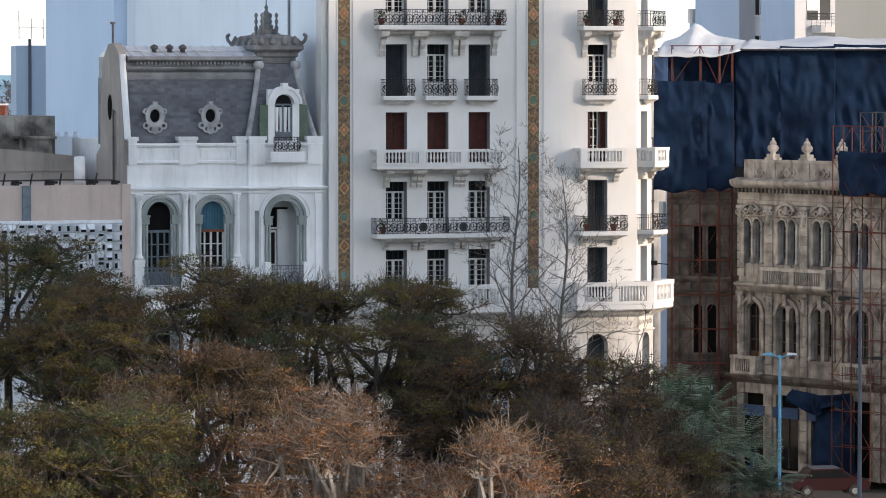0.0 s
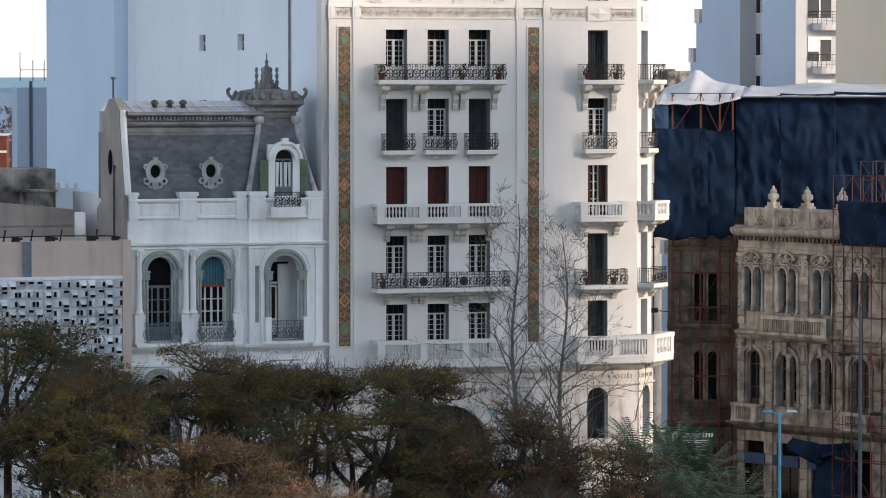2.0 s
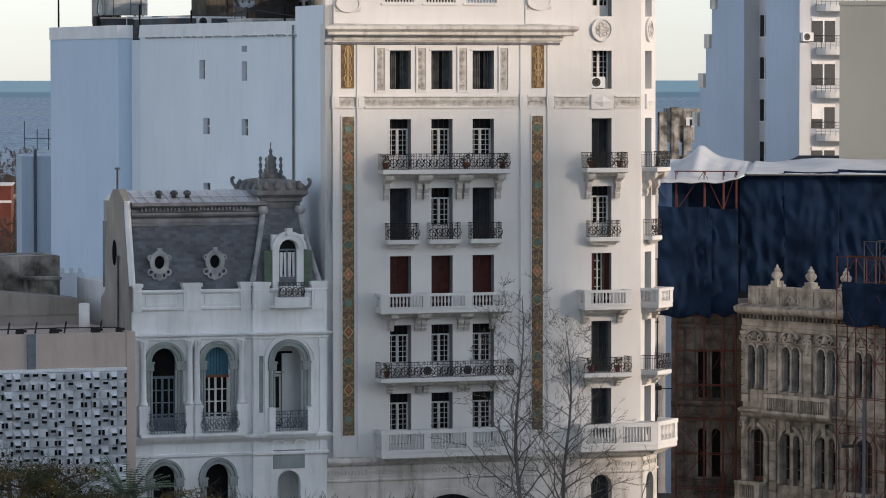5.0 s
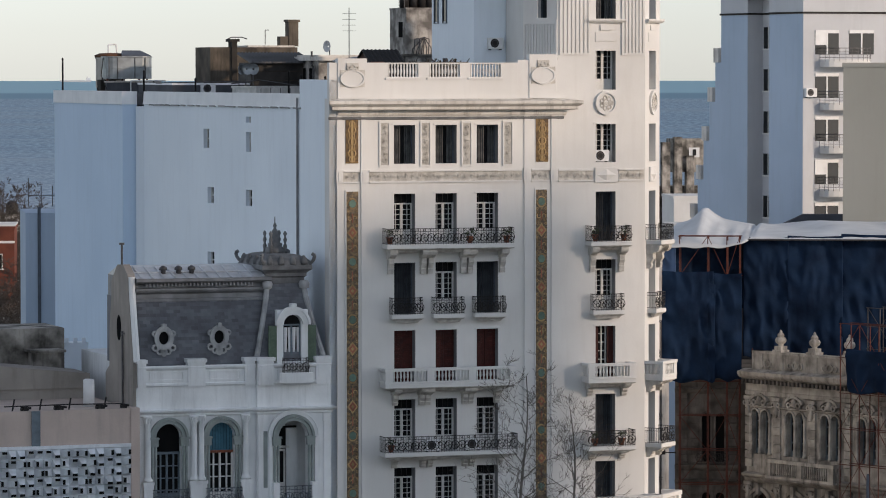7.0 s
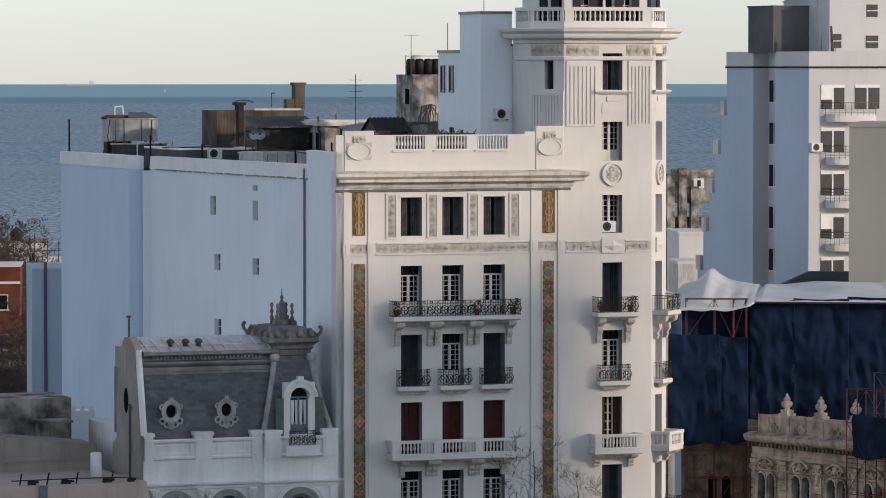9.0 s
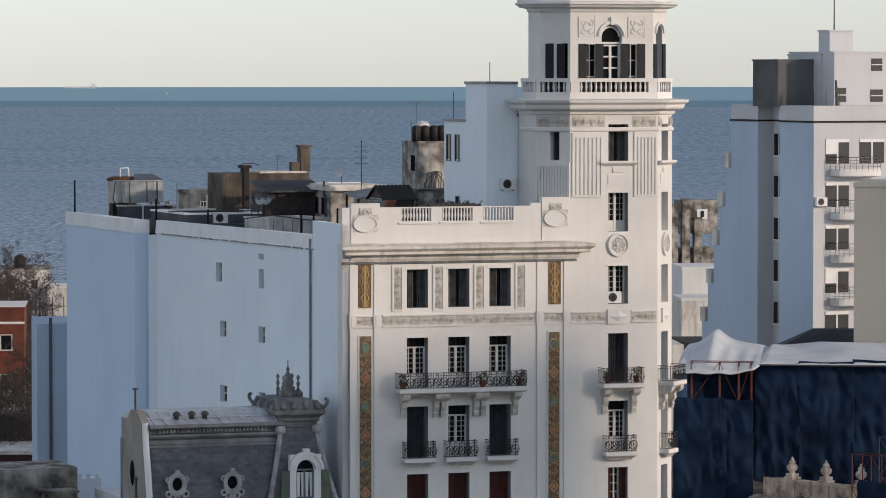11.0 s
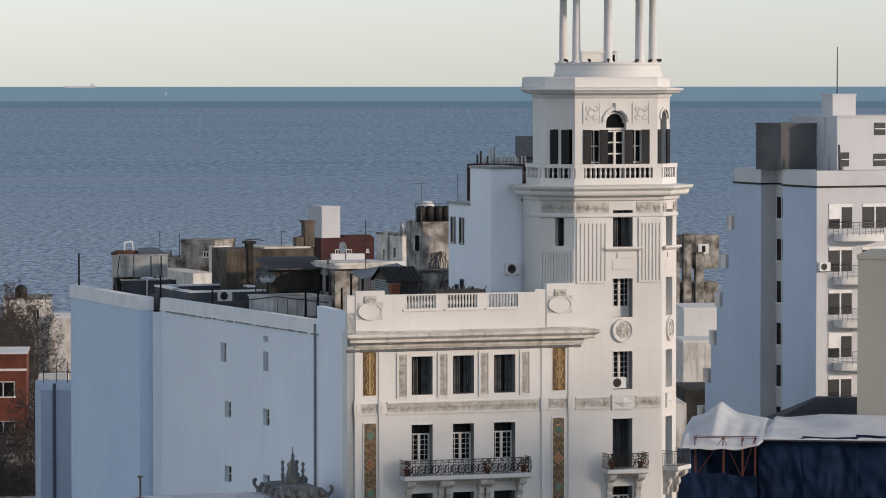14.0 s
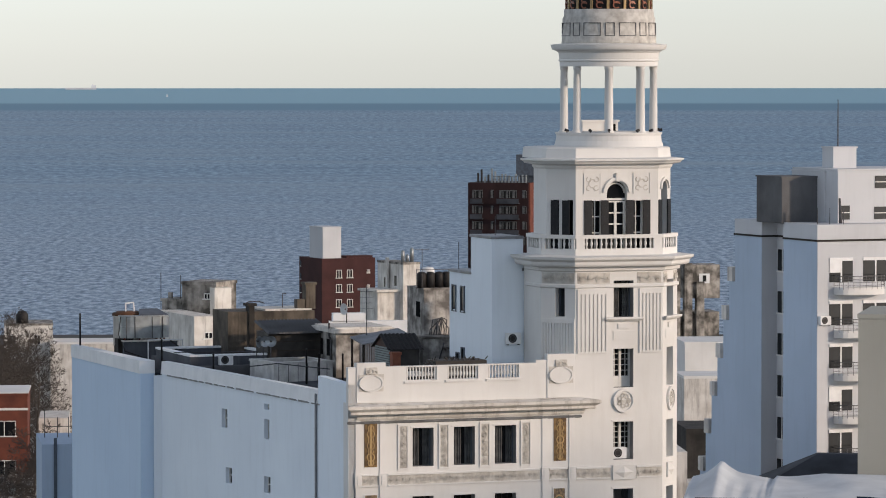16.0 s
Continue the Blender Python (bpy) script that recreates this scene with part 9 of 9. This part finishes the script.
for i, (x, y, h) in enumerate(((9.9, 182, 7.2), (11.4, 180, 7.0), (12.6, 180, 6.4), (10.8, 177, 6.2), (13.9, 178, 5.3), (15.2, 178, 3.6), (12.2, 176, 5.4), (-13.2, 184, 9.4))):
    palm(x, y, h, 90 + i)

# bare scrubby trees on the slope towards the shore
rng_ = random.Random(71)
for i in range(23):
    y = rng_.uniform(300, 345) if i < 15 else rng_.uniform(380, 470)
    x = -0.117 * y + rng_.uniform(0.0, 0.022) * y
    bare_tree(x, y, rng_.uniform(12.5, 16.5) if i < 15 else rng_.uniform(17, 21), 130 + i, 4.5, "leafless brown tree on the slope", BARK_R, BARK_R, 2.5, 0.2, group="bare trees on the slope", n=40, tw=3, tr=0.022)


# ---- parked car in the street ----
car = thing("car", "dark maroon hatchback parked at the kerb", "car", pose(19.3, 208, 0, 0, 0, 8))
bm = B()
prof = [(0.0, 0.35), (0.05, 0.75), (0.55, 0.92), (0.95, 1.42), (2.6, 1.45), (3.25, 0.98), (3.95, 0.85), (4.05, 0.35)]
loft(bm, [[(x, y, z) for x, z in prof] for y in (0.0, 1.65)])
part("body", bm, MAROON, car)
bm = B()
loft(bm, [[(x, y, z) for x, z in ((0.68, 0.95), (1.0, 1.36), (2.55, 1.39), (3.08, 0.98))] for y in (-0.01, 1.66)])
part("side_glass", bm, GLASS, car)
bm = B()
loft(bm, [[(1.05, y, 1.44), (2.5, y, 1.465), (2.5, y, 1.49), (1.05, y, 1.47)] for y in (0.12, 1.53)])
part("roof", bm, LAMPGREY, car, "grey roof")
for x in (0.75, 3.25):
    for y in (0.0, 1.65):
        bm = B()
        ring(bm, x, y, 0.31, 0.22, 0.18, 0.2, 16)
        disc(bm, x, y - 0.06, 0.31, 0.16, 0.16, 0.05, 12, 1)
        part("wheel", bm, [IRON, STEEL], car)


# thicket in front of the shore houses
rng_ = random.Random(91)
for i in range(11):
    y = 445 + i * 5
    x = (-0.114 + 0.0105 * (i * 7 % 11) / 10) * y + rng_.uniform(-0.5, 0.5)
    bare_tree(x, y, 14.3 + rng_.uniform(-2.5, 0.6), 170 + i, 4.2, "leafless brown tree on the slope", BARK_R, BARK_R, 3.5, 0.2, group="bare trees on the slope", n=34, tw=3, tr=0.03)
